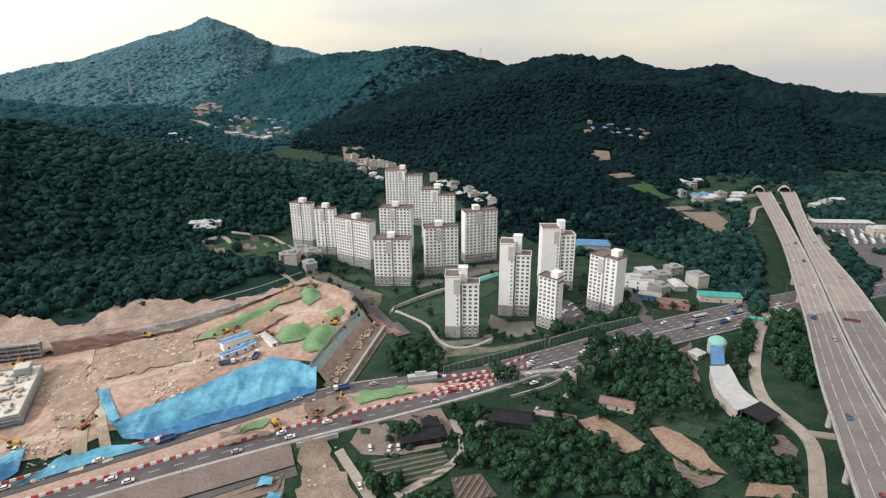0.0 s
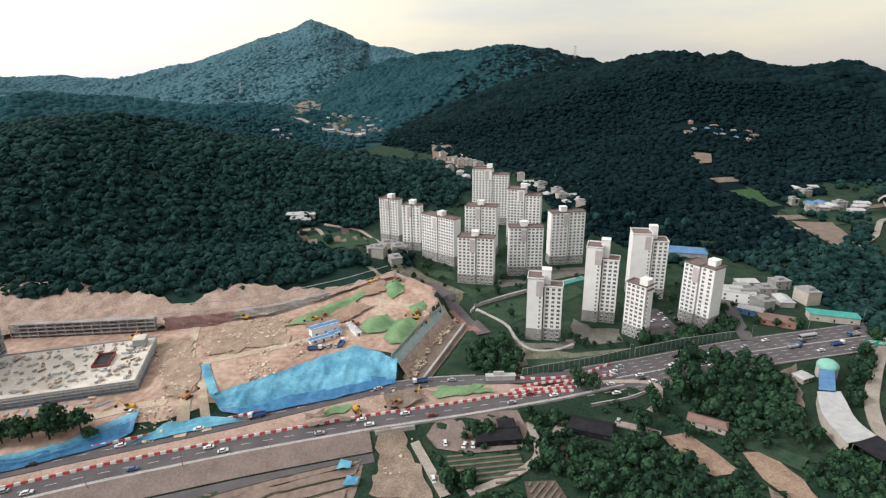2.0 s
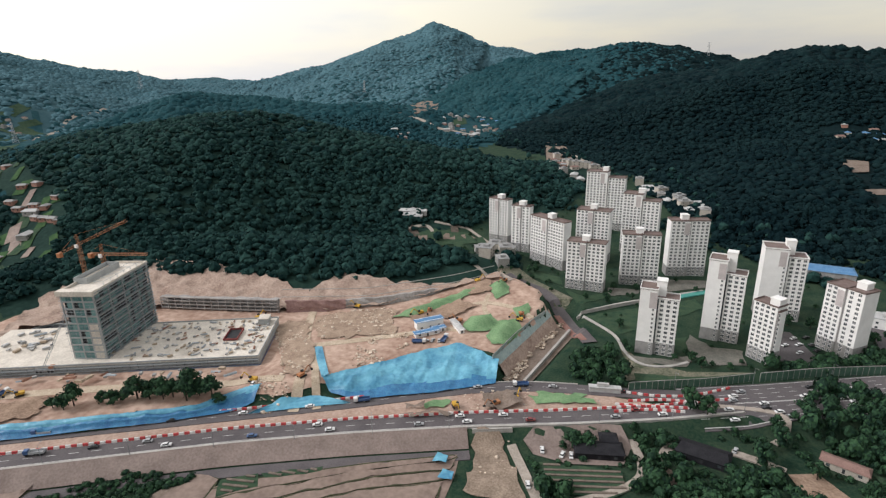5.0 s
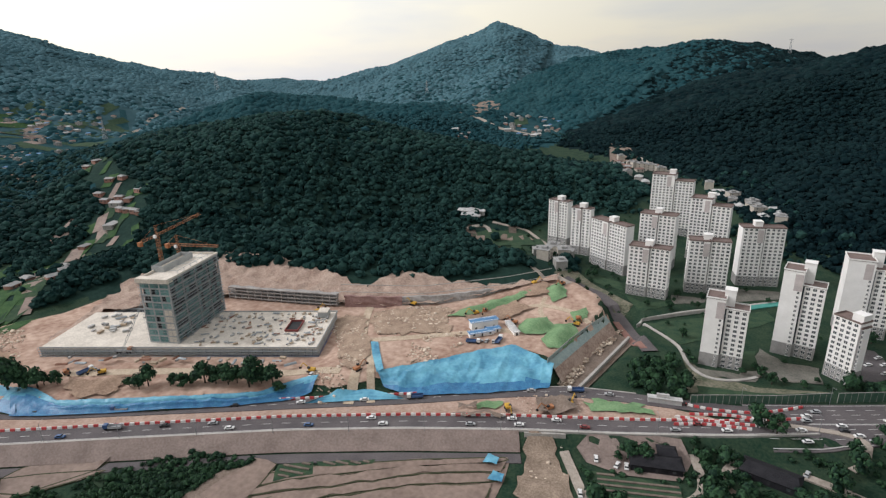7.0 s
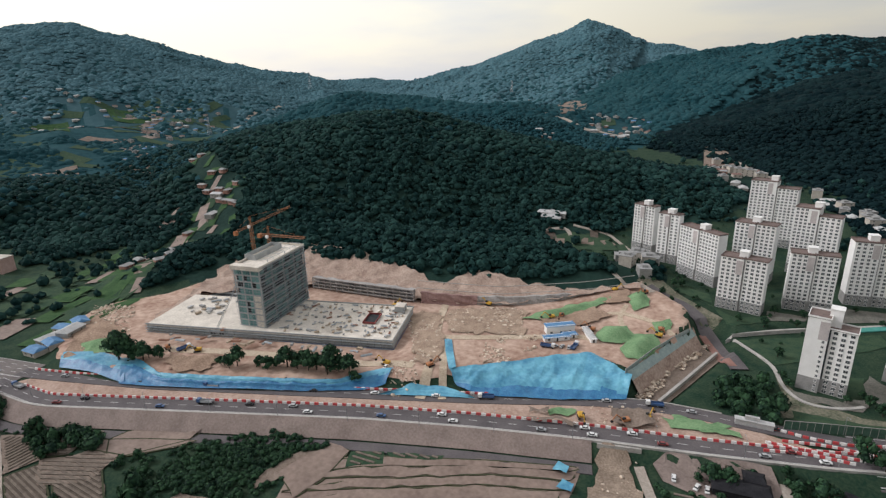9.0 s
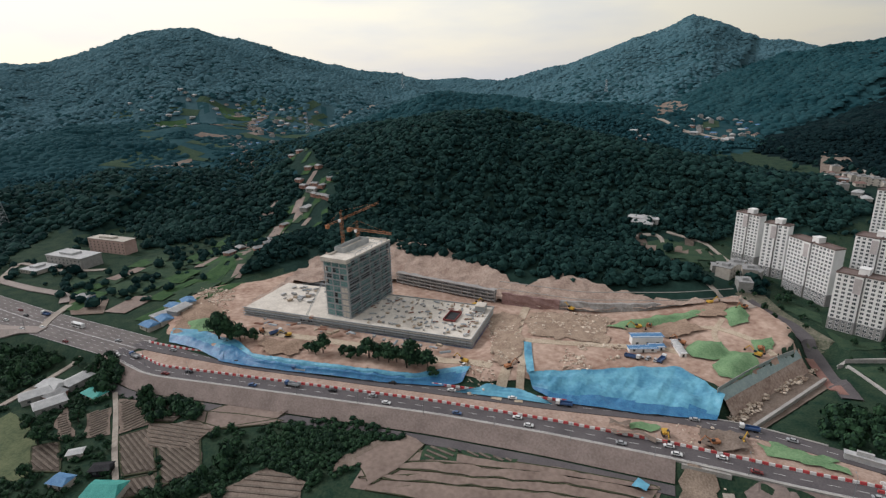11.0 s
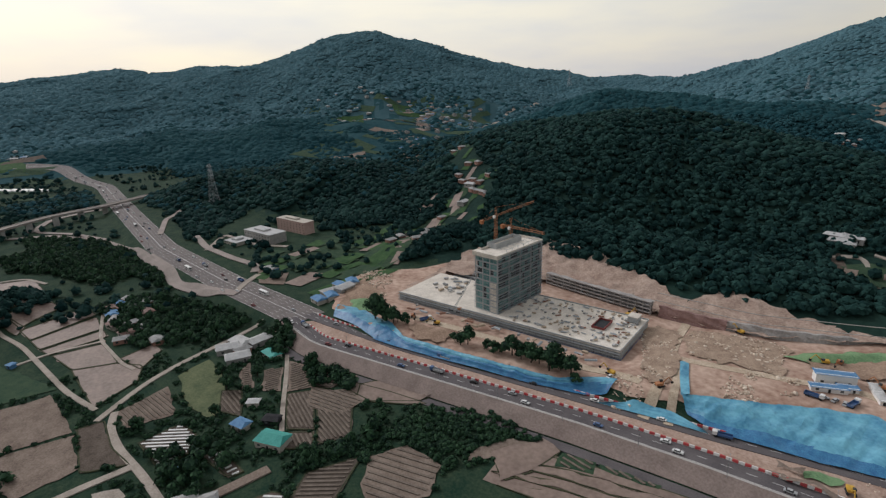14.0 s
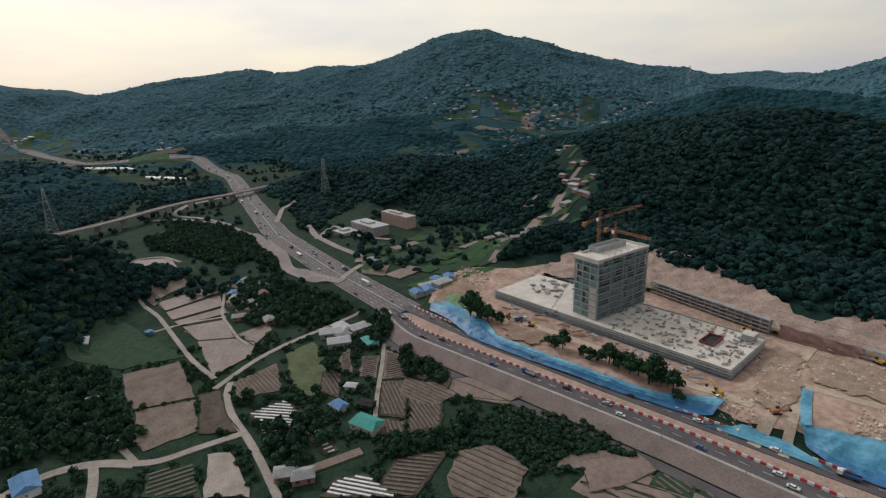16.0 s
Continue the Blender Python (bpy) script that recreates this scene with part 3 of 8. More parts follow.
def crown(seed, leaves, spread=0.33, core=0.74):
    """A ragged crown one metre in radius: lumpy core and leaf clumps turned all ways."""
    r = np.random.RandomState(seed)
    v = ICO_V * (core + 0.36 * r.rand(len(ICO_V), 1))
    v[:, 2] = np.where(v[:, 2] < 0, v[:, 2] * 0.7, v[:, 2])
    vs, fs = [v], [ICO_F]
    n = len(v)
    if leaves:
        d = r.normal(size=(leaves, 3))
        d /= np.linalg.norm(d, axis=1)[:, None]
        d[:, 2] = np.abs(d[:, 2]) * 1.1 - 0.25
        c = d * r.uniform(0.72, 1.12, (leaves, 1))
        a = np.cross(d, r.normal(size=(leaves, 3)))
        a /= np.linalg.norm(a, axis=1)[:, None]
        b = np.cross(d, a) + d * r.uniform(-0.7, 0.7, (leaves, 1))
        s = r.uniform(0.6, 1.3, (leaves, 1)) * spread
        for i in range(leaves):
            q = [c[i] + a[i] * s[i], c[i] + b[i] * s[i] * 0.8, c[i] - a[i] * s[i] * 0.9, c[i] - b[i] * s[i]]
            vs.append(np.array(q))
            fs.append(np.array([[n, n + 1, n + 2], [n, n + 2, n + 3]]))
            n += 4
    return np.vstack(vs), np.vstack(fs)

def woods(name, xy, size, crowns, mat, label, seed, tall=1.0, sink=0.15, soft=False):
    """Many crowns joined into one wood."""
    r = np.random.RandomState(seed)
    z = height(xy[:, 0], xy[:, 1])
    vs, fs, n = [], [], 0
    pick = r.randint(0, len(crowns), len(xy))
    for k, (cv, cf) in enumerate(crowns):
        m = pick == k
        cnt = m.sum()
        if not cnt:
            continue
        ang, s = r.uniform(0, 6.28, cnt), size[m] * r.uniform(0.7, 1.3, cnt)
        ca, sa = np.cos(ang)[:, None], np.sin(ang)[:, None]
        hz = tall * r.uniform(0.8, 1.35, cnt)
        x = (cv[None, :, 0] * ca - cv[None, :, 1] * sa) * s[:, None] + xy[m, 0][:, None]
        y = (cv[None, :, 0] * sa + cv[None, :, 1] * ca) * s[:, None] + xy[m, 1][:, None]
        zz = cv[None, :, 2] * (s * hz)[:, None] + (z[m] + s * (hz - sink))[:, None]
        vs.append(np.stack([x, y, zz], -1).reshape(-1, 3))
        fs.append((cf[None] + (np.arange(cnt) * len(cv))[:, None, None]).reshape(-1, 3) + n)
        n += cnt * len(cv)
    return tagged(mesh_object(name, np.vstack(vs), np.vstack(fs), mat, None, soft), label, "forest", kind="stuff")

def scatter(count, r0, r1, a0, a1, seed):
    r = np.random.RandomState(seed)
    d, a = np.sqrt(r.uniform(r0 * r0, r1 * r1, count)), np.radians(r.uniform(a0, a1, count))
    return np.c_[d * np.sin(a), d * np.cos(a)]

def wooded_only(xy, least=4.0):
    keep = hill_height(xy[:, 0], xy[:, 1]) > least + 6 * (vnoise(xy[:, 0] / 40, xy[:, 1] / 40) - 0.5)
    for poly in SLOPE_WOODS:
        keep |= inside(xy[:, 0], xy[:, 1], np.array(poly, float))
    ds, _, _ = near_line(xy[:, 0], xy[:, 1], np.vstack([SITE, SITE[:1]]))
    keep &= ~inside(xy[:, 0], xy[:, 1], SITE) & (ds > 27)
    dr, _, _ = near_line(xy[:, 0], xy[:, 1], ROAD)
    keep &= dr > 24
    near = np.hypot(xy[:, 0], xy[:, 1]) < 900
    for poly in CLEARINGS:
        keep &= ~(inside(xy[:, 0], xy[:, 1], np.array(poly, float)) & (near | (vnoise(xy[:, 0] / 60, xy[:, 1] / 60) > 0.52)))
    for poly in GROVES:
        keep |= inside(xy[:, 0], xy[:, 1], np.array(poly, float)) & ~inside(xy[:, 0], xy[:, 1], np.array(ESTATE, float)) & (vnoise(xy[:, 0] / 25, xy[:, 1] / 25) > 0.22)
    for poly in TERRACES:
        keep &= ~inside(xy[:, 0], xy[:, 1], np.array(poly, float))
    for line, half in LANES + SLIPS:
        dl, _, _ = near_line(xy[:, 0], xy[:, 1], np.array(line, float))
        keep &= dl > half + 3
    return xy[keep]

def dome(seed):
    """A small lumpy crown seen from afar: two uneven rings and a tip."""
    r = np.random.RandomState(seed)
    a = np.arange(5) * 2 * math.pi / 5
    rings = [np.c_[np.cos(a + o), np.sin(a + o), np.full(5, z)] * np.c_[q, q, np.ones(5)] + np.c_[np.zeros((5, 2)), r.uniform(-0.15, 0.15, 5)] for o, z, q in ((0, -0.5, r.uniform(0.85, 1.15, 5)), (0.6, 0.35, r.uniform(0.6, 0.95, 5)))]
    v = np.vstack([*rings, [(r.uniform(-0.2, 0.2), r.uniform(-0.2, 0.2), r.uniform(0.85, 1.1))]])
    f = []
    for k in range(5):
        n_ = (k + 1) % 5
        f += [(k, n_, 5 + k), (n_, 5 + n_, 5 + k), (5 + k, 5 + n_, 10)]
    return v, np.array(f)

def valley_side(xy):
    """Leaves out the backs of the ridges, which face away from the valley."""
    d = np.hypot(xy[:, 0], xy[:, 1])
    q = xy * (1 - 60 / d)[:, None]
    return xy[height(q[:, 0], q[:, 1]) < height(xy[:, 0], xy[:, 1]) + 9]

NEAR_CROWNS = [crown(s, 18, 0.40) for s in range(6)]
MID_CROWNS = [crown(s + 20, 4, 0.42) for s in range(6)]
FAR_CROWNS = [dome(s + 40) for s in range(8)]
LEAVES = (LEAF, LEAF_SHADED, LEAF_PART_HAZED, LEAF_HAZED)
WORDS = ("dense green broadleaf forest", "dark forest with shade in its leaf colour", "deep green forest with some haze in its colour", "mountain forest with blue haze in its colour")
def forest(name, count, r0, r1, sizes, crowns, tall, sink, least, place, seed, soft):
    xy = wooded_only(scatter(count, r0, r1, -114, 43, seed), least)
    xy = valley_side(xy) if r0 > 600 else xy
    kind = wood_tone(xy[:, 0], xy[:, 1], seed)
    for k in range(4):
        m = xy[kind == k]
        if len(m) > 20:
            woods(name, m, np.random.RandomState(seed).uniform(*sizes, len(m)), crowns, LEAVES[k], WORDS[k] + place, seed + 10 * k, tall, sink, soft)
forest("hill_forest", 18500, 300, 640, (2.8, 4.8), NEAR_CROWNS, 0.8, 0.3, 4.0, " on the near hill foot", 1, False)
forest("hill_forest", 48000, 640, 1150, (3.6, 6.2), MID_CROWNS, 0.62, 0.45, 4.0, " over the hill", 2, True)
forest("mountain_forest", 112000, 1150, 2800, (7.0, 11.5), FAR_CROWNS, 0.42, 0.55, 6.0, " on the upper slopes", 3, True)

# loose trees over the open ground farther off
xy = scatter(26000, 420, 1900, -114, 44, 4)
dr, _, _ = near_line(xy[:, 0], xy[:, 1], ROAD)
ds, _, _ = near_line(xy[:, 0], xy[:, 1], np.vstack([SITE, SITE[:1]]))
ok = (hill_height(xy[:, 0], xy[:, 1]) < 9) & (dr > 26) & (ds > 30) & ~inside(xy[:, 0], xy[:, 1], SITE) & (vnoise(xy[:, 0] / 45, xy[:, 1] / 45) > 0.42)
for line, half in LANES + SLIPS:
    dl, _, _ = near_line(xy[:, 0], xy[:, 1], np.array(line, float))
    ok &= dl > half
for poly in (ESTATE,):
    ok &= ~inside(xy[:, 0], xy[:, 1], np.array(poly, float))
xy = xy[ok]
woods("valley_trees", xy, np.random.RandomState(6).uniform(2.2, 4.6, len(xy)), MID_CROWNS, LEAF, "scattered green trees across the upper valley", 8, 0.9, 0.25)


# ---- roads
WEST = ROAD[:10]
UPPER = [(-348, 84), (-332, 90), (-270, 117), (-192, 158), (-118, 197), (-70, 225), (-41, 237), (-15, 242), (15, 247), (45, 254)]
LOWER = [(-348, 72), (-304, 79), (-231, 119), (-159, 158), (-110, 181), (-62, 201), (-18, 217), (24, 234), (57, 250)]
EAST = [(36, 243), (75, 259), (136, 287), (200, 310), (260, 331), (341, 358), (420, 385), (560, 425), (800, 470), (1400, 500)]
tagged(strip("road_west", WEST, 14, -14, material("worn_road", (0.115, 0.101, 0.097), (0.18, 0.158, 0.15), 14, 0.85, 0.2, 14), 0.45, 12, across=4), "grey multi-lane main road running down the valley", "road", kind="structure")
tagged(strip("road_upper", UPPER, 4.2, -4.2, ASPHALT, 0.5, 6, level=0), "dark two-lane carriageway beside blue sheeting", "road", kind="structure")
tagged(strip("road_lower", LOWER, 5, -5, ASPHALT, 0.5, 6, level=0), "dark two-lane carriageway on an embankment", "road", kind="structure")
tagged(strip("road_east", EAST, 15, -15, ASPHALT, 0.45, 8, across=4), "wide grey asphalt main road with many lanes", "road", kind="structure")


# ---- apartment towers
def window_mesh(w, h, name="window"):
    """A framed window with two panes set back, in one piece."""
    bm = bmesh.new()
    xs = (-w / 2 - 0.09, -w / 2, -0.04, 0.04, w / 2, w / 2 + 0.09)
    zs = (-h / 2 - 0.14, -h / 2, h / 2, h / 2 + 0.1)
    front = [[bm.verts.new((x, -0.2, z)) for z in zs] for x in xs]
    back = [[bm.verts.new((x, 0.06, z)) for z in (zs[0], zs[-1])] for x in (xs[0], xs[-1])]
    for a in range(5):
        for b in range(3):
            ring = [front[a][b], front[a + 1][b], front[a + 1][b + 1], front[a][b + 1]]
            if b == 1 and a in (1, 3):
                deep = [bm.verts.new((v.co.x, -0.10, v.co.z)) for v in ring]
                bm.faces.new(deep).material_index = 1
                for k in range(4):
                    bm.faces.new((ring[k], ring[(k + 1) % 4], deep[(k + 1) % 4], deep[k]))
            else:
                bm.faces.new(ring)
    for side, (p, q) in ((front[0][::-1], (back[0][0], back[0][1])), (front[5], (back[1][1], back[1][0])), ([f[0] for f in front], (back[1][0], back[0][0])), ([f[3] for f in front][::-1], (back[0][1], back[1][1]))):
        bm.faces.new([*side, p, q])
    bmesh.ops.recalc_face_normals(bm, faces=bm.faces[:])
    return mesh_only(name, bm, [WHITE_WALL, GLASS])

WIN = window_mesh(1.7, 1.5)
WIN_SLIM = window_mesh(1.0, 1.25)

SIGN_PATCH = material("faded_wall_panel", (0.40, 0.36, 0.35), (0.52, 0.47, 0.46), 4, 0.8, 0.1)

def apartment(left, right, deep, floors, label, wing=0.42, step=2, core=0.5, base=3, z=None, side=0, blank=False, gable=0.0):
    """A tower whose front runs from left to right on the plan: two wings of unlike height, a stair core, a clad base.
    side: +1 or -1 gives that gable a row of small windows. blank: the left wing shows a plain wall with one row of small
    windows. gable: width of plain wall kept at the right end of the front."""
    (x0, y0), (x1, y1) = left, right
    wide, yaw = math.hypot(x1 - x0, y1 - y0), math.degrees(math.atan2(y1 - y0, x1 - x0))
    st = 2.6
    t = tagged(empty("apartment_tower", x0, y0, z_at(x0, y0) - 0.3 if z is None else z, yaw), label, "apartment building", "apartment towers of the estate")
    w1 = wide * wing
    back = 1.6 if blank else 0.9
    h1, h2 = floors * st, (floors - step) * st
    body = bmesh.new()
    box(body, 0, 0, -2, w1, deep, h1)
    box(body, w1 + 0.003, back, -2, wide, deep - 0.8, h2)
    part("wall", body, WHITE_WALL, t)
    clad = bmesh.new()
    bh = base * st
    box(clad, -0.12, -0.12, -2, w1 + 0.1, deep + 0.12, bh)
    box(clad, w1 + 0.103, back - 0.12, -2, wide + 0.12, deep - 0.68, bh)
    part("base_cladding", clad, GREY_WALL, t, "grey stone cladding round the lowest storeys")
    for a, b, c, d, h in ((0, w1, 0, deep, h1), (w1, wide, back, deep - 0.8, h2)):
        r = bmesh.new()
        box(r, a - 0.25, c - 0.25, h, b + 0.25, d + 0.25, h + 0.25)
        bmesh.ops.bevel(r, geom=[e for e in r.edges if e.calc_length() > 3], offset=0.08, segments=1, affect="EDGES")
        slab = part("roof", r, ROOF_BROWN, t, "brown roof slab")
        rim = bmesh.new()
        for q in ((a - 0.25, c - 0.25, b + 0.25, c + 0.05), (a - 0.25, d - 0.05, b + 0.25, d + 0.25), (a - 0.25, c + 0.053, a + 0.05, d - 0.053), (b - 0.05, c + 0.053, b + 0.25, d - 0.053)):
            box(rim, q[0], q[1], h + 0.253, q[2], q[3], h + 0.95)
        part("roof_upstand", rim, ROOF_BROWN if not blank else WHITE_WALL, slab)
    k = bmesh.new()
    cx = wide * core
    box(k, cx - 2.6, deep - 6.5, h2, cx + 2.6, deep - 0.9, h1 + 3.6)
    core_ob = part("stair_core", k, WHITE_WALL, t)
    part("core_cap", block(cx - 2.9, deep - 6.8, h1 + 3.603, cx + 2.9, deep - 0.6, h1 + 4.1, 0.1), WHITE_WALL, core_ob)
    # dark strip laid on the wall as the shade of the recess between wings
    part("drain_band", block(w1 + 0.02, back - 0.25, bh, w1 + 0.75, back - 0.02, h2 - 0.1), GREY_WALL if not blank else GLASS, t)
    if wide > 17:
        cx = w1 * 0.78 if blank else wide * 0.42
        part("wall_patch", block(cx - 1.9, -0.07, h1 - 4.1 * st, cx + 1.9, 0.02, h1 - 0.5 * st), SIGN_PATCH, t, "faded pinkish-grey panel below the roof")
    for f in range(floors):
        for a, b, y, top in ((0.5, w1 - 0.5, 0, floors), (w1 + 0.9, wide - 0.3 - gable, back, floors - step)):
            if f >= top:
                continue
            yy = y - (0.12 if f < base else 0)
            if blank and y == 0:
                if f < floors - 4:
                    shared("window", WIN_SLIM, t, pose(w1 - 1.6, yy, f * st + 1.5))
                continue
            n = max(1, int((b - a) / 2.75))
            for i in range(n):
                if wide > 17 and not blank and f >= floors - 4 and abs(a + (b - a) * (i + 0.5) / n - wide * 0.42) < 2.8:
                    continue
                shared("window", WIN, t, pose(a + (b - a) * (i + 0.5) / n, yy, f * st + 1.45))
    if side:
        sx = -0.01 if side < 0 else wide + 0.01
        for f in range(base, floors - (step if side > 0 else 0)):
            shared("window", WIN_SLIM, t, pose(sx, deep * 0.5, f * st + 1.5, 0, 0, 90 * side))
    return t

W = "white apartment tower, grey base, brown roof"
def estate_tower(ends, deep, floors, wing, step, core, side, words, blank=False):
    return apartment(ends[0], ends[1], deep, floors, W + words, wing, step, core, side=side, blank=blank)
estate_tower([(11.1, 290.8), (31.1, 288.9)], 12, 15, 0.45, 2, 0.52, 0, " near the channel", True)
estate_tower([(47.2, 320.2), (66.4, 315.8)], 13, 19, 0.48, 3, 0.55, 0, " above a hedge", True)
estate_tower([(69.3, 304.3), (78.8, 295.0)], 8, 13, 0.96, 1, 0.75, 0, " at the road")
estate_tower([(83.4, 360.2), (107.2, 358.8)], 15, 18, 0.54, 2, 0.62, 0, " beside a hall", True)
estate_tower([(108.1, 328.0), (120.5, 313.0)], 13, 15, 0.52, 0, 0.7, 0, " near parked cars")
estate_tower([(-38.3, 378.4), (-11.5, 374.9)], 11, 14, 0.5, 0, 0.45, -1, " facing fields")
estate_tower([(-0.3, 397.0), (26.1, 399.1)], 11, 15, 0.5, 0, 0.45, -1, " facing fields")
estate_tower([(33.4, 425.0), (61.2, 431.1)], 11, 17, 0.5, 0, 0.4, 0, " below woods")
estate_tower([(-121.5, 476.4), (-102.8, 468.3)], 9, 16, 0.5, 0, 0.5, 0, " by the gardens")
estate_tower([(-95.7, 454.6), (-79.1, 450.4)], 9, 16, 0.5, 0, 0.5, 0, " by the gardens")
estate_tower([(-74.8, 434.6), (-45.4, 412.9)], 10, 15, 0.5, 0, 0.5, 0, " by the gardens")
for left, right, floors, wing, step in (((-38.5, 443.6), (-12.0, 438.8), 17, 0.5, 0), ((-2.9, 474.5), (26.4, 469.1), 20, 0.52, 2), ((-39, 538), (-3, 533), 22, 0.55, 2)):
    apartment(left, right, 13, floors, W + " at the back", wing, step, 0.45)


# ---- building site: ground, cut slopes, sheeting
def inflate(poly, d):
    c = np.mean(poly, 0)
    v = np.asarray(poly) - c
    return c + v * (1 + d / np.hypot(v[:, 0], v[:, 1]))[:, None]

tagged(patch("site_ground", inflate(SITE, 5), SAND, 0.3, 4.0, bumps=0.35, ragged=1.5), "bare sandy earth of a building site with vehicle tracks", "ground", kind="structure")
CUT_TOP = [(-357.6, 184.2), (-383.4, 233.9), (-375.3, 275.8), (-350.3, 302.8), (-289.7, 307.3), (-227.3, 299.7), (-205.6, 297.4), (-192.5, 323.4), (-148.2, 327.3), (-110.4, 338.1), (-79.6, 345.7)]
CUT_FOOT = [(-82.2, 359.0), (-107.0, 329.7), (-155.5, 289.7), (-211.7, 270.7), (-292.3, 253.2), (-354.0, 198.6), (-338.1, 150.5)]
tagged(patch("cut_slope", CUT_TOP + CUT_FOOT, ROCK, 0.7, 2.6, bumps=2.6, ragged=2.5), "pale stepped rock slope cut into the hill foot", "slope", kind="structure")
WALL_LINE = CUT_FOOT[:5]
def face(name, line, low, high, mat, lean=1.5, label="", step=4.0, rough=0.5):
    """An upright, slightly leaning and uneven face along a line."""
    p = resample(line, step)
    nr = normals(p)
    rows = []
    r = np.random.RandomState(5)
    for k, z in enumerate(np.linspace(low, high, 5)):
        xy = p + nr * (-lean * k / 4) + r.uniform(-rough, rough, p.shape)
        rows.append(np.c_[xy, np.full(len(p), z) + r.uniform(-rough, rough, len(p)) * (k == 4)])
    rows.append(np.c_[rows[-1][:, :2] - nr * 3, rows[-1][:, 2] - 0.5])
    v = np.stack(rows)
    n = len(p)
    f = [(a * n + i, a * n + i + 1, (a + 1) * n + i + 1, (a + 1) * n + i) for a in range(5) for i in range(n - 1)]
    return tagged(mesh_object(name, v.reshape(-1, 3), f, mat, None, False), label, "wall", kind="structure")
face("retaining_wall_back", [(-82.2, 359.0), (-107.0, 329.7), (-131.0, 308.2), (-155.5, 289.7), (-169.8, 284.2)], 4, 12, SHOTCRETE, 2.5, "grey sprayed-concrete retaining wall below the cut")
face("retaining_wall_red", [(-169.8, 284.2), (-192.2, 276.7), (-207.6, 271.8)], 4, 12, material("rust_panels", (0.20, 0.115, 0.105), (0.33, 0.22, 0.20), 4, 0.8), 0.8, "rust-red sheet-pile wall behind the site")
face("retaining_wall_grey", [(-212.3, 271.5), (-251.0, 262.7), (-293.2, 254.0)], 4, 13, SHOTCRETE, 1.0, "grey stacked retaining wall below the cut")
STACKED = [(-212.3, 271.5), (-251.0, 262.7), (-293.2, 254.0)]
stacked_post = mesh_only("post", block(-0.25, -0.25, 0, 0.25, 0.25, 8.4), [SHOTCRETE])
for z0 in (6.4, 8.9, 11.4, 13.6):
    ledge = tagged(strip("wall_ledge", STACKED, 2.4, -0.6, SHOTCRETE, 0, 4, level=z0, thick=0.7), "grey concrete ledge of the stacked retaining wall", "ledge", kind="structure")
line_ = resample(STACKED, 5)
for q in line_ + normals(line_) * 2.0:
    shared("post", stacked_post, ledge, pose(q[0], q[1], 4.8))
bench = bmesh.new()
for z0, off in ((13.2, 5), (17.0, 9)):
    p = resample(CUT_FOOT[:4], 4)
    nr = normals(p)
    for i in range(len(p) - 1):
        a, b = p[i] - nr[i] * off, p[i + 1] - nr[i + 1] * off
        tube(bench, (a[0], a[1], z0), (b[0], b[1], z0), 0.25, n=5)
part("slope_drain", bench, CONCRETE, None, "pale concrete drain along the cut slope")
tagged(bpy.data.objects["slope_drain"], "pale concrete drain along the cut slope", "drain", kind="structure")

def sheeting(name, top, foot, label, folds=1.0, seed=1, ztop=6.6, zfoot=0.9, skirt=0):
    """A tarpaulin spread down a bank, with folds, sags and a gathered hem."""
    a, b = resample(top, 1.1), np.asarray(foot, float)
    s = np.linspace(0, 1, len(a))
    bs = np.r_[0, np.cumsum(np.hypot(*np.diff(b, axis=0).T))]
    b = np.stack([np.interp(s * bs[-1], bs, b[:, k]) for k in (0, 1)], 1)
    rows, n = 20, len(a)
    vs = []
    for j in range(rows + 1):
        u = j / rows
        xy = a * (1 - u) + b * u
        z = ztop + (zfoot - ztop) * np.interp(u, (0, 0.3, 0.38, 0.6, 0.7, 1), (0, 0.22, 0.42, 0.52, 0.74, 1))
        w = vnoise(xy[:, 0] / 7 + seed, xy[:, 1] / 7) * 1.5 + vnoise(xy[:, 0] / 2.6 + seed, np.full(n, u * 2.2)) * 0.7 + np.abs(vnoise(xy[:, 0] / 1.7, xy[:, 1] / 1.7 + seed) - 0.5) * 0.8
        ground_z = height(xy[:, 0], xy[:, 1])
        vs.append(np.c_[xy, np.maximum(z, ground_z + 1.05) + (w - 1.0) * folds * (0.25 + 0.75 * math.sin(math.pi * min(1, u * 0.9 + 0.1)))])
    v = np.stack(vs)
    ob = tagged(empty("tarpaulin", 0, 0, 0), label, "tarpaulin", "tarpaulins on the site banks")
    ob.matrix_basis = Matrix.Identity(4)
    cut = 0
    while cut < n - 1:
        end = min(n - 1, cut + random.randint(7, 11))
        w = v[:, cut:end + 1].copy()
        w[:, :, 2] += random.uniform(0, 0.04)
        m = w.shape[1]
        hem = max(0, skirt - random.randint(0, 2)) if skirt else 0
        for low, high, cloth in ((0, rows - hem, TARP), (rows - hem, rows, TARP_DEEP)):
            if high > low:
                v2 = w[low:high + 1] + (0, 0, 0.08 if cloth is TARP_DEEP else 0)
                f = [(j * m + i, (j + 1) * m + i, (j + 1) * m + i + 1, j * m + i + 1) for j in range(high - low) for i in range(m - 1)]
                sheet = mesh_object("sheet", v2.reshape(-1, 3), f, cloth, ob, True)
                so = sheet.modifiers.new("thick", "SOLIDIFY")
                so.thickness = 0.05
                so.use_rim = False
        cut = end
    return ob

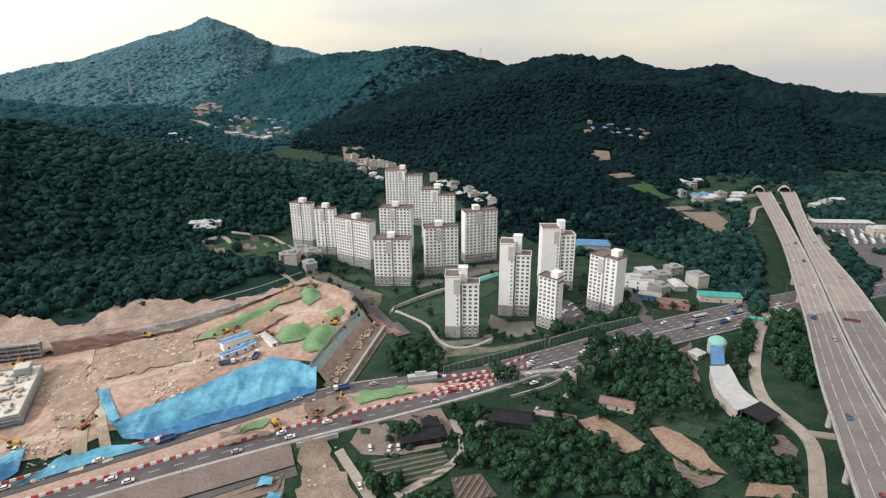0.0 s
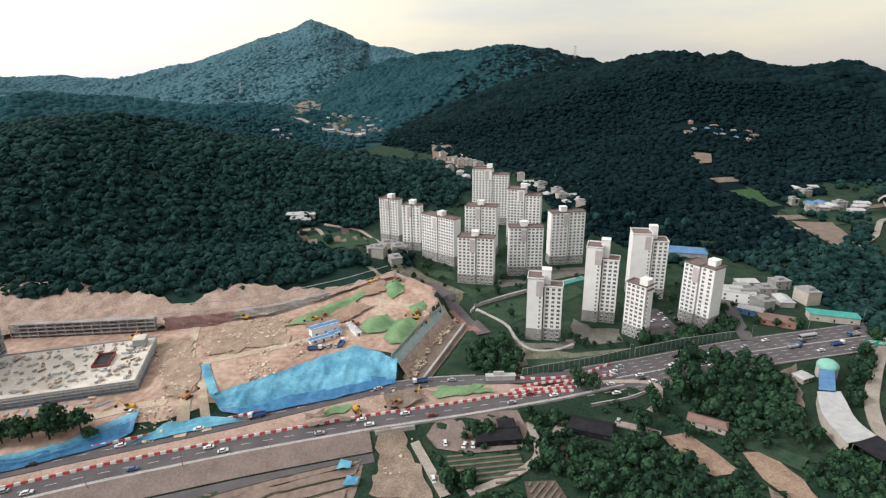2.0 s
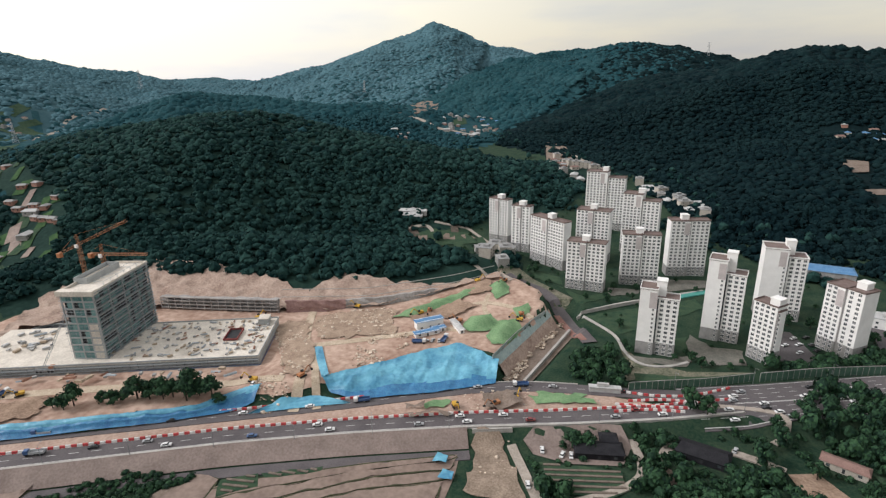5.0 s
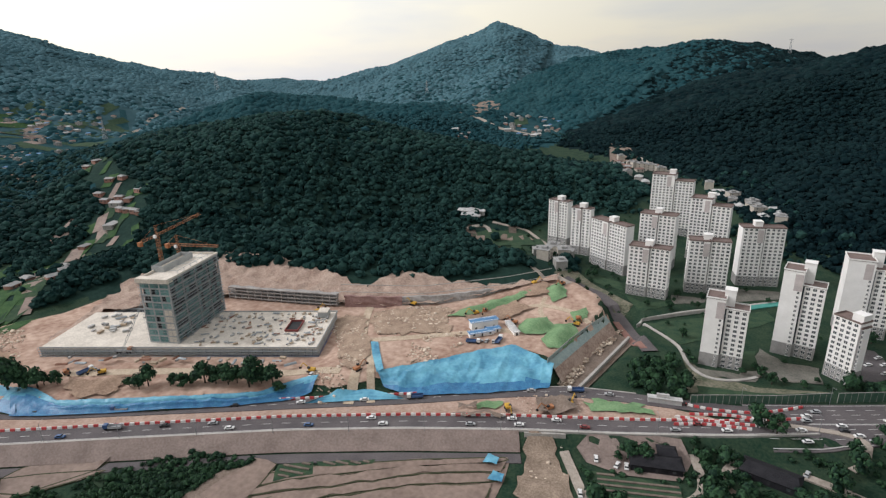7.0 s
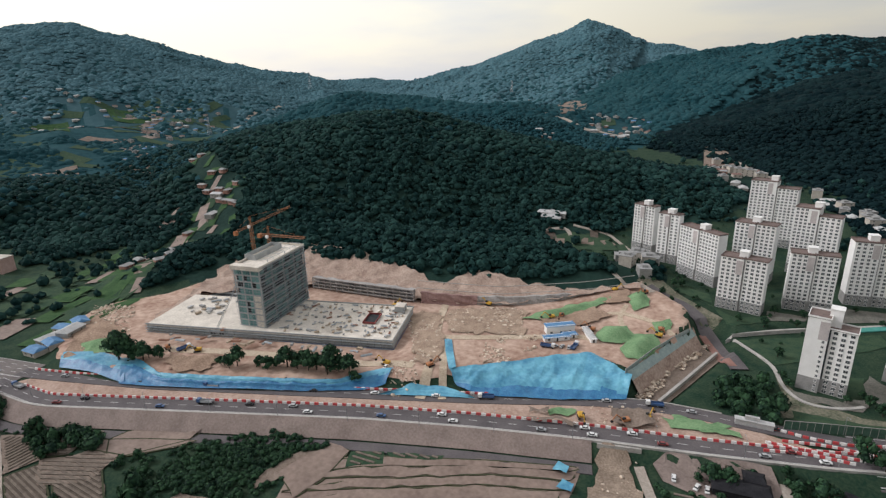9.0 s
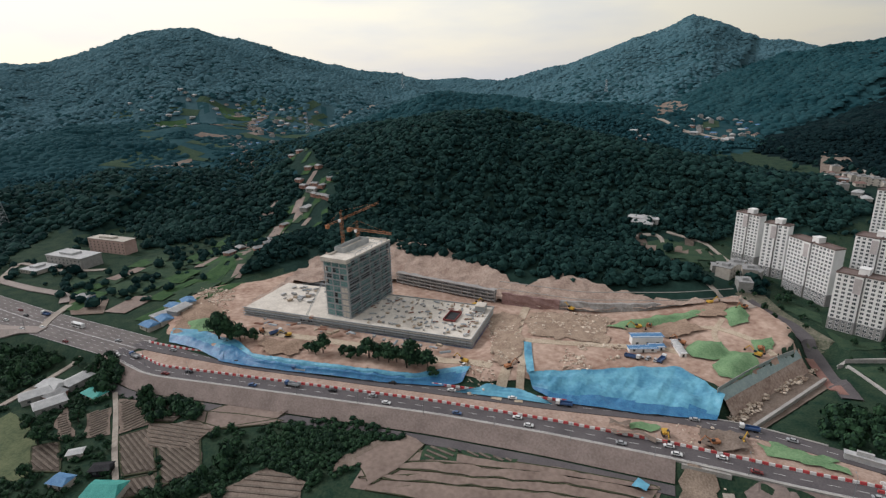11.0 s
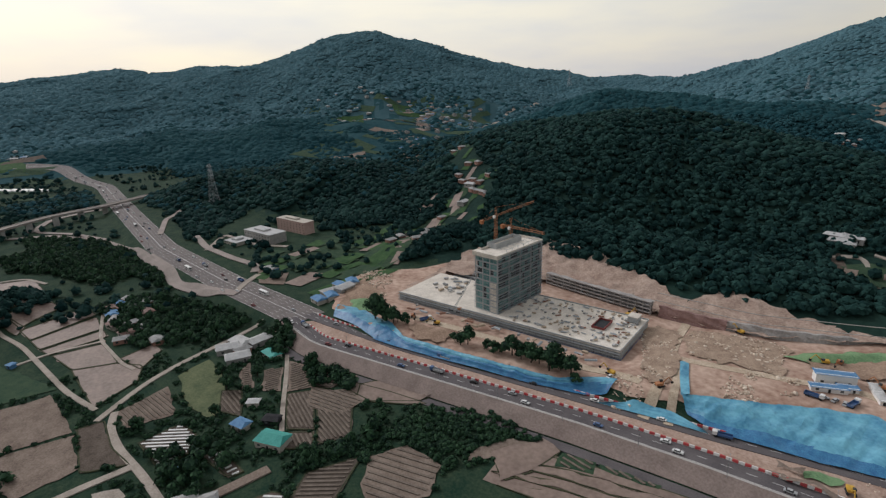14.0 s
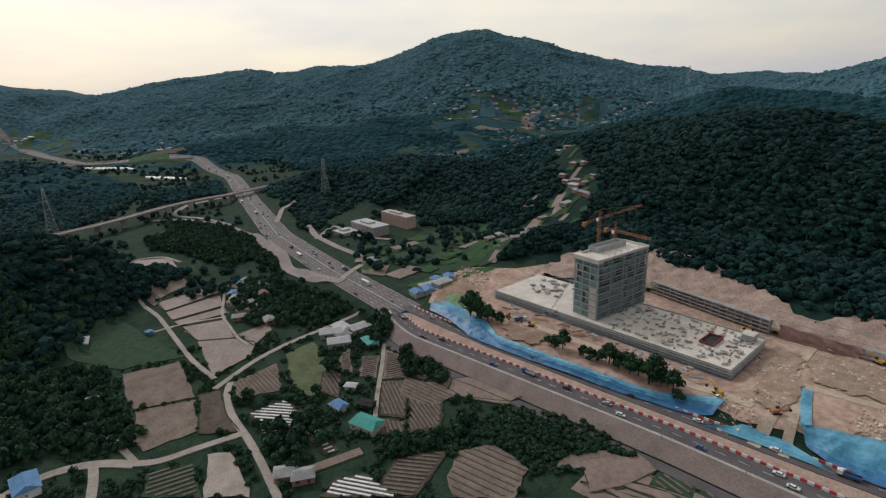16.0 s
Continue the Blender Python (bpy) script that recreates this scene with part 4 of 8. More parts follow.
sheeting("tarpaulin", [(-139.8, 205.0), (-129.4, 215.4), (-111.4, 232.8), (-97.4, 246.2), (-82.6, 258.7), (-71.8, 254.5), (-57.5, 248.4)], [(-132.5, 200.9), (-123.8, 199.8), (-112.1, 202.3), (-82.3, 217.1), (-56.0, 234.1)], "blue tarpaulin sheeting spread over the tall site bank", 1.5, 1, skirt=6)
sheeting("tarpaulin", [(-342.3, 104.4), (-320.7, 116.3), (-301.1, 120.0)], [(-331.2, 97.1), (-308.9, 104.4), (-283.2, 108.8)], "blue tarpaulin sheeting on the bank at the site's end", 1.0, 5, 5.5, skirt=9)
sheeting("tarpaulin", [(-303.8, 119.9), (-294.1, 123.9), (-270.2, 121.4), (-222.5, 145.4), (-184.1, 166.7), (-176.1, 181.1), (-163.8, 189.1)], [(-285.8, 107.3), (-271.1, 113.7), (-244.7, 127.8), (-193.8, 156.2), (-170.5, 172.1), (-162.7, 180.5)], "long blue tarpaulin sheeting on the roadside bank", 0.9, 9, 5.5, skirt=13)
sheeting("tarpaulin", [(-157.8, 174.8), (-151.4, 184.9), (-137.5, 195.0), (-119.0, 194.7)], [(-161.8, 172.9), (-148.2, 180.4), (-133.4, 188.7), (-118.2, 196.0)], "low blue tarpaulin sheeting beside the site ramp", 0.5, 13, 2.6)
sheeting("tarpaulin", [(-155.5, 232.0), (-146.6, 220.0), (-136.4, 206.8)], [(-159.7, 230.6), (-150.9, 218.5), (-139.2, 204.1)], "narrow blue tarpaulin sheeting along the site track", 0.5, 17, 7.6, 6.8)

for poly in ([(-133.6, 278.7), (-129.4, 290.8), (-115.2, 308.7), (-92.5, 332.6), (-91.8, 324.3), (-102.7, 306.0), (-117.4, 285.5)], [(-86.8, 332.4), (-77.3, 348.8), (-69.2, 327.9), (-75.4, 317.5)], [(-87.7, 278.3), (-85.4, 292.5), (-74.5, 298.4), (-67.2, 287.8), (-70.9, 277.7), (-81.1, 273.7)], [(-70.6, 271.2), (-68.7, 289.7), (-57.9, 295.6), (-52.0, 286.7), (-56.5, 264.3), (-65.3, 263.7)], [(-62.5, 308.1), (-54.5, 317.0), (-50.5, 305.8), (-58.3, 297.3)], [(-346.7, 114.7), (-337.3, 130.1), (-313.5, 121.7), (-330.0, 109.0)]):
    tagged(patch("cover_net", poly, GREEN_NET, 0.7, 2.2, bumps=0.9, ragged=1.2, heap=4.0), "green cover net spread over heaped earth", "cover net", "cover nets on the site")

# podium and concrete block under construction
PY = 23.0
PX, PYY = -329.0, 146.0
podium = tagged(empty("podium", PX, PYY, 5.6, PY), "long grey two-storey concrete podium under construction", "building")
DECK = material("pale_deck", (0.50, 0.455, 0.395), (0.75, 0.695, 0.61), 9, 0.9, 0.3, 10)
STEEL = material("scaffold_steel", (0.24, 0.27, 0.29), (0.40, 0.43, 0.45), 2, 0.6, 0.0, 4, metal=0.2)
BLUE_HOARD = material("blue_hoarding", (0.06, 0.10, 0.22), (0.12, 0.18, 0.34), 4, 0.6, 0.1)
SLAB = material("slab_concrete", (0.30, 0.32, 0.32), (0.44, 0.45, 0.445), 4, 0.85, 0.2, 9)
TEAL = material("teal_glazing", (0.09, 0.20, 0.20), (0.18, 0.33, 0.32), 5, 0.25, 0.0, 3, spread=0.5, spec=0.6)
# near-black: painted shade inside openings, also dark parts such as wheels and doors
DARK = material("dark_and_shade", (0.02, 0.022, 0.025), (0.05, 0.052, 0.055), 4, 0.9, 0.1)
LONG, WIDE = 161.0, 49.5
part("deck_slab", block(0, 0, 3.1, LONG, WIDE, 3.7, 0.1), DECK, podium, "pale concrete deck")
# solid dark block, painted as the shade behind the front panels
part("lower_floor", block(0.8, 0.8, -2.6, LONG - 0.8, WIDE - 0.8, 3.096), DARK, podium)
r = random.Random(4)
panel = mesh_only("panel", block(-1.9, -0.12, -3.6, 1.9, 0.12, 1.5, 0.04), [SLAB])
for i in range(int(LONG / 4)):
    shared("panel", panel, podium, pose(2 + i * 4.05, 0.5 + r.uniform(-0.08, 0.08), 1.5))
for i in range(int(WIDE / 4)):
    shared("panel", panel, podium, pose(LONG - 0.4, 2 + i * 4.05, 1.5, 0, 0, 90))
for a in (((92, -0.5), (LONG + 0.6, -0.5)), ((LONG + 0.5, 0), (LONG + 0.5, WIDE))):
    (ax, ay), (bx, by) = a
    bm = bmesh.new()
    box(bm, min(ax, bx), min(ay, by) - 0.1, -2.4, max(ax, bx) + 0.1, max(ay, by), -0.6)
    part("hoarding", bm, BLUE_HOARD, podium, "dark blue hoarding round the podium foot")
scaf = bmesh.new()
for i in range(int(LONG / 2.5)):
    x = i * 2.5
    tube(scaf, (x, -0.9, -2.3), (x, -0.9, 4.9), 0.07, n=4)
for z in (-0.8, 0.8, 2.4, 4.2, 4.9):
    tube(scaf, (0, -0.9, z), (LONG, -0.9, z), 0.07, n=4)
for z in (-1.3, 0.35, 2.0):
    box(scaf, 0, -1.0, z, LONG, -0.1, z + 0.28)
part("scaffold", scaf, STEEL, podium, "steel scaffold along the podium front")
para = bmesh.new()
for x0, y0, x1, y1 in ((0, 0, LONG, 0.35), (LONG - 0.35, 0.36, LONG, WIDE), (60, WIDE - 0.35, LONG - 0.36, WIDE)):
    box(para, x0, y0, 3.703, x1, y1, 4.5)
part("parapet", para, SLAB, podium)

tower = tagged(empty("hospital_block", -275.8, 177.0, 9.7, 16.5), "nine-storey concrete block with teal glazing under construction", "building")
TW, TD, TS, NF = 18.6, 49.0, 4.15, 9
# dark fill paints the shade between the open floor slabs
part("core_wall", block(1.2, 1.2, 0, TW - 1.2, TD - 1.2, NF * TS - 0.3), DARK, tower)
for f in range(NF + 1):
    part("floor_slab", block(0, 0, f * TS - 0.75, TW, TD, f * TS + 0.1, 0.06), SLAB, tower)
glaz = mesh_only("glazing_panel", block(-1.45, -0.06, -1.75, 1.45, 0.06, 1.45, 0.03), [TEAL])
clad_panel = mesh_only("wall_panel", block(-1.5, -0.1, -1.9, 1.5, 0.1, 1.6, 0.04), [DECK])
col = mesh_only("column", block(-0.35, -0.35, 0, 0.35, 0.35, TS - 0.43), [SLAB])
for f in range(NF):
    z = f * TS + 1.9
    for i in range(6):
        x = 1.6 + i * 3.02
        if i > 3 and f < 5:
            shared("wall_panel", clad_panel, tower, pose(x, 0.3, z))
        elif r.random() < 0.85:
            shared("glazing_panel", glaz, tower, pose(x, 0.35, z))
    for i in range(16):
        y = 1.6 + i * 3.05
        if r.random() < 0.62:
            shared("glazing_panel", glaz, tower, pose(TW - 1.15, y, z, 0, 0, 90))
    for i in range(5):
        shared("column", col, tower, pose(TW - 0.4, 0.4 + i * 12.0, f * TS + 0.1))
    for i in range(4):
        shared("column", col, tower, pose(0.4 + i * 5.9, 0.42, f * TS + 0.1))
sc = bmesh.new()
for i in range(20):
    tube(sc, (TW + 0.9, i * 2.5, -0.8), (TW + 0.9, i * 2.5, NF * TS + 1.2), 0.08, n=4)
for k in range(NF * 2 + 1):
    z = k * TS / 2 + 0.5
    box(sc, TW + 0.25, 0, z - 0.06, TW + 1.0, TD, z + 0.06)
for i in range(0, 17, 4):
    for k in range(NF):
        tube(sc, (TW + 1, i * 2.5, k * TS), (TW + 1, i * 2.5 + 5, k * TS + TS), 0.06, n=4)
part("scaffold", sc, STEEL, tower, "grey steel scaffold over the long side")
sc = bmesh.new()
for i in range(8):
    tube(sc, (i * 2.6, -0.9, -0.8), (i * 2.7, -0.9, NF * TS + 1), 0.07, n=4)
for k in range(NF * 2 + 1):
    z = k * TS / 2 + 0.5
    tube(sc, (0, -0.9, z), (TW, -0.9, z), 0.07, n=4)
part("scaffold", sc, STEEL, tower, "grey steel scaffold over the narrow side")
RT = NF * TS + 0.1
part("roof_deck", block(0.6, 0.6, RT, TW - 0.6, TD - 0.6, RT + 0.15), DECK, tower, "pale flat roof")
pp = bmesh.new()
for a in ((-0.4, -0.4, TW + 0.4, 0.2), (-0.4, 0.203, 0.2, TD), (TW - 0.2, 0.203, TW + 0.4, TD), (0.203, TD - 0.4, TW - 0.203, TD)):
    box(pp, a[0], a[1], RT + 0.153, a[2], a[3], RT + 1.5)
part("parapet", pp, DECK, tower)
part("roof_crown", block(-1.0, -1.3, RT - 1.0, TW + 0.6, 3.5, RT + 1.75, 0.1), DECK, tower, "pale overhanging roof edge")
for a in ((-1.5, 14, -1.1, 42), (6.0, 14, 6.4, 42), (-1.1, 14, 6.0, 14.4), (-1.1, 41.6, 6.0, 42)):
    part("plant_screen", block(a[0], a[1], RT - 4, a[2], a[3], RT + 3.6, 0.05), SLAB, tower, "pale concrete screen wall on the roof")
fr = bmesh.new()
for i in range(7):
    y = 10 + i * 6
    tube(fr, (TW - 0.6, y, RT + 0.1), (TW - 0.6, y, RT + 3.0), 0.14, n=5)
    tube(fr, (TW - 0.6, y, RT + 3.0), (TW - 6, y, RT + 3.0), 0.1, n=4)
for x in (TW - 0.6, TW - 6):
    tube(fr, (x, 10, RT + 3.0), (x, 46, RT + 3.0), 0.12, n=4)
part("roof_frame", fr, STEEL, tower)

CRANE = material("crane_orange", (0.30, 0.12, 0.05), (0.46, 0.21, 0.10), 2, 0.55, 0.0, 4)
def lattice(bm, p, q, w, bays):
    p, q = Vector(p), Vector(q)
    d = (q - p).normalized()
    a = d.cross(Vector((0, 0, 1)) if abs(d.z) < 0.9 else Vector((0, 1, 0))).normalized() * w / 2
    b = d.cross(a).normalized() * w / 2
    cs = [a + b, a - b, -a - b, -a + b]
    for c in cs:
        tube(bm, p + c, q + c, w * 0.055, n=4)
    for i in range(bays):
        u, v = p + (q - p) * i / bays, p + (q - p) * (i + 1) / bays
        for k in range(4):
            tube(bm, u + cs[k], v + cs[(k + 1) % 4], w * 0.045, n=3)
            tube(bm, u + cs[k], u + cs[(k + 1) % 4], w * 0.045, n=3)

def tower_crane(x, y, z, mast, jib_yaw, jib_rise, jib, label, counter=12):
    c = tagged(empty("tower_crane", x, y, z), label, "crane")
    bm = bmesh.new()
    lattice(bm, (0, 0, 0), (0, 0, mast), 2.0, int(mast / 2.4))
    part("mast", bm, CRANE, c)
    ca, sa = math.cos(radians(jib_yaw)), math.sin(radians(jib_yaw))
    bm = bmesh.new()
    e = (ca * jib * math.cos(radians(jib_rise)), sa * jib * math.cos(radians(jib_rise)), mast + 1 + jib * math.sin(radians(jib_rise)))
    lattice(bm, (0, 0, mast + 1), e, 1.5, int(jib / 2.4))
    part("jib", bm, CRANE, c)
    bm = bmesh.new()
    drop = counter * math.tan(radians(jib_rise))
    lattice(bm, (0, 0, mast + 1), (-ca * counter, -sa * counter, mast + 1 - drop), 1.5, 5)
    box(bm, -1.5, -1.2, -1.5, 1.5, 1.2, 1.5, Matrix.Translation((-ca * counter, -sa * counter, mast - drop)))
    part("counter_jib", bm, CRANE, c)
    bm = bmesh.new()
    lattice(bm, (0, 0, mast), (0, 0, mast + 8), 1.2, 3)
    tube(bm, (0, 0, mast + 8), e, 0.06, n=3)
    tube(bm, (0, 0, mast + 8), (-ca * counter, -sa * counter, mast + 1.5 - drop), 0.06, n=3)
    part("tie", bm, CRANE, c)
    part("cab", block(-1, -2.4, mast - 1, 1, -0.9, mast + 1.2, 0.1), WHITE_WALL, c)
    part("foot_block", block(-3, -3, -1, 3, 3, 0.8, 0.1), CONCRETE, c)
    return c
tower_crane(-342, 240, 8, 41, 20, 24, 38, "orange tower crane with a raised jib behind the concrete block", 14)
tower_crane(-322, 240, 8, 36, 15, 0, 31, "orange tower crane with a level jib behind the concrete block", 8)
mob = tagged(empty("mobile_crane", -283, 166, 6.4, 23), "mobile crane with a long raised boom on the site road", "crane")
part("carrier", block(-5, -1.4, 0.8, 5, 1.4, 2.2, 0.15), STEEL, mob)
part("cab", block(2.2, -1.3, 2.2, 4.6, 1.3, 3.6, 0.2), CRANE, mob)
bm = bmesh.new()
lattice(bm, (-1, 0, 2.4), (16, 4, 34), 0.9, 18)
part("boom", bm, STEEL, mob)
wheel = mesh_only("wheel", (lambda b: (tube(b, (0, -0.25, 0), (0, 0.25, 0), 0.6, n=12), b)[1])(bmesh.new()), [DARK])
for x in (-3.8, -2, 2, 3.8):
    for y in (-1.2, 1.2):
        shared("wheel", wheel, mob, pose(x, y, 0.6))


# ---- the road corridor: embankment, barriers, lane paint, sand strip
EMBANK = material("embankment_concrete", (0.175, 0.136, 0.120), (0.275, 0.22, 0.195), 9, 0.9, 0.5, 10)
UPP, LOW = resample(UPPER, 3), resample(LOWER, 3)
sand = [tuple(p) for p in (UPP + normals(UPP) * -4.5)[4:-14:4]] + [tuple(p) for p in (LOW + normals(LOW) * 5.3)[4:-10:4]][::-1]
tagged(patch("median_ground", sand, material("median_sand", (0.29, 0.195, 0.15), (0.46, 0.345, 0.28), 9, 0.95, 0.4, 8), 0.28, 4.0, bumps=0.15, level=0), "strip of bare sandy ground between the carriageways", "ground", kind="structure")
for poly in ([(-60.3, 219.1), (-44.5, 229.5), (-38.7, 221.1), (-45.4, 212.5), (-55.0, 210.5)], [(-93.5, 202.1), (-82.6, 207.1), (-82.4, 203.1), (-92.0, 198.8)], [(-91.6, 194.9), (-66.2, 204.2), (-66.7, 202.0), (-91.6, 191.9)]):
    tagged(patch("spoil_mound", poly, SOIL, 0.7, 1.6, bumps=2.2, level=0, ragged=2.0), "heap of dark brown excavated earth", "earth heap")
for poly in ([(-35.0, 233.2), (-11.1, 236.6), (-14.9, 229.7), (-30.9, 225.5)], [(-83.8, 206.5), (-73.6, 213.2), (-73.0, 207.9), (-81.8, 201.9)], [(-38.2, 228.5), (-7.8, 234.9), (-4.9, 231.7), (-32.1, 223.4)]):
    tagged(patch("cover_net", poly, GREEN_NET, 0.6, 2.2, bumps=0.7, level=0, ragged=1.5), "green cover net beside the carriageway", "cover net", "cover nets by the road")
def bank(name, line, near, far, z0, z1, mat, label):
    """A sloping face along a line."""
    p = resample(line, 3)
    n = normals(p)
    m = len(p)
    rows = [np.c_[p + n * near, np.full(m, z0)], np.c_[p + n * (near + far) / 2, np.full(m, (z0 + z1) / 2)], np.c_[p + n * far, np.full(m, z1)]]
    v = np.vstack(rows)
    f = [(k * m + i, (k + 1) * m + i, (k + 1) * m + i + 1, k * m + i + 1) for k in (0, 1) for i in range(m - 1)]
    return tagged(mesh_object(name, v, f, mat), label, "embankment", kind="structure")
EMB = LOWER[:6]
bank("embankment", EMB, -6.2, -14.5, 0.9, -4.3, EMBANK, "weathered brown-grey concrete slope below the carriageway")
tagged(strip("kerb_lower", LOWER, -5.1, -6.2, CONCRETE, 0.95, 4, level=0, thick=3.5), "pale concrete kerb along the carriageway", "kerb", kind="structure")
tagged(strip("kerb_upper", UPPER[:-2], 4.9, 4.3, CONCRETE, 0.72, 4, level=0, thick=0.8), "pale concrete kerb along the carriageway", "kerb", kind="structure")
tagged(strip("service_lane", LOWER[:6], -15.2, -21, ASPHALT, 0.4, 5), "grey service lane at the embankment foot", "lane", kind="structure")

def dashes(name, line, off, z, width=0.12, dash=4.0, gap=5.0, parent=None):
    p = resample(line, 1.0)
    n = normals(p)
    vs, fs = [], []
    i = 0
    while i + dash < len(p):
        a, b = p[i], p[int(i + dash)]
        na, nb = n[i], n[int(i + dash)]
        k = len(vs)
        for q, m, o in ((a, na, off - width), (a, na, off + width), (b, nb, off + width), (b, nb, off - width)):
            c = q[:2] + m * o
            vs.append((c[0], c[1], z if z is not None else z_at(*c) + 0.5))
        fs.append((k, k + 3, k + 2, k + 1))
        i += int(dash + gap)
    return tagged(mesh_object(name, vs, fs, PAINT), "white painted lane lines", "road marking", kind="structure")
dashes("lane_lines_upper", UPPER, 0, 0.53)
dashes("lane_lines_lower", LOWER, 0, 0.53)
for o in (-4.3, 4.3):
    dashes("edge_lines_lower", LOWER, o, 0.53, 0.12, 10, 0)
for o in (-10.5, -7, -3.5, 3.5, 7, 10.5):
    dashes("lane_lines_east", EAST[:7], o, None)
    dashes("lane_lines_west", WEST[3:], o, None)
for o in (-0.25, 0.25, 14, -14):
    dashes("edge_lines_east", EAST[:7], o, None, 0.14, 10, 0)
    dashes("edge_lines_west", WEST[3:], o, None, 0.14, 10, 0)

# red and white water-filled barriers
RED = material("red_plastic", (0.36, 0.045, 0.05), (0.55, 0.085, 0.085), 1.5, 0.5, 0.0, 5)
PALE = material("white_plastic", (0.62, 0.60, 0.58), (0.80, 0.78, 0.76), 1.5, 0.5, 0.0, 5)
def barrier_mesh(mat):
    bm = bmesh.new()
    r = box(bm, -1.1, -0.5, 0, 1.1, 0.5, 1.15)
    for v in r:
        if v.co.z > 1:
            v.co.y *= 0.5
            v.co.x *= 0.96
    bmesh.ops.bevel(bm, geom=bm.edges[:], offset=0.06, segments=1, affect="EDGES")
    return mesh_only("barrier", bm, [mat])
BAR = [barrier_mesh(RED), barrier_mesh(PALE)]
def barriers(line, off, x0, x1, z, label, group, start=0, gap=2.32):
    p = resample(line, gap)
    n = normals(p)
    for i in range(len(p)):
        c = p[i] + n[i] * off
        if x0 < c[0] < x1:
            ob = new("barrier", BAR[(i + start) % 2])
            ob.matrix_basis = pose(c[0], c[1], z, 0, 0, math.degrees(math.atan2(n[i][1], n[i][0])) - 90 + random.uniform(-4, 4))
            tagged(ob, label[(i + start) % 2], "barrier", group)
LB = ("red plastic traffic barrier at the road edge", "white plastic traffic barrier at the road edge")
barriers(LOWER, 4.7, -330, 70, 0.5, LB, "barriers along the lower carriageway")
barriers(UPPER, 3.9, -345, -115, 0.5, LB, "barriers along the upper carriageway")
barriers([(3.6, 233.5), (20.9, 236.8), (35.8, 240.3)], 0, -400, 400, 0.5, LB, "barriers at the junction", 1, 2.0)
barriers([(9.5, 238.4), (24.5, 244.1), (42.7, 246.5)], 0, -400, 400, 0.5, LB, "barriers at the junction", 0, 2.0)
barriers([(3.4, 227.5), (17.8, 233.8), (32.4, 236.2)], 0, -400, 400, 0.5, LB, "barriers at the junction", 0, 2.0)
barriers([(-5.0, 245.6), (18.7, 245.5), (37.2, 250.8), (54.9, 263.8)], 0, -400, 400, 0.5, LB, "barriers at the junction", 0, 2.6)

# street lamps along the corridor
lampm = material("lamp_grey", (0.22, 0.23, 0.24), (0.34, 0.35, 0.36), 2, 0.5, 0.0, 4, metal=0.6)
def street_lamp():
    t = tagged(empty("street_lamp", 0, 0, 0), "grey steel street lamp with a long arm", "street lamp", "street lamps on the main road")
    b = bmesh.new()
    tube(b, (0, 0, 0), (0, 0, 9), 0.13, 0.08, 6)
    part("pole", b, lampm, t)
    b = bmesh.new()
    tube(b, (0, 0, 9), (0, 2.2, 9.6), 0.06, n=5)
    part("arm", b, lampm, t)
    part("head", block(-0.15, 2.1, 9.5, 0.15, 2.9, 9.66, 0.03), lampm, t)
    return t
first = None
for line, off, gap in ((LOWER, -5.6, 34), (EAST[:6], 15.5, 38), (WEST[4:], -14.6, 45)):
    p = resample(line, gap)
    n = normals(p)
    for i in range(len(p)):
        c = p[i] + n[i] * off
        m = pose(c[0], c[1], z_at(*c) + 0.2, 0, 0, math.degrees(math.atan2(n[i][1], n[i][0])) - 90 + (180 if off > 0 else 0))
        if first is None:
            first = street_lamp()
            first.matrix_basis = m
        else:
            copy_thing(first, m)

TRACK_EARTH = material("track_earth", (0.17, 0.13, 0.10), (0.34, 0.27, 0.21), 6, 0.95, 0.6, 8, spec=0.1)
# underpass below the lower carriageway
UX, UY = [(-48.4, 197.7)][0]
up = tagged(empty("underpass", UX, UY, -5, math.degrees(math.atan2(16, 44))), "concrete road underpass with a dark opening", "underpass", kind="structure")
part("deck_beam", block(-9, -0.8, 4.0, 9, 13, 5.3, 0.08), CONCRETE, up)
part("abutment", block(-9, -0.5, -1, -6, 12, 4.0, 0.05), CONCRETE, up)
part("abutment", block(6, -0.5, -1, 9, 12, 4.0, 0.05), CONCRETE, up)
# dark slab paints the shade inside the opening
part("back_shade", block(-6, 8, -1, 6, 8.6, 4.0), DARK, up)
part("railing", block(-9, -0.75, 5.3, 9, -0.6, 6.2), CONCRETE, up)
tagged(patch("dirt_road", [(-54.8, 197.6), (-44.2, 198.9), (-41.3, 190.4), (-35.6, 180.0), (-25.8, 161.7), (-52.4, 162.9), (-52.2, 174.5), (-51.5, 184.0), (-54.8, 191.1)], TRACK_EARTH, 0.4, 2.5, bumps=0.6, ragged=2.0), "rutted sandy track through the underpass", "track", kind="structure")

# ---- motorway viaduct and tunnels
ZB = 14.0
HIGHWAY_GREY = material("highway_asphalt", (0.145, 0.127, 0.122), (0.215, 0.19, 0.18), 14, 0.85, 0.2, 14, spec=0.3)
L_EDGE = [(75, 12), (110, 77), (151, 154), (167, 183), (183, 213), (223, 279), (252, 332), (294, 405), (339, 493), (395, 607), (402, 622)]
M_EDGE = [(114, 24), (150, 98), (179, 160), (190, 184), (205, 215), (242, 283), (272, 336), (309, 405), (350, 485), (412, 607), (420, 622)]
M2 = [(117, 24), (152, 98), (181, 160), (192, 184), (207, 215), (244, 283), (274, 336), (311, 405), (356, 485), (424, 606), (431, 621)]
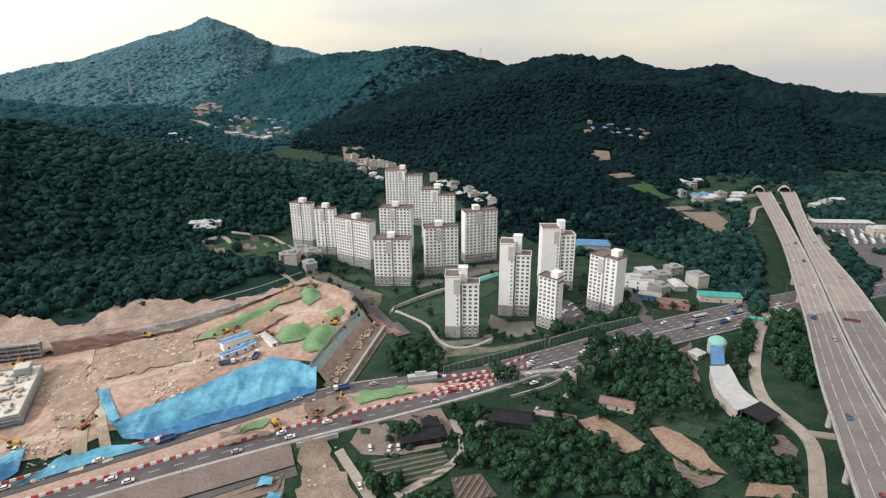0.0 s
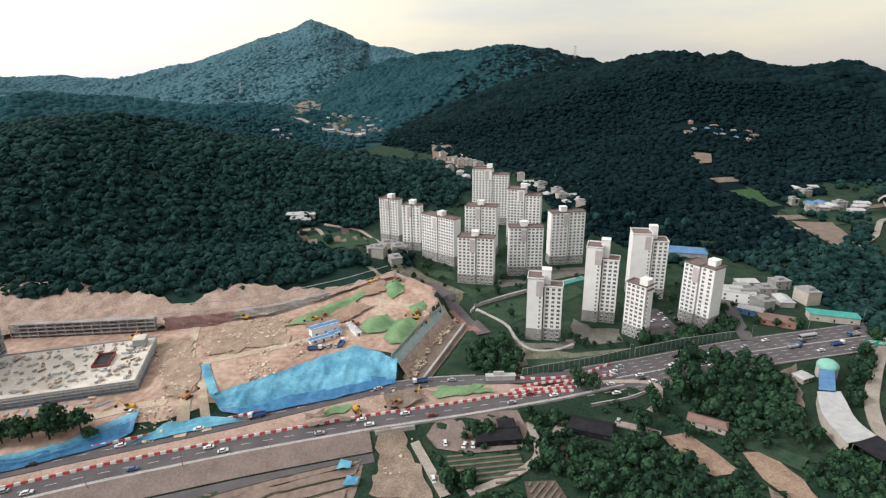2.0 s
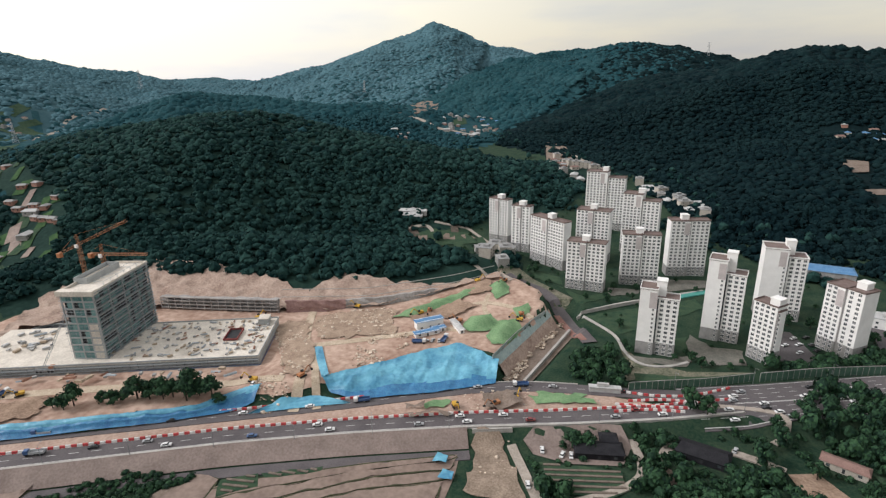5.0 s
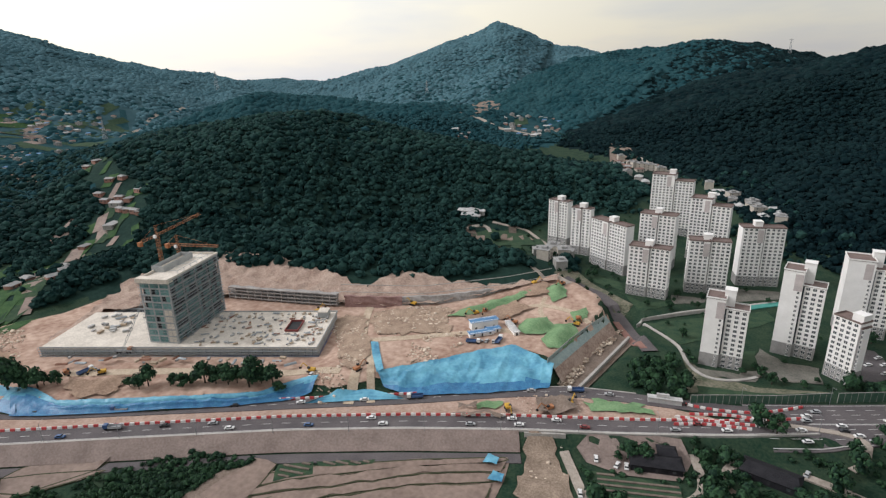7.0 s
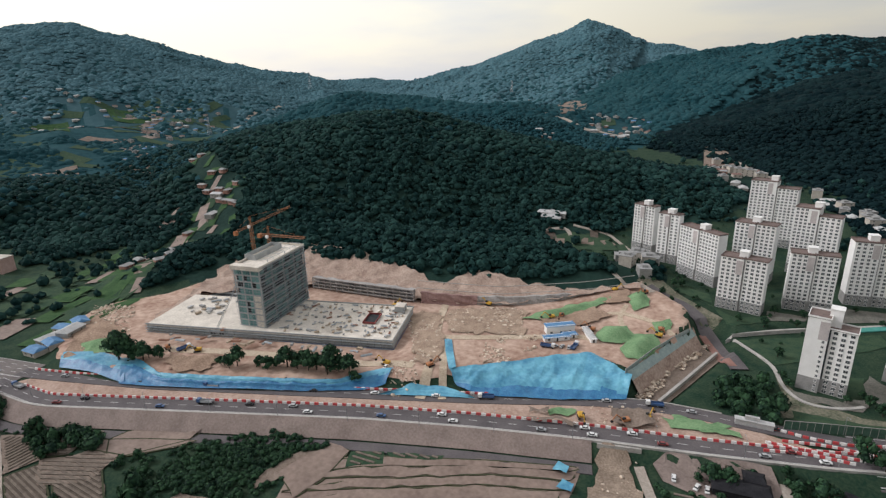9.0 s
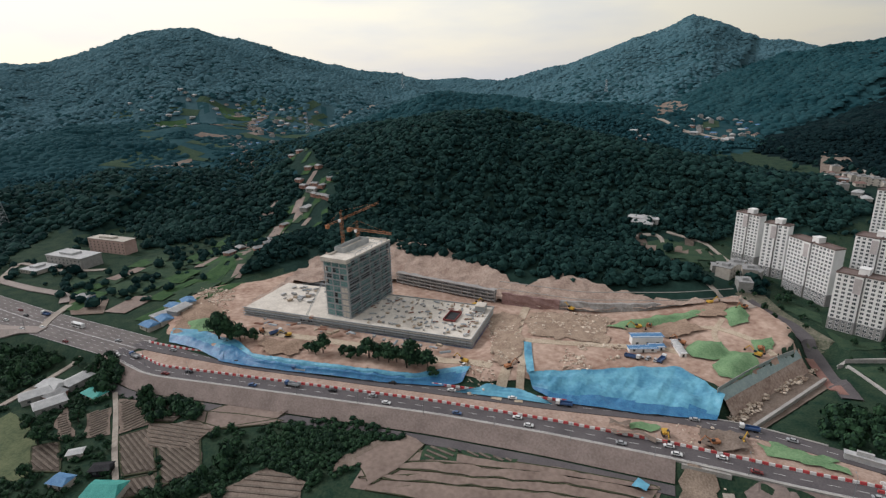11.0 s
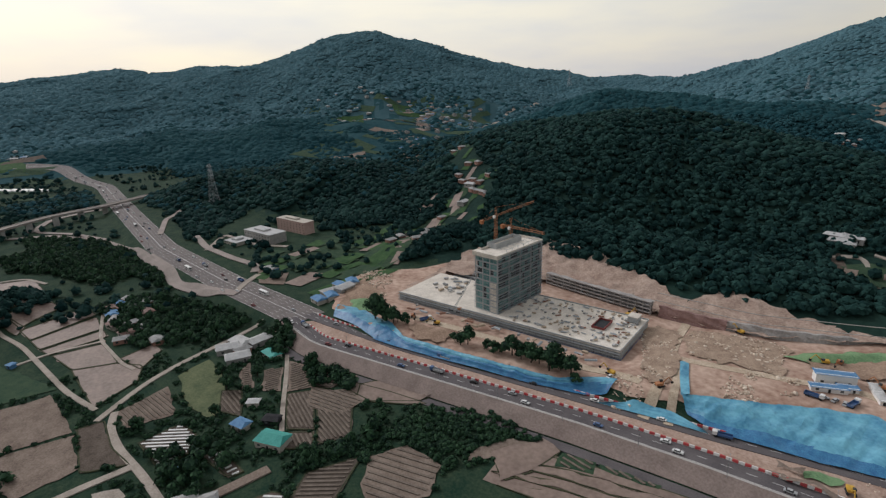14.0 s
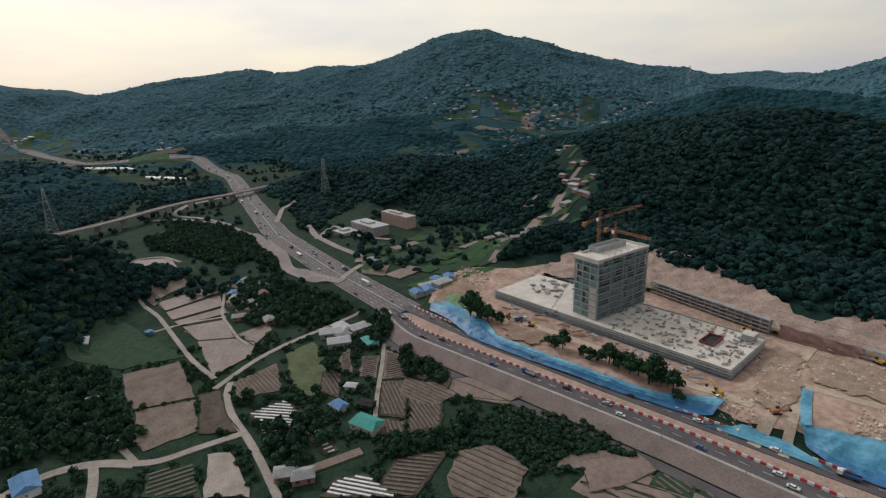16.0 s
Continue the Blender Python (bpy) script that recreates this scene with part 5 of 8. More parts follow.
R_EDGE = [(160, 40), (194, 110), (222, 165), (232, 200), (240, 228), (268, 281), (296, 336), (325, 405), (372, 491), (440, 604), (448, 620)]
def even(pts, n=90):
    pts = np.asarray(pts, float)
    return np.stack([np.interp(np.linspace(0, len(pts) - 1, n), np.arange(len(pts)), pts[:, k]) for k in (0, 1)], 1)
def smoothed(a):
    a = a.copy()
    for _ in range(20):
        a[1:-1] = (a[:-2] + 2 * a[1:-1] + a[2:]) / 4
    return a
def slab_between(name, A, B, top, thick, mat, parent=None):
    n = len(A)
    v = np.vstack([np.c_[A, np.full(n, top)], np.c_[B, np.full(n, top)], np.c_[A, np.full(n, top - thick)], np.c_[B, np.full(n, top - thick)]])
    f = []
    for i in range(n - 1):
        f += [(i, n + i, n + i + 1, i + 1), (2 * n + i, 2 * n + i + 1, 3 * n + i + 1, 3 * n + i), (i, i + 1, 2 * n + i + 1, 2 * n + i), (n + i, 3 * n + i, 3 * n + i + 1, n + i + 1)]
    return mesh_object(name, v, f, mat, parent)
via = tagged(empty("viaduct", 250, 332, 0), "pale concrete motorway viaduct on round piers", "viaduct", kind="structure")
via.matrix_basis = Matrix.Identity(4)
AL, AM, AM2, AR = (smoothed(even(e)) for e in (L_EDGE, M_EDGE, M2, R_EDGE))
for A, B, lanes in ((AL, AM, 4), (AM2, AR, 4)):
    slab_between("deck", A[:46], B[:46], ZB, 1.2, HIGHWAY_GREY, via)
    slab_between("deck", A[45:], B[45:], ZB, 1.2, HIGHWAY, via)
    slab_between("girder", A + (B - A) * 0.2, A + (B - A) * 0.8, ZB - 1.21, 1.6, CONCRETE, via)
    for k in range(1, lanes):
        C = A + (B - A) * k / lanes
        q = resample(C, 1.0)
        dashes("lane_lines_viaduct", q, 0, ZB + 0.03, 0.11, 14, 3)
    for k in (0.05, 0.95):
        dashes("edge_lines_viaduct", A + (B - A) * k, 0, ZB + 0.03, 0.12, 10, 0)
for E, s in ((AL, 0.006), (AR, -0.006), (AM, 0), (AM2, 0)):
    d = normals(E) * 0.3
    slab_between("parapet", E - d, E + d, ZB + 1.0, 1.05, CONCRETE, via)
pier = bmesh.new()
tube(pier, (0, 0, -20), (0, 0, ZB - 2.8), 1.3, n=14)
pier = mesh_only("pier", pier, [CONCRETE])
head = mesh_only("pier_cap", block(-6.5, -1.3, -1.1, 6.5, 1.3, 0.0, 0.2), [CONCRETE])
for A, B in ((AL, AM), (AM2, AR)):
    C = (A + B) / 2
    s = np.r_[0, np.cumsum(np.hypot(*np.diff(C, axis=0).T))]
    for u in np.arange(20, 420, 37):
        c = [np.interp(u, s, C[:, k]) for k in (0, 1)]
        for o in (-0.22, 0.22):
            b = [np.interp(u, s, (B - A)[:, k]) * o for k in (0, 1)]
            shared("pier", pier, via, pose(c[0] + b[0], c[1] + b[1], 0))
        shared("pier_cap", head, via, pose(c[0], c[1], ZB - 1.7, 0, 0, -29))
GANTRY = material("sign_dark", (0.09, 0.03, 0.03), (0.15, 0.06, 0.06), 1, 0.5, 0.0)
gx, gy = [(243.4, 255.9)][0]
gan = tagged(empty("sign_gantry", gx - 2, gy - 1, ZB, -28), "dark message sign on a steel gantry over the motorway", "road sign")
b = bmesh.new()
tube(b, (0, 0, 0), (0, 0, 7.5), 0.25, n=8)
tube(b, (0, 0, 6.9), (-12, 0, 6.9), 0.16, n=6)
part("post", b, lampm, gan)
part("sign_panel", block(-12.5, -0.25, 5.9, -4.5, 0.15, 7.6, 0.05), GANTRY, gan)
for (px_, py_), k in ((( 404, 621), 0), ((435, 619), 1)):
    por = tagged(empty("tunnel_portal", px_, py_, ZB, -29), "round concrete tunnel portal at the hill foot", "tunnel portal", "tunnel portals of the motorway")
    b = bmesh.new()
    ring, inner = [], []
    for i in range(17):
        a = math.pi * i / 16
        ring.append([b.verts.new((math.cos(a) * rr_, y_, math.sin(a) * rr_ * 1.05 - 0.2)) for rr_, y_ in ((6.7, -1), (6.7, 9), (6.0, 9), (6.0, -1))])
    for p0, q0 in zip(ring[:-1], ring[1:]):
        for k2 in range(4):
            b.faces.new((p0[k2], p0[(k2 + 1) % 4], q0[(k2 + 1) % 4], q0[k2]))
    part("portal_ring", b, CONCRETE, por)
    # dark plug paints the unlit bore
    part("tunnel_dark", block(-6.2, 6, -0.1, 6.2, 6.4, 6.3), DARK, por)


# ---- vehicles
def paint(name, c):
    return material(name, tuple(v * 0.85 for v in c), c, 3, 0.3, 0.0, 4, spec=0.5)
CARS = [paint("white_paint", (0.75, 0.75, 0.74)), paint("black_paint", (0.03, 0.03, 0.035)), paint("silver_paint", (0.40, 0.41, 0.42)), paint("red_paint", (0.22, 0.04, 0.04)), paint("blue_paint", (0.06, 0.12, 0.26))]
WORDS = ["white", "black", "silver", "red", "blue"]
TYRE = material("tyre_rubber", (0.012, 0.012, 0.013), (0.03, 0.03, 0.032), 1, 0.9, 0.0)
CARGLASS = material("car_glass", (0.015, 0.018, 0.02), (0.035, 0.04, 0.045), 2, 0.1, 0.0, spec=0.7)
def taper(bm, verts, kx, ky, top):
    for v in verts:
        if v.co.z > top - 0.01:
            v.co.x *= kx
            v.co.y *= ky
def wheels(t, xs, y, r):
    b = bmesh.new()
    tube(b, (0, -0.12, 0), (0, 0.12, 0), r, n=12)
    me = mesh_only("wheel", b, [TYRE])
    for x in xs:
        for s in (-y, y):
            shared("wheel", me, t, pose(x, s, r))
def car(k):
    t = tagged(empty("car", 0, 0, -50), WORDS[k] + " saloon car standing on the road", "car", "cars on the roads")
    b = bmesh.new()
    v = box(b, -2.25, -0.9, 0.35, 2.25, 0.9, 0.98)
    taper(b, v, 0.96, 0.94, 0.98)
    bmesh.ops.bevel(b, geom=b.edges[:], offset=0.12, segments=2, affect="EDGES")
    part("body", b, CARS[k], t)
    b = bmesh.new()
    v = box(b, -1.5, -0.82, 0.985, 1.05, 0.82, 1.42)
    taper(b, v, 0.72, 0.82, 1.42)
    part("cabin", b, CARGLASS, t)
    part("roof_panel", block(-1.12, -0.66, 1.423, 0.72, 0.66, 1.48, 0.02), CARS[k], t)
    wheels(t, (-1.4, 1.4), 0.82, 0.33)
    return t
def lorry(k):
    t = tagged(empty("truck", 0, 0, -50), WORDS[k] + " flatbed truck with a load bed", "truck", "trucks on the roads and site")
    part("chassis", block(-4, -1, 0.6, 4, 1, 0.95, 0.05), TYRE, t)
    part("cab", block(2.1, -1.15, 0.95, 4.1, 1.15, 2.8, 0.18), CARS[k], t)
    part("windscreen", block(4.05, -1.0, 1.9, 4.13, 1.0, 2.55), CARGLASS, t)
    b = bmesh.new()
    for a in ((-4, -1.2, 0.95, 1.9, 1.2, 1.1), (-4, -1.2, 1.1, 1.9, -1.1, 2.0), (-4, 1.1, 1.1, 1.9, 1.2, 2.0), (-4, -1.1, 1.1, -3.9, 1.1, 2.0), (1.8, -1.1, 1.1, 1.9, 1.1, 2.2)):
        box(b, *a)
    part("load_bed", b, CARS[4 if k == 0 else 2], t)
    wheels(t, (-2.9, -1.9, 2.9), 1.0, 0.5)
    return t
def bus(k):
    t = tagged(empty("bus", 0, 0, -50), WORDS[k] + " coach on the main road", "bus", "buses on the roads and depot")
    part("body", block(-5.6, -1.25, 0.4, 5.6, 1.25, 3.2, 0.2), CARS[k], t)
    for s in (-1.262, 1.252):
        part("window_band", block(-5.1, s, 1.6, 5.2, s + 0.01, 2.6), CARGLASS, t)
    part("windscreen", block(5.602, -1.05, 1.3, 5.615, 1.05, 2.8), CARGLASS, t)
    wheels(t, (-3.6, 3.4), 1.15, 0.5)
    return t
FLEET = {"c": [car(k) for k in range(5)], "t": [lorry(0), lorry(4)], "b": [bus(0), bus(2)]}
def drive(kind, k, x, y, z, yaw):
    return copy_thing(FLEET[kind][k % len(FLEET[kind])], pose(x, y, z, 0, 0, yaw))
rv = random.Random(11)
def traffic(line, offs, s0, s1, gap, z=None, mix="ccccccccccctb"):
    p = resample(line, 1.0)
    n = normals(p)
    for o in offs:
        i = s0 + rv.uniform(0, gap)
        while i < min(s1, len(p) - 1):
            c = p[int(i)] + n[int(i)] * o
            yaw = math.degrees(math.atan2(n[int(i)][1], n[int(i)][0])) - 90 + (180 if o > 0 else 0)
            drive(rv.choice(mix), rv.choice((0, 0, 1, 2, 0, 1, 2, 3, 4)), c[0], c[1], (z_at(*c) + 0.45 if z is None else z) + 0.03, yaw)
            i += gap * rv.uniform(0.4, 1.7)
traffic(LOWER, (2, -2.4), 0, 430, 44, 0.5, "ccccccct")
traffic(UPPER, (0.2,), 20, 420, 34, 0.5, "cccccct")
traffic(EAST, (-12, -8.7, -5.2, -1.8, 1.8, 5.2, 8.7), 0, 330, 40)
traffic(WEST[4:], (-12, -8.7, -5.2, 5.2, 8.7, 1.8), 60, 1000, 75)
traffic(np.array((AL + AM) / 2), (-3.5, 3.5), 60, 500, 90, ZB, "ccct")
traffic(np.array((AM2 + AR) / 2), (-3.5,), 60, 500, 90, ZB, "ccct")
for x, y in [(-25.8, 196.4), (-17.2, 196.0), (-13.5, 196.6), (-27.8, 173.8), (52.6, 220.8)]:
    drive("c", rv.choice((0, 0, 2)), x, y, z_at(x, y) + 0.35, rv.uniform(60, 110))
for x, y in [(-105.4, 253.3), (-102.3, 255.7), (-98.7, 257.7), (-94.9, 258.3), (-92.4, 260.4), (-168.5, 188.2), (-285.8, 144.8), (-283.4, 148.4)]:
    drive(rv.choice("cct"), rv.choice((0, 2)), x, y, z_at(x, y) + 0.6, rv.uniform(-40, 120))
for x, y in [(98.9, 333.0), (99.9, 325.4), (106.1, 336.4), (106.5, 326.9), (107.6, 320.4), (97.8, 314.8), (92.2, 322.2), (112.8, 327.5)]:
    drive("c", rv.choice((0, 1, 2)), x, y, z_at(x, y) + 0.35, 40)
for i in range(16):
    x, y = 395 + (i % 6) * 9 + rv.uniform(-1, 1), 455 + (i // 6) * 13
    drive("b", i, x, y, z_at(x, y) + 0.4, 60)
for lst in FLEET.values():
    for ob in lst:
        for o in (*ob.children_recursive, ob):
            bpy.data.objects.remove(o)


# ---- woods and trees on the valley floor
keep = []
rw = np.random.RandomState(21)
for poly in FIELD_WOODS:
    poly = np.array(poly)
    lo, hi = poly.min(0), poly.max(0)
    area = np.prod(hi - lo)
    q = rw.uniform(lo, hi, (int(area / 13), 2))
    q = q[inside(q[:, 0], q[:, 1], poly)]
    for line, half in SLIPS:
        q = q[near_line(q[:, 0], q[:, 1], np.array(line, float))[0] > half + 2]
    keep.append(q)
xy = np.vstack(keep)
CLOSE_CROWNS = [crown(s + 70, 60, 0.24, 0.58) for s in range(6)]
woods("field_woodland", xy, rw.uniform(1.5, 3.4, len(xy)), CLOSE_CROWNS, LEAF_NEAR, "thick green scrub and small trees among the fields", 5, 1.05)

def tree_parts(seed, hgt, rad):
    r = random.Random(seed)
    b = bmesh.new()
    tube(b, (0, 0, -0.6), (0.1, 0, hgt * 0.55), hgt * 0.035, hgt * 0.02, 7)
    for k in range(5):
        a = k * 1.26 + r.random()
        tube(b, (0.05, 0, hgt * (0.28 + 0.05 * k)), (math.cos(a) * rad * 0.6, math.sin(a) * rad * 0.6, hgt * (0.5 + 0.07 * k)), hgt * 0.014, hgt * 0.006, 5)
    trunk = mesh_only("trunk", b, [BARK])
    vs, fs, n = [], [], 0
    for k in range(7):
        cv, cf = crown(seed * 10 + k, 50, 0.25, 0.55)
        a, d = k * 2.4, rad * 0.55 * (0 if k == 0 else 1)
        c = np.array((math.cos(a) * d, math.sin(a) * d, hgt * (0.76 if k == 0 else r.uniform(0.3, 0.66))))
        s = rad * r.uniform(0.42, 0.62)
        vs.append(cv * s * np.array((1, 1, 1.1)) + c)
        fs.append(cf + n)
        n += len(cv)
    me = mesh_object("crown", np.vstack(vs), np.vstack(fs), LEAF_NEAR)
    data = me.data
    bpy.data.objects.remove(me)
    return trunk, data
KINDS = [tree_parts(s, h, w) for s, h, w in ((1, 9, 3.6), (2, 7, 3.0), (3, 11, 4.2), (4, 6, 2.6))]
def tree(x, y, k, scale=1.0, label="leafy green broadleaf tree", group="trees on the valley floor"):
    t = tagged(empty("tree", x, y, z_at(x, y) + 0.1, random.uniform(0, 360)), label, "tree", group)
    t.matrix_basis = t.matrix_basis @ Matrix.Diagonal((scale, scale, scale * random.uniform(0.9, 1.15), 1))
    for nm, me in zip(("trunk", "crown"), KINDS[k % 4]):
        new(nm, me).parent = t
    return t
rt = random.Random(5)
for x, y in [(-305.3, 117.7), (-302.9, 121.8), (-294.0, 125.3)]:
    tree(x, y, rt.randint(0, 3), rt.uniform(1.5, 1.9), "tall leafy dark tree on the roadside bank", "trees on the site bank")
for x, y in [(-293.4, 128.2), (-297.2, 122.6), (-287.8, 131.3), (-250.1, 145.2), (-243.4, 145.5), (-241.9, 149.6), (-231.1, 155.6), (-224.6, 155.9), (-223.0, 160.1), (-217.1, 163.3), (-210.9, 164.8), (-204.7, 166.9), (-201.6, 169.9), (-193.3, 169.9), (-190.1, 174.9), (-189.6, 178.5), (-182.9, 175.7), (-177.6, 174.2), (-194.9, 175.6), (-211.9, 169.6)]:
    tree(x, y, rt.randint(0, 3), rt.uniform(1.0, 1.7), "leafy dark tree on the roadside bank of the site", "trees on the site bank")
for x, y in [(-333.8, 55.1), (-336.9, 59.6), (-321.4, 62.1), (-278.4, 66.2), (-288.0, 70.6), (-317.4, 50.0), (-308.8, 19.9), (-297.1, 20.2), (-282.8, 20.2), (-289.9, 37.8), (-269.3, 62.1), (-355.1, 53.1), (-260.8, 11.5), (-268.0, -28.6), (-268.6, -23.0), (-255.0, 41.0)]:
    tree(x, y, rt.randint(0, 3), rt.uniform(0.7, 1.1), "leafy green tree between vegetable plots")
for x, y in [(36.0, 240.5), (42.9, 237.5), (71.1, 238.7), (72.0, 230.9), (63.1, 224.1), (27.1, 214.5), (62.3, 215.0), (80.3, 211.9), (98.0, 208.9), (105.0, 212.9), (125.5, 218.6), (127.4, 214.0), (111.1, 208.2), (-7.4, 203.7), (-17.4, 200.3), (-13.7, 202.1), (11.2, 217.5), (14.9, 213.0), (196.1, 288.5), (208.6, 303.4), (136.6, 215.8)]:
    tree(x, y, rt.randint(0, 3), rt.uniform(0.7, 1.15), "leafy green tree beside the houses")
for x, y in [(-52.0, 409.3), (-46.7, 402.5), (-5.9, 375.7), (-3.8, 383.8), (5.0, 295.6), (8.2, 288.0), (37.8, 293.8), (40.5, 287.7), (44.9, 282.5), (50.4, 285.7), (31.9, 286.7), (58.9, 285.3), (65.4, 292.3), (1.9, 320.2), (-22.2, 360.0), (-7.8, 359.2), (-68.5, 397.4), (-64.9, 403.6), (100.1, 353.0), (112.3, 352.3), (109.8, 305.7), (140.8, 340.3), (168.3, 338.8), (154.5, 325.1), (164.6, 321.8), (173.4, 324.0), (177.7, 321.0)]:
    tree(x, y, rt.randint(0, 3), rt.uniform(0.5, 0.8), "small green tree in the estate grounds", "trees in the estate")

for poly, n in ((ESTATE, 150),):
    poly = np.array(poly)
    lo, hi = poly.min(0), poly.max(0)
    k = 0
    blocks = [o.matrix_basis.translation for o in scene.objects if o.name.startswith("apartment_tower")]
    while k < n:
        x, y = rt.uniform(lo[0], hi[0]), rt.uniform(lo[1], hi[1])
        if inside(np.array([x]), np.array([y]), poly)[0] and near_line(np.array([x]), np.array([y]), ROAD)[0][0] > 20 and not any(-6 < x - b.x < 34 and -8 < y - b.y < 22 for b in blocks):
            tree(x, y, rt.randint(0, 3), rt.uniform(0.3, 0.6), "small green tree in the estate grounds", "trees in the estate")
            k += 1

# ---- fields
FIELD = {"paddy": PADDY, "soil": SOIL, "red": RED_SOIL, "sand": PAVING,
         "green": material("pale_meadow", (0.075, 0.10, 0.055), (0.15, 0.165, 0.09), 9, 0.95, 0.4, 9, spec=0.1),
         "crop": material("crop_green", (0.022, 0.052, 0.033), (0.060, 0.092, 0.052), 5, 0.95, 0.5, 9, spec=0.1),
         "lush": material("lush_terrace", (0.024, 0.062, 0.026), (0.066, 0.120, 0.048), 6, 0.95, 0.4, 9, spec=0.1),
         "dark": material("dark_soil", (0.07, 0.055, 0.045), (0.14, 0.115, 0.095), 5, 0.95, 0.5, 8, spec=0.1)}
VINYL = material("white_vinyl", (0.55, 0.55, 0.54), (0.74, 0.74, 0.72), 1.5, 0.35, 0.2, 6, spec=0.5)
ROW = material("row_earth", (0.11, 0.09, 0.075), (0.21, 0.175, 0.145), 3, 0.95, 0.4, 8, spec=0.1)
BUND = material("grassy_bund", (0.03, 0.04, 0.025), (0.085, 0.085, 0.05), 3, 0.95, 0.4, 8, spec=0.1)
NAMES = {"paddy": "bare muddy paddy field", "soil": "ploughed brown vegetable plot", "red": "bare reddish-brown field", "sand": "bare sandy plot", "green": "pale green meadow", "crop": "green crop field", "dark": "dark vegetable plot in rows"}
SOWN = []
def bund(poly, parent, w=0.5):
    pts = np.vstack([poly, poly[:1]])
    strip("bund", pts, w, -w, BUND, 0.6, 4.0, thick=0.7, parent=parent, across=1, rounds=0)
def field(kind, poly, rows=0, yaw=0, mat=None, wide=0.5, tall=0.3):
    poly = np.array(poly, float)
    if kind == "paddy" and poly[:, 0].max() < -300:
        poly = inflate(poly, 2.0)
    SOWN.append(poly)
    f = tagged(patch("field", poly, FIELD[kind], 0.3 + 0.008 * len(SOWN), 5.0, ragged=1.2), NAMES[kind] + " with low earth borders", "field", "fields in the valley", "structure")
    if kind in ("paddy", "dark"):
        bund(poly, f, 0.35)
    if rows:
        ca, sa = math.cos(radians(yaw)), math.sin(radians(yaw))
        c = poly.mean(0)
        R = np.array(((ca, sa), (-sa, ca)))
        loc = (poly - c) @ R.T
        k = 0
        for o in np.arange(loc[:, 1].min() + rows / 2, loc[:, 1].max(), rows):
            s = np.arange(loc[:, 0].min(), loc[:, 0].max(), 1.0)
            w = np.c_[s, np.full(len(s), o)] @ R + c
            ok = inside(w[:, 0], w[:, 1], poly)
            if ok.sum() > 4:
                w = w[ok][1:-1]
                if len(w) > 2:
                    strip("bed", w[[0, len(w) // 2, -1]], wide, -wide, mat or ROW, 0.4 + 0.008 * len(SOWN) + tall * rt.uniform(0.8, 1.2), 8.0, thick=tall + 0.1, parent=f, across=2)
                    k += 1
    return f
field("paddy", [(-522.8, -126.3), (-526.7, -89.5), (-493.2, -80.8), (-471.0, -104.0)])
field("paddy", [(-504.5, -134.7), (-513.2, -126.3), (-465.1, -103.0), (-449.5, -91.1), (-438.5, -94.7)])
field("paddy", [(-464.3, -101.2), (-486.0, -78.7), (-474.6, -73.0), (-450.0, -92.4)])
field("paddy", [(-444.2, -90.8), (-467.1, -55.9), (-447.3, -49.3), (-424.0, -83.2)])
field("paddy", [(-420.0, -81.8), (-441.4, -48.1), (-416.9, -44.3), (-403.0, -75.8)])
field("paddy", [(-399.0, -73.8), (-411.7, -43.2), (-399.3, -41.0), (-389.7, -69.0)])
field("paddy", [(-384.8, -67.0), (-386.3, -41.1), (-353.9, -33.8), (-359.1, -55.2)])
field("paddy", [(-355.4, -54.9), (-349.9, -33.0), (-339.6, -20.9), (-322.5, -23.5), (-304.6, -42.5)])
field("paddy", [(-357.5, -29.3), (-367.1, -12.7), (-356.1, -9.9), (-337.6, -20.2)])
field("paddy", [(-579.9, -133.0), (-573.6, -101.4), (-538.1, -90.8), (-531.6, -131.2)])
field("soil", [(-325.3, -94.1), (-330.3, -63.5), (-310.6, -57.6), (-282.9, -50.2), (-281.4, -79.2), (-299.9, -87.1)])
field("soil", [(-279.6, -78.9), (-280.5, -50.0), (-249.3, -46.5), (-242.2, -68.8), (-250.8, -74.1)])
field("crop", [(-427.4, -156.5), (-428.4, -120.6), (-336.7, -62.0), (-333.0, -95.7), (-358.2, -130.4)])
field("crop", [(-327.3, -107.6), (-323.7, -95.2), (-279.3, -84.8), (-291.3, -101.7)])
field("soil", [(-474.0, -166.2), (-478.0, -151.5), (-440.0, -142.6), (-447.9, -155.9)])
field("dark", [(-284.7, -48.6), (-286.2, -37.3), (-259.2, -33.7), (-241.5, -26.5), (-246.4, -45.3)])
field("green", [(-315.3, -1.8), (-326.8, 16.5), (-296.4, 21.8), (-266.1, 16.3), (-258.8, 7.8), (-281.0, -0.5)])
field("soil", [(-291.6, -31.6), (-304.1, -8.0), (-273.5, -5.4), (-272.0, -28.7)], 2.2, 20)
field("dark", [(-256.5, -22.8), (-262.1, -3.6), (-238.8, 5.1), (-231.2, -15.5)], 2.4, 62, VINYL, 0.45)
field("dark", [(-230.4, 1.7), (-230.6, 9.7), (-209.4, 16.2), (-209.3, 9.9)], 3.0, 100, VINYL, 0.4)
field("dark", [(-283.7, 17.7), (-278.5, 27.3), (-252.9, 22.4), (-263.5, 13.6)], 2.2, 10)
field("soil", [(-299.5, 29.0), (-309.6, 37.6), (-277.2, 33.9), (-278.3, 27.9)], 2.4, 80)
field("soil", [(-294.3, 42.0), (-291.2, 53.2), (-265.0, 44.3), (-270.8, 36.4)], 2.2, 90)
field("soil", [(-297.4, 57.5), (-286.5, 64.8), (-259.6, 61.2), (-263.4, 48.4)], 2.4, 95)
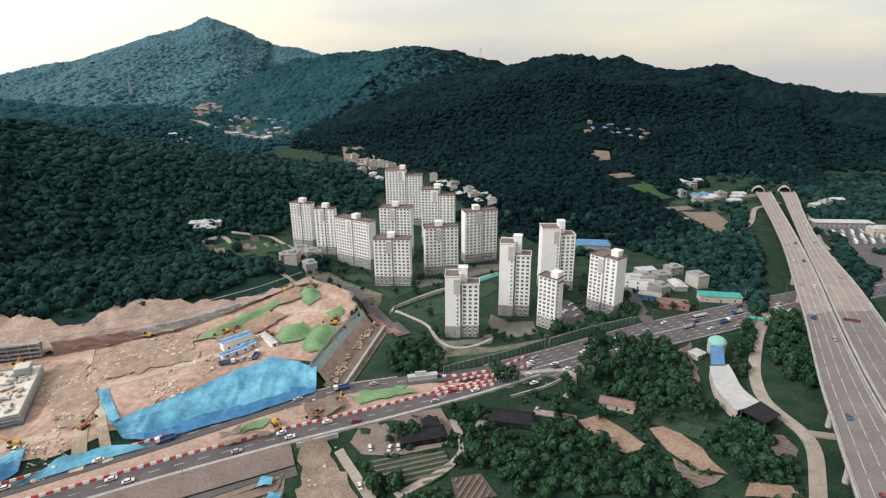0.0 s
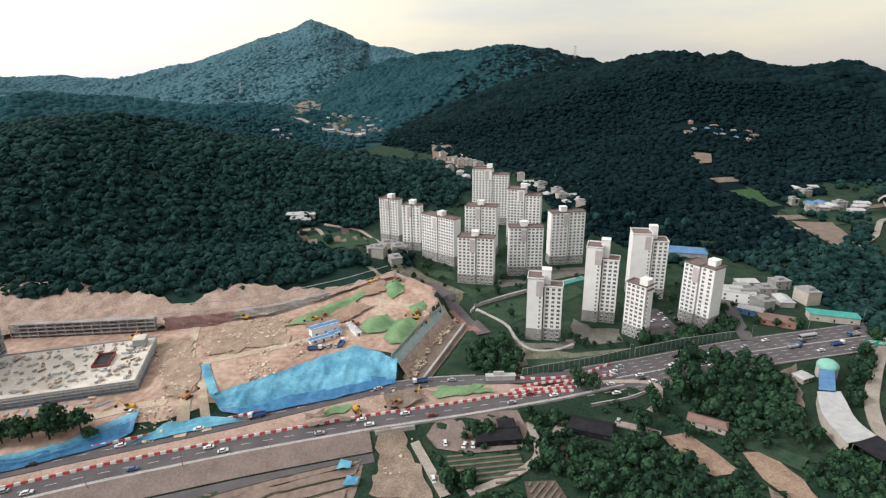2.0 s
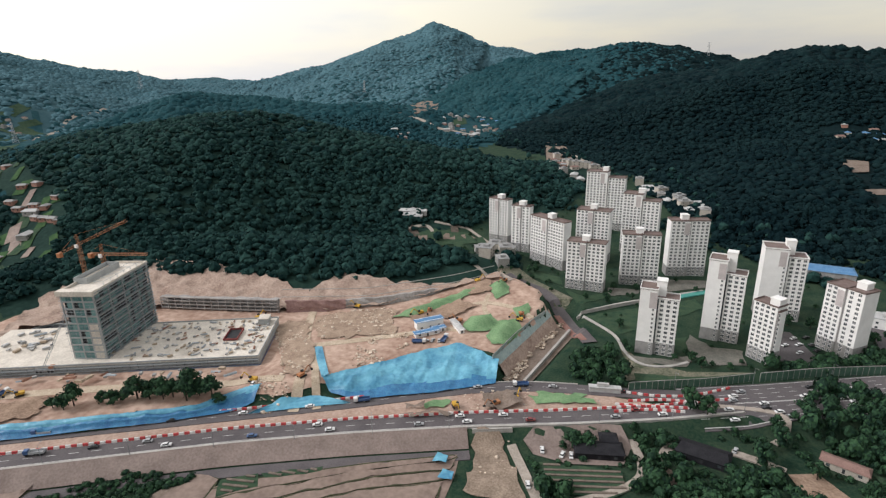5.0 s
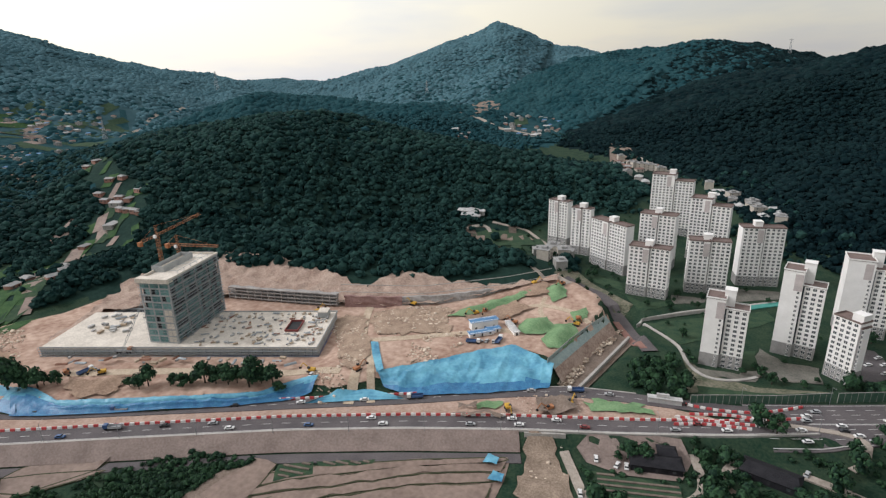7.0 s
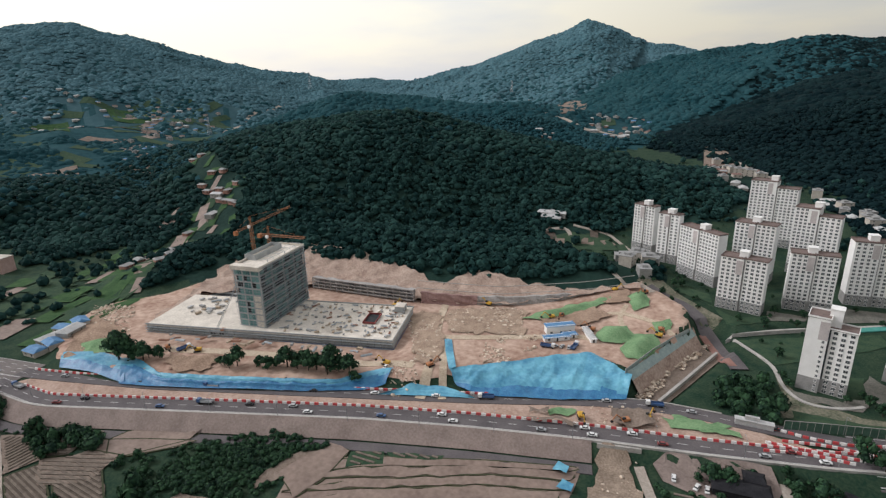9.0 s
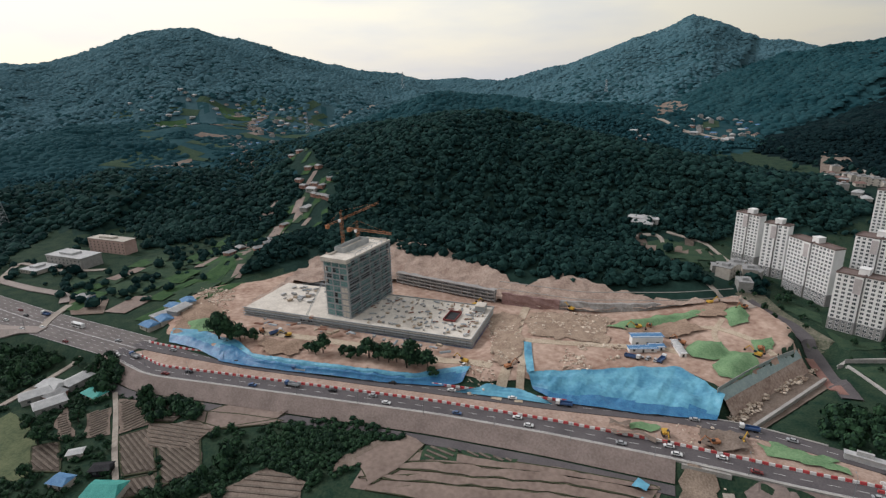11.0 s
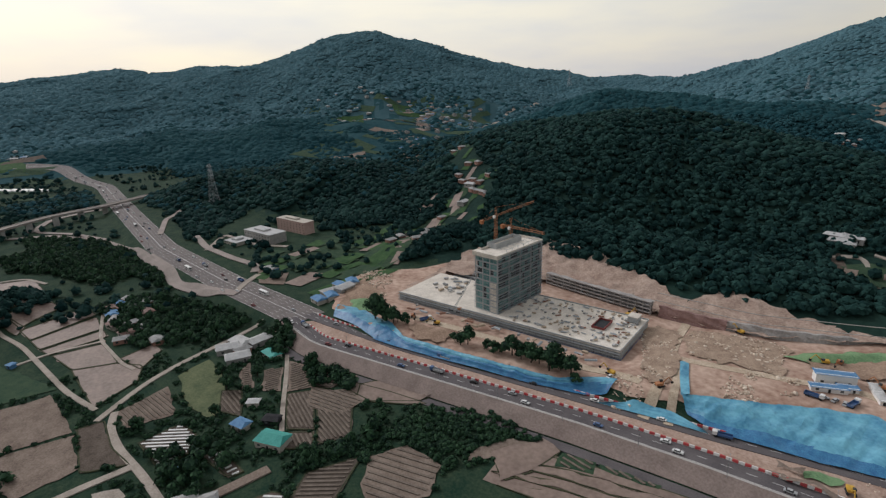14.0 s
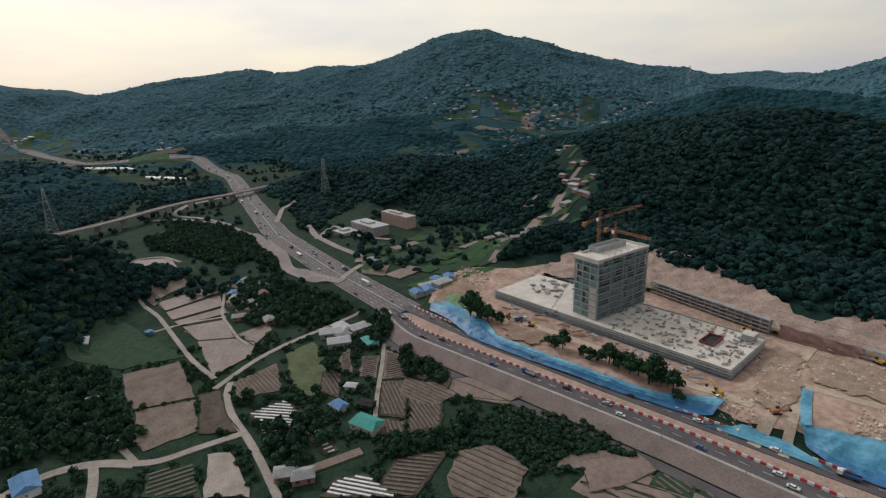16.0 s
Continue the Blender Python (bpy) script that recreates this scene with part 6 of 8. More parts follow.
field("dark", [(-261.2, 47.3), (-257.2, 60.5), (-222.5, 50.7), (-230.0, 39.3)], 2.0, 0)
field("dark", [(-255.3, 62.0), (-239.7, 76.5), (-207.8, 63.4), (-210.8, 48.6)], 2.0, 5)
field("dark", [(-227.2, 38.7), (-220.9, 49.7), (-209.9, 46.2), (-215.2, 35.0)], 2.0, 0)
field("soil", [(-190.3, 65.5), (-188.5, 83.1), (-168.2, 90.3), (-156.0, 77.0), (-164.6, 54.2), (-176.6, 56.0)], 3.5, 35)
field("dark", [(-194.6, 38.7), (-192.2, 62.7), (-169.8, 40.6), (-176.2, 23.7)], 2.4, 60)
field("dark", [(-191.2, 11.3), (-191.0, 25.0), (-172.2, 34.3), (-183.5, 4.6)], 2.2, 55, VINYL, 0.5)
field("sand", [(-228.9, -40.0), (-226.3, -29.8), (-193.2, -21.1), (-200.4, -39.9)])
field("crop", [(-224.4, -64.0), (-224.8, -45.0), (-200.6, -40.6), (-209.3, -63.6)], 3, 100)
field("crop", [(-282.6, 74.4), (-255.9, 86.8), (-251.8, 83.6), (-273.2, 70.0)], 2.4, 15)
field("paddy", [(-249.0, 84.3), (-247.7, 93.9), (-217.4, 113.4), (-217.3, 103.7), (-235.1, 76.2)])
field("sand", [(-236.8, 82.3), (-238.8, 91.4), (-235.7, 93.2), (-232.6, 83.9)])
field("paddy", [(-258.1, 78.3), (-235.6, 93.7), (-213.0, 106.5), (-218.6, 96.8), (-229.4, 83.2), (-245.6, 77.3)])
tagged(patch("paddy_ground", [(-152.4, 100.1), (-160.0, 115.0), (-148.9, 133.0), (-133.8, 144.9), (-93.2, 167.5), (-59.2, 183.9), (-57.3, 169.8), (-57.2, 154.6)], PADDY, 0.22, 6), "wide bare muddy paddy ground", "field", kind="structure")
field("paddy", [(-158.4, 115.1), (-148.4, 132.5), (-133.3, 144.3), (-92.9, 166.8), (-59.6, 182.9), (-59.7, 179.7), (-97.2, 159.9), (-137.1, 134.1)])
field("paddy", [(-158.9, 111.1), (-136.6, 133.6), (-97.2, 159.9), (-60.1, 179.4), (-59.5, 174.0), (-88.7, 159.3), (-133.0, 129.6)])
field("paddy", [(-154.4, 105.9), (-132.1, 128.6), (-88.1, 158.1), (-59.5, 172.6), (-59.7, 167.0), (-92.0, 151.1), (-128.7, 124.8)])
field("paddy", [(-146.7, 103.4), (-127.9, 123.9), (-91.4, 150.0), (-61.2, 164.7), (-59.6, 154.9), (-84.8, 138.8)])
field("crop", [(-142.8, 129.3), (-147.3, 138.9), (-135.2, 146.6), (-131.2, 139.9)], 3, 10)
field("soil", [(-170.2, 109.1), (-167.3, 127.6), (-151.5, 135.7), (-150.8, 129.9), (-159.4, 114.5), (-164.9, 99.6)])
field("crop", [(-134.1, 147.2), (-111.6, 157.9), (-111.2, 155.2), (-130.7, 145.0)], 2, 5)
field("red", [(69.9, 211.1), (81.8, 214.9), (90.5, 203.0), (96.5, 192.1), (83.6, 187.6), (75.8, 197.7)])
field("red", [(101.2, 203.7), (112.8, 206.0), (118.0, 190.0), (120.6, 174.2), (110.0, 176.4), (102.6, 188.9)])
field("soil", [(101.9, 184.6), (109.2, 174.8), (118.6, 172.7), (106.0, 166.2), (101.2, 170.4)], 2.6, -30)
field("soil", [(141.1, 267.3), (155.2, 275.9), (148.5, 255.6), (139.9, 233.6), (134.2, 233.9), (138.8, 253.1)], 3, 60)
field("soil", [(149.3, 198.1), (159.4, 195.6), (159.4, 186.1), (150.1, 176.1), (147.4, 184.9)], 2.4, -40)
field("red", [(127.0, 169.1), (142.3, 166.3), (142.7, 160.3), (121.2, 161.3)])
field("crop", [(-26.2, 187.9), (7.5, 193.5), (10.5, 182.8), (-0.2, 173.6), (-16.0, 175.9), (-23.1, 179.4)], 3, 15)
# gravel yard by the dark house
tagged(patch("yard", [(-34.7, 199.0), (-28.3, 209.8), (5.8, 218.4), (10.8, 210.8), (7.6, 196.9), (-14.5, 191.4), (-29.2, 193.1)], EMBANK, 0.4, 5), "grey gravel yard with parked cars", "yard", kind="structure")
tagged(patch("car_park", [(99.5, 342.7), (105.1, 314.4), (119.5, 297.1), (87.7, 291.1), (84.9, 315.6), (91.6, 343.2)], ASPHALT, 0.3, 5), "dark asphalt car park between towers", "car park", kind="structure")
for poly in ([(1.6, 299.7), (14.6, 280.6), (37.3, 275.9), (69.0, 284.7), (59.5, 271.4), (13.6, 261.0), (4.1, 255.5), (6.3, 279.6)], [(-88.6, 410.2), (-30.3, 359.3), (-36.7, 339.5), (-61.3, 377.7), (-92.5, 385.4)]):
    tagged(patch("estate_ground", poly, material("mixed_ground", (0.06, 0.075, 0.045), (0.22, 0.20, 0.15), 8, 0.95, 0.4, 7), 0.28, 6), "patchy earth and grass in the estate grounds", "ground", kind="structure")

ESTATE_PAVING = material("worn_estate_paving", (0.10, 0.10, 0.085), (0.19, 0.18, 0.155), 6, 0.9, 0.3, 8)
for k, (kind, poly) in enumerate((("green", [(-19.0, 332.1), (6.3, 350.1), (50.4, 380.6), (54.9, 366.4), (16.9, 323.8), (1.8, 310.0)]), ("green", [(-49.3, 384.1), (-40.1, 377.7), (-25.7, 349.9), (-5.8, 367.8), (-3.8, 375.6), (-26.6, 365.7)]), ("sand", [(6.5, 286.7), (14.5, 279.2), (37.3, 280.8), (42.8, 292.1), (32.8, 295.6), (31.2, 286.8), (14.9, 285.5)]), ("sand", [(42.4, 322.3), (52.3, 308.9), (68.9, 309.6), (67.8, 292.2), (49.0, 287.3), (37.7, 301.6)]), ("crop", [(27.1, 310.3), (39.6, 318.1), (39.6, 293.7), (32.3, 290.4)]), ("sand", [(-8.1, 386.4), (27.2, 390.4), (33.7, 416.4), (62.7, 421.7), (62.1, 407.7), (33.8, 390.0), (-5.9, 371.0)]), ("green", [(-70.1, 409.0), (-44.0, 398.3), (-40.4, 382.1), (-63.0, 390.7)]), ("green", [(10.7, 266.2), (40.0, 271.1), (66.7, 282.0), (67.7, 279.1), (39.1, 264.7), (11.9, 258.0)]))):
    tagged(patch("lawn" if kind != "sand" else "plaza", poly, FIELD["crop"] if kind != "sand" else ESTATE_PAVING, 0.33 + 0.01 * k, 4, ragged=1.0), "mown green lawn in the estate" if kind != "sand" else "pale paved ground round the towers", "lawn" if kind != "sand" else "paving", kind="structure")

LAID = []
def path(line, w, mat=PAVING, label="pale concrete farm lane", lift=0.55):
    LAID.append((np.array(line, float), w))
    return tagged(strip("lane", line, w / 2, -w / 2, mat, lift + 0.012 * len(LAID), 4, thick=0.7), label, "lane", "lanes in the valley", "structure")
path([(-234.1, -71.2), (-230.1, -64.9), (-231.0, -56.0), (-234.7, -49.5), (-236.6, -37.6), (-239.3, -24.7)], 4)
path([(-292.0, -32.8), (-279.3, -35.2), (-254.2, -30.3), (-233.9, -22.6), (-209.7, -15.9), (-186.6, -10.4)], 3.6)
path([(-287.6, -40.9), (-298.5, -32.5), (-313.5, -20.2), (-328.0, -3.0), (-340.9, 19.7), (-349.7, 36.2), (-362.9, 55.4)], 3.4)
path([(-288.0, -111.0), (-275.1, -96.5), (-256.8, -83.8), (-244.2, -76.1), (-234.5, -70.2)], 3)
path([(-229.7, -118.9), (-238.2, -109.8), (-241.3, -100.3), (-240.1, -84.7), (-232.8, -69.9)], 5)
path([(-238.8, -87.7), (-228.5, -84.6), (-214.0, -82.7)], 4)
path([(-305.2, 58.5), (-277.3, 50.9), (-251.3, 42.7), (-228.9, 36.8)], 2.4)
path([(-520.0, -149.0), (-479.3, -123.1), (-414.7, -88.0), (-328.2, -56.3), (-299.5, -41.6)], 3)
path([(-526.7, -146.1), (-584.3, -133.8), (-582.7, -107.8), (-554.0, -88.8)], 3)
path([(-383.3, -86.8), (-391.1, -69.9), (-392.2, -39.9)], 2.2)
path([(-444.6, -43.1), (-395.7, -43.1), (-345.6, -29.0), (-337.3, -23.7)], 2.2)
path([(-199.6, -8.8), (-203.6, 15.4), (-205.7, 25.8)], 5, SOIL, "brown earth track")
path([(226.4, 315.5), (201.7, 286.3), (176.3, 248.2), (165.5, 223.2), (167.1, 207.5), (170.2, 195.7), (165.5, 184.6), (146.6, 156.8)], 6)
path([(170.8, 196.5), (182.4, 192.0)], 4)
path([(11.1, 215.0), (14.4, 204.4), (17.2, 192.7), (9.4, 184.3), (-0.1, 176.5), (-13.4, 168.0)], 3.5)
path([(22.0, 204.0), (24.6, 216.6), (30.6, 220.8)], 4)
path([(-39.2, 195.5), (-32.9, 184.6), (-27.2, 174.6), (-21.9, 165.5)], 4)
path([(51.0, 219.8), (62.7, 216.9), (70.0, 213.4)], 4)
path([(42.6, 245.2), (61.4, 248.6), (78.6, 250.0), (77.4, 238.0), (69.0, 230.8)], 3)
path([(-20.8, 330.4), (1.7, 307.6), (4.8, 288.2), (14.3, 273.8), (31.0, 278.3), (38.6, 286.4)], 1.8, CONCRETE, "narrow concrete path round the lawn")
path([(-24.8, 334.1), (2.4, 359.5), (28.5, 378.2), (57.2, 398.8)], 2.2, CONCRETE, "pale concrete wall path beside the channel")
path([(32.6, 375.6), (56.7, 394.9), (69.3, 403.3)], 5, material("teal_court", (0.05, 0.22, 0.19), (0.09, 0.32, 0.27), 4, 0.8, 0.1), "teal court strip between towers")
path([(-207.5, 467.8), (-187.1, 489.1), (-121.9, 388.3), (-97.1, 370.0), (-72.1, 348.1)], 4)
path([(-184.2, 496.7), (-149.0, 502.6), (-119.7, 467.8)], 3)
path([(-83.5, 383.1), (-56.1, 370.1), (-39.3, 346.1), (-27.7, 320.5), (-13.6, 294.0)], 9, ASPHALT, "grey estate road")
path([(-38.2, 333.6), (-23.2, 305.3), (-17.1, 295.7)], 4, material("red_paving", (0.20, 0.10, 0.08), (0.31, 0.18, 0.15), 4, 0.9, 0.3), "red-brown pavement on the channel bridge", 0.7)
path([(140.5, 300.4), (143.3, 326.2), (148.8, 352.7), (151.5, 375.1)], 8, ASPHALT, "grey side road")
path([(-455.8, 72.0), (-437.8, 56.5), (-419.4, 46.6)], 5)
path([(-561.7, 43.0), (-616.5, 68.1), (-551.9, 89.6), (-527.7, 114.9)], 5)
for line, half in SLIPS:
    path(line, half * 2, HIGHWAY, "pale slip road of the motorway junction", 0.7)
path([(-1298.5, 856.6), (-1354.1, 968.2), (-1374.8, 1039.7), (-1428.3, 1183.6)], 10, PAVING, "pale road cut climbing the far hill")
path([(-727.0, 1520.5), (-506.2, 1120.4), (-442.6, 1094.8), (-382.7, 1072.6), (-309.2, 1077.0)], 9, PAVING, "pale village road")
path([(-148.0, 987.8), (-106.8, 935.7), (-52.0, 825.7), (-25.4, 804.6)], 8, PAVING, "pale village road")
path([(269.7, 541.6), (297.8, 524.4), (310.9, 495.2), (338.2, 522.0), (372.3, 574.0), (415.7, 595.7)], 5)
path([(310.9, 495.2), (297.4, 462.2), (265.6, 412.0)], 5)
path([(416.6, 548.4), (364.4, 458.3), (346.7, 407.0), (349.3, 386.4)], 6)
for poly in ([(280.1, 557.2), (318.9, 559.0), (310.2, 498.9), (283.5, 486.3)], [(-616.4, 1483.2), (-569.1, 1498.8), (-517.6, 1455.3), (-442.9, 1156.8), (-459.5, 1125.6)], [(241.4, 761.0), (268.3, 767.6), (256.5, 726.3), (224.3, 710.7)], [(-1110.2, 353.1), (-1145.0, 445.5), (-777.3, 302.1), (-776.6, 264.7)], [(-959.9, 437.1), (-899.5, 454.3), (-858.5, 441.9), (-924.2, 418.5)], [(-150.1, 1004.0), (-109.5, 963.2), (-83.1, 885.7), (-128.1, 873.8)]):
    tagged(patch("bare_ground", poly, SOIL, 1.0, 12, bumps=1.0), "bare reddish earth cleared on the slope", "ground", kind="structure")
for poly in ([(242.8, 630.6), (283.8, 653.7), (283.7, 618.5), (237.0, 604.3)], [(-193.8, 463.4), (-180.5, 484.1), (-145.9, 490.0), (-129.0, 463.8), (-160.4, 451.2)], [(-478.8, 103.4), (-473.7, 158.7), (-442.8, 159.2), (-443.2, 100.2)], [(-472.5, 75.0), (-445.3, 95.5), (-417.8, 84.2), (-432.8, 67.8)], [(-2198.1, -788.1), (-2096.4, -582.9), (-1831.6, -534.5), (-2013.7, -718.7)], [(-1742.5, -371.5), (-1390.8, -205.4), (-1338.7, -200.7), (-1411.6, -294.1)], [(-1154.8, 276.6), (-1219.3, 361.4), (-1166.8, 412.5), (-1114.4, 341.6)], [(-1611.8, 499.1), (-1551.4, 605.8), (-1377.6, 537.5), (-1442.7, 462.4)], [(-1554.9, 700.7), (-1511.0, 832.1), (-1447.7, 798.1), (-1480.1, 685.0)], [(-398.7, 1193.4), (-375.2, 1235.5), (-351.8, 1172.7), (-380.4, 1133.0)]):
    tagged(patch("field", poly, FIELD[rt.choice(("crop", "lush", "soil"))], 0.8, 14), "far field in the valley", "field", "far fields in the valley", "structure")
def patchwork(poly, count, size, kinds, yaw, seed):
    """Small plots laid side by side over a stretch of valley floor."""
    poly = np.array(poly, float)
    r = random.Random(seed)
    lo, hi = poly.min(0), poly.max(0)
    got = []
    for _ in range(count * 25):
        c = np.array((r.uniform(lo[0], hi[0]), r.uniform(lo[1], hi[1])))
        a, b = size * r.uniform(0.7, 1.6), size * r.uniform(0.3, 0.6)
        if not inside(c[:1], c[1:], poly)[0] or any(np.hypot(*(c - g_)) < (a + s_) * 0.42 for g_, s_ in got) or near_line(c[:1], c[1:], ROAD)[0][0] < 25:
            continue
        got.append((c, a))
        t_ = radians(yaw + r.uniform(-14, 14))
        u, v = np.array((math.cos(t_), math.sin(t_))) * a / 2, np.array((-math.sin(t_), math.cos(t_))) * b / 2
        f = tagged(patch("field", [c - u - v, c + u - v * r.uniform(0.7, 1.1), c + u * r.uniform(0.8, 1.1) + v, c - u + v], FIELD[r.choice(kinds).replace("green", "crop")], 0.7 + 0.012 * len(got), 14), "small plot in a patchwork of fields", "field", "far fields in the valley", "structure")
        if len(got) >= count:
            break
patchwork([(-2165.6, -809.3), (-1964.4, -534.5), (-1411.1, -170.0), (-1058.5, -137.7), (-1195.1, -255.0), (-1415.1, -410.9), (-1961.7, -748.1)], 46, 70, ("crop", "green", "dark", "soil", "crop"), 60, 1)
patchwork([(-1560.7, 751.7), (-1509.7, 882.3), (-1417.0, 985.4), (-1341.1, 877.2), (-1264.2, 684.1), (-1170.1, 539.6)], 26, 60, ("crop", "green", "crop", "paddy"), 100, 2)
patchwork([(-524.1, 158.0), (-512.5, 199.0), (-425.8, 184.2), (-393.5, 160.4), (-425.7, 121.9)], 26, 26, ("crop", "lush", "lush", "crop", "lush"), 118, 9)
patchwork([(-413.8, 169.6), (-486.4, 228.6), (-556.9, 324.1), (-570.5, 364.6), (-547.9, 363.2), (-510.4, 312.6), (-505.3, 259.5), (-414.6, 186.5)], 30, 22, ("crop", "lush", "lush", "paddy", "lush"), 130, 3)
patchwork([(-509.3, 81.8), (-538.4, 228.3), (-582.8, 323.6), (-514.9, 315.0), (-432.2, 194.3), (-405.1, 130.0), (-430.8, 72.3)], 40, 34, ("crop", "lush", "crop", "lush", "paddy"), 118, 4)
patchwork(TERRACES[0], 34, 20, ("lush", "lush", "crop", "lush", "paddy"), 128, 12)
patchwork(TERRACES[1], 34, 30, ("lush", "crop", "lush", "lush", "paddy"), 118, 13)
patchwork([(247.5, 676.3), (296.8, 667.8), (413.2, 636.4), (362.2, 551.8), (279.4, 562.6), (237.0, 604.3)], 22, 36, ("crop", "green", "soil", "crop"), 20, 5)
patchwork([(-1725.8, 497.9), (-1572.8, 747.2), (-1393.2, 955.6), (-1315.1, 941.2), (-886.4, 490.0), (-1236.2, 380.9)], 30, 70, ("crop", "green", "crop", "soil"), 30, 6)
patchwork([(-205.1, 468.0), (-183.7, 494.8), (-148.4, 500.2), (-121.3, 463.4), (-111.4, 413.4), (-146.0, 397.3)], 14, 20, ("crop", "green", "dark", "soil"), 120, 7)
field("dark", [(-284.8, 69.0), (-273.2, 77.9), (-259.4, 78.9), (-253.3, 69.7), (-262.1, 60.7)], 2.4, 30)
field("soil", [(-260.0, 59.9), (-251.2, 68.8), (-248.6, 76.4), (-231.8, 79.9), (-227.3, 64.9), (-242.5, 53.5)], 2.6, 30)
field("paddy", [(-164.6, 113.1), (-159.3, 138.3), (-148.4, 138.8), (-145.2, 119.6), (-147.4, 106.3)])
field("dark", [(9.0, 176.3), (20.7, 179.0), (25.9, 165.8), (10.3, 161.4)], 2.4, 60)
field("soil", [(23.1, 202.0), (32.4, 195.7), (39.7, 181.1), (32.8, 174.9), (25.4, 188.7)])
field("crop", [(103.1, 221.8), (117.2, 209.8), (127.2, 202.9), (120.7, 195.3), (102.8, 207.5)])
tagged(patch("depot_yard", [(404.2, 512.1), (459.2, 495.5), (400.4, 396.6), (360.9, 379.2), (346.7, 407.0)], ASPHALT, 0.6, 10), "grey bus depot yard", "yard", kind="structure")


# ---- bushes and hedges between the plots
keep = []
for poly in BUSHES:
    poly = np.array(poly)
    lo, hi = poly.min(0), poly.max(0)
    q = rw.uniform(lo, hi, (int(np.prod(hi - lo) / 5), 2))
    keep.append(q[inside(q[:, 0], q[:, 1], poly)])
farm = np.array([(-345.1, -98.1), (-350.8, -30.9), (-346.8, 35.8), (-295.0, 63.4), (-199.0, 113.1), (-150.0, 86.2), (-227.4, -118.0), (-266.7, -132.4), (-247.2, -81.8)])
q = rw.uniform(farm.min(0), farm.max(0), (7000, 2))
keep.append(q[inside(q[:, 0], q[:, 1], farm) & (vnoise(q[:, 0] / 9, q[:, 1] / 9) > 0.45)])
farm = np.array([(-34.8, 199.2), (11.2, 217.5), (78.4, 243.7), (138.3, 230.1), (171.0, 201.1), (141.2, 158.1), (-30.6, 166.1)])
q = rw.uniform(farm.min(0), farm.max(0), (2600, 2))
keep.append(q[inside(q[:, 0], q[:, 1], farm) & (vnoise(q[:, 0] / 8, q[:, 1] / 8) > 0.62)])
xy = np.vstack(keep)
free = np.ones(len(xy), bool)
for poly in SOWN:
    free &= ~inside(xy[:, 0], xy[:, 1], poly)
for line, w in LAID:
    free &= near_line(xy[:, 0], xy[:, 1], line)[0] > w / 2 + 1
xy = xy[free]
woods("bushes", xy, rw.uniform(0.8, 1.7, len(xy)), CLOSE_CROWNS[:4], LEAF_NEAR, "low dark green bushes and crops below the road", 6, 0.8)


# ---- houses and farm buildings
def roofed(name, w, d, h, wall, roof, label, category="house", pitch=0.35, group="", flat=False, wins=3):
    """A small building w by d metres: walls with window and door openings filled, and an overhanging roof."""
    t = tagged(empty(name, 0, 0, -60), label, category, group)
    part("wall", block(-w / 2, -d / 2, -1.5, w / 2, d / 2, h, 0.05), wall, t)
    b = bmesh.new()
    if flat:
        box(b, -w / 2 - 0.3, -d / 2 - 0.3, h, w / 2 + 0.3, d / 2 + 0.3, h + 0.35)
        box(b, -w / 4, -d / 4, h + 0.353, w / 8, d / 5, h + 2.2)
    else:
        o, e = 0.6, pitch * d / 2
        ring = [b.verts.new(p) for p in ((-w / 2 - o, -d / 2 - o, h - 0.15), (w / 2 + o, -d / 2 - o, h - 0.15), (w / 2 + o, d / 2 + o, h - 0.15), (-w / 2 - o, d / 2 + o, h - 0.15), (-w / 2 + d * 0.12, 0, h + e), (w / 2 - d * 0.12, 0, h + e))]
        for f in ((0, 1, 5, 4), (2, 3, 4, 5), (1, 2, 5), (3, 0, 4), (3, 2, 1, 0)):
            b.faces.new([ring[i] for i in f])
    part("roof", b, roof, t)
    n = min(wins, max(1, int(w / 3.2)))
    for s in range(max(1, int(h / 2.9))):
        for i in range(n):
            x = -w / 2 + w * (i + 0.5) / n
            if s == 0 and i == n // 2:
                part("door", block(x - 0.5, -d / 2 - 0.06, 0, x + 0.5, -d / 2 + 0.05, 2.05, 0.02), DARK, t)
            else:
                part("window", block(x - 0.7, -d / 2 - 0.05, s * 2.9 + 0.9, x + 0.7, -d / 2 + 0.05, s * 2.9 + 2.1, 0.02), GLASS, t)
    return t
def solid(name, a, b, **k):
    return material(name, a, b, 3, 0.7, 0.2, 8, **k)
R_BLUE = solid("blue_roof", (0.06, 0.16, 0.32), (0.13, 0.27, 0.45))
R_TEAL = solid("teal_roof", (0.04, 0.24, 0.21), (0.08, 0.36, 0.31))
R_RED = solid("clay_roof", (0.16, 0.095, 0.08), (0.26, 0.165, 0.14))
R_GREY = solid("grey_roof", (0.20, 0.20, 0.20), (0.36, 0.36, 0.35))
R_PALE = solid("pale_metal_roof", (0.36, 0.36, 0.36), (0.52, 0.52, 0.51))
R_BLACK = solid("black_tile_roof", (0.010, 0.010, 0.013), (0.028, 0.028, 0.032), spec=0.15)
W_CREAM = solid("cream_wall", (0.38, 0.34, 0.29), (0.52, 0.48, 0.42))
W_BRICK = solid("brick_wall", (0.26, 0.13, 0.10), (0.38, 0.22, 0.17))
W_PINK = solid("pink_wall", (0.42, 0.28, 0.24), (0.56, 0.40, 0.35))
def put(t, x, y, yaw, z=None):
    t.matrix_basis = pose(x, y, (z_at(x, y) if z is None else z) + 0.3, 0, 0, yaw)
    return t
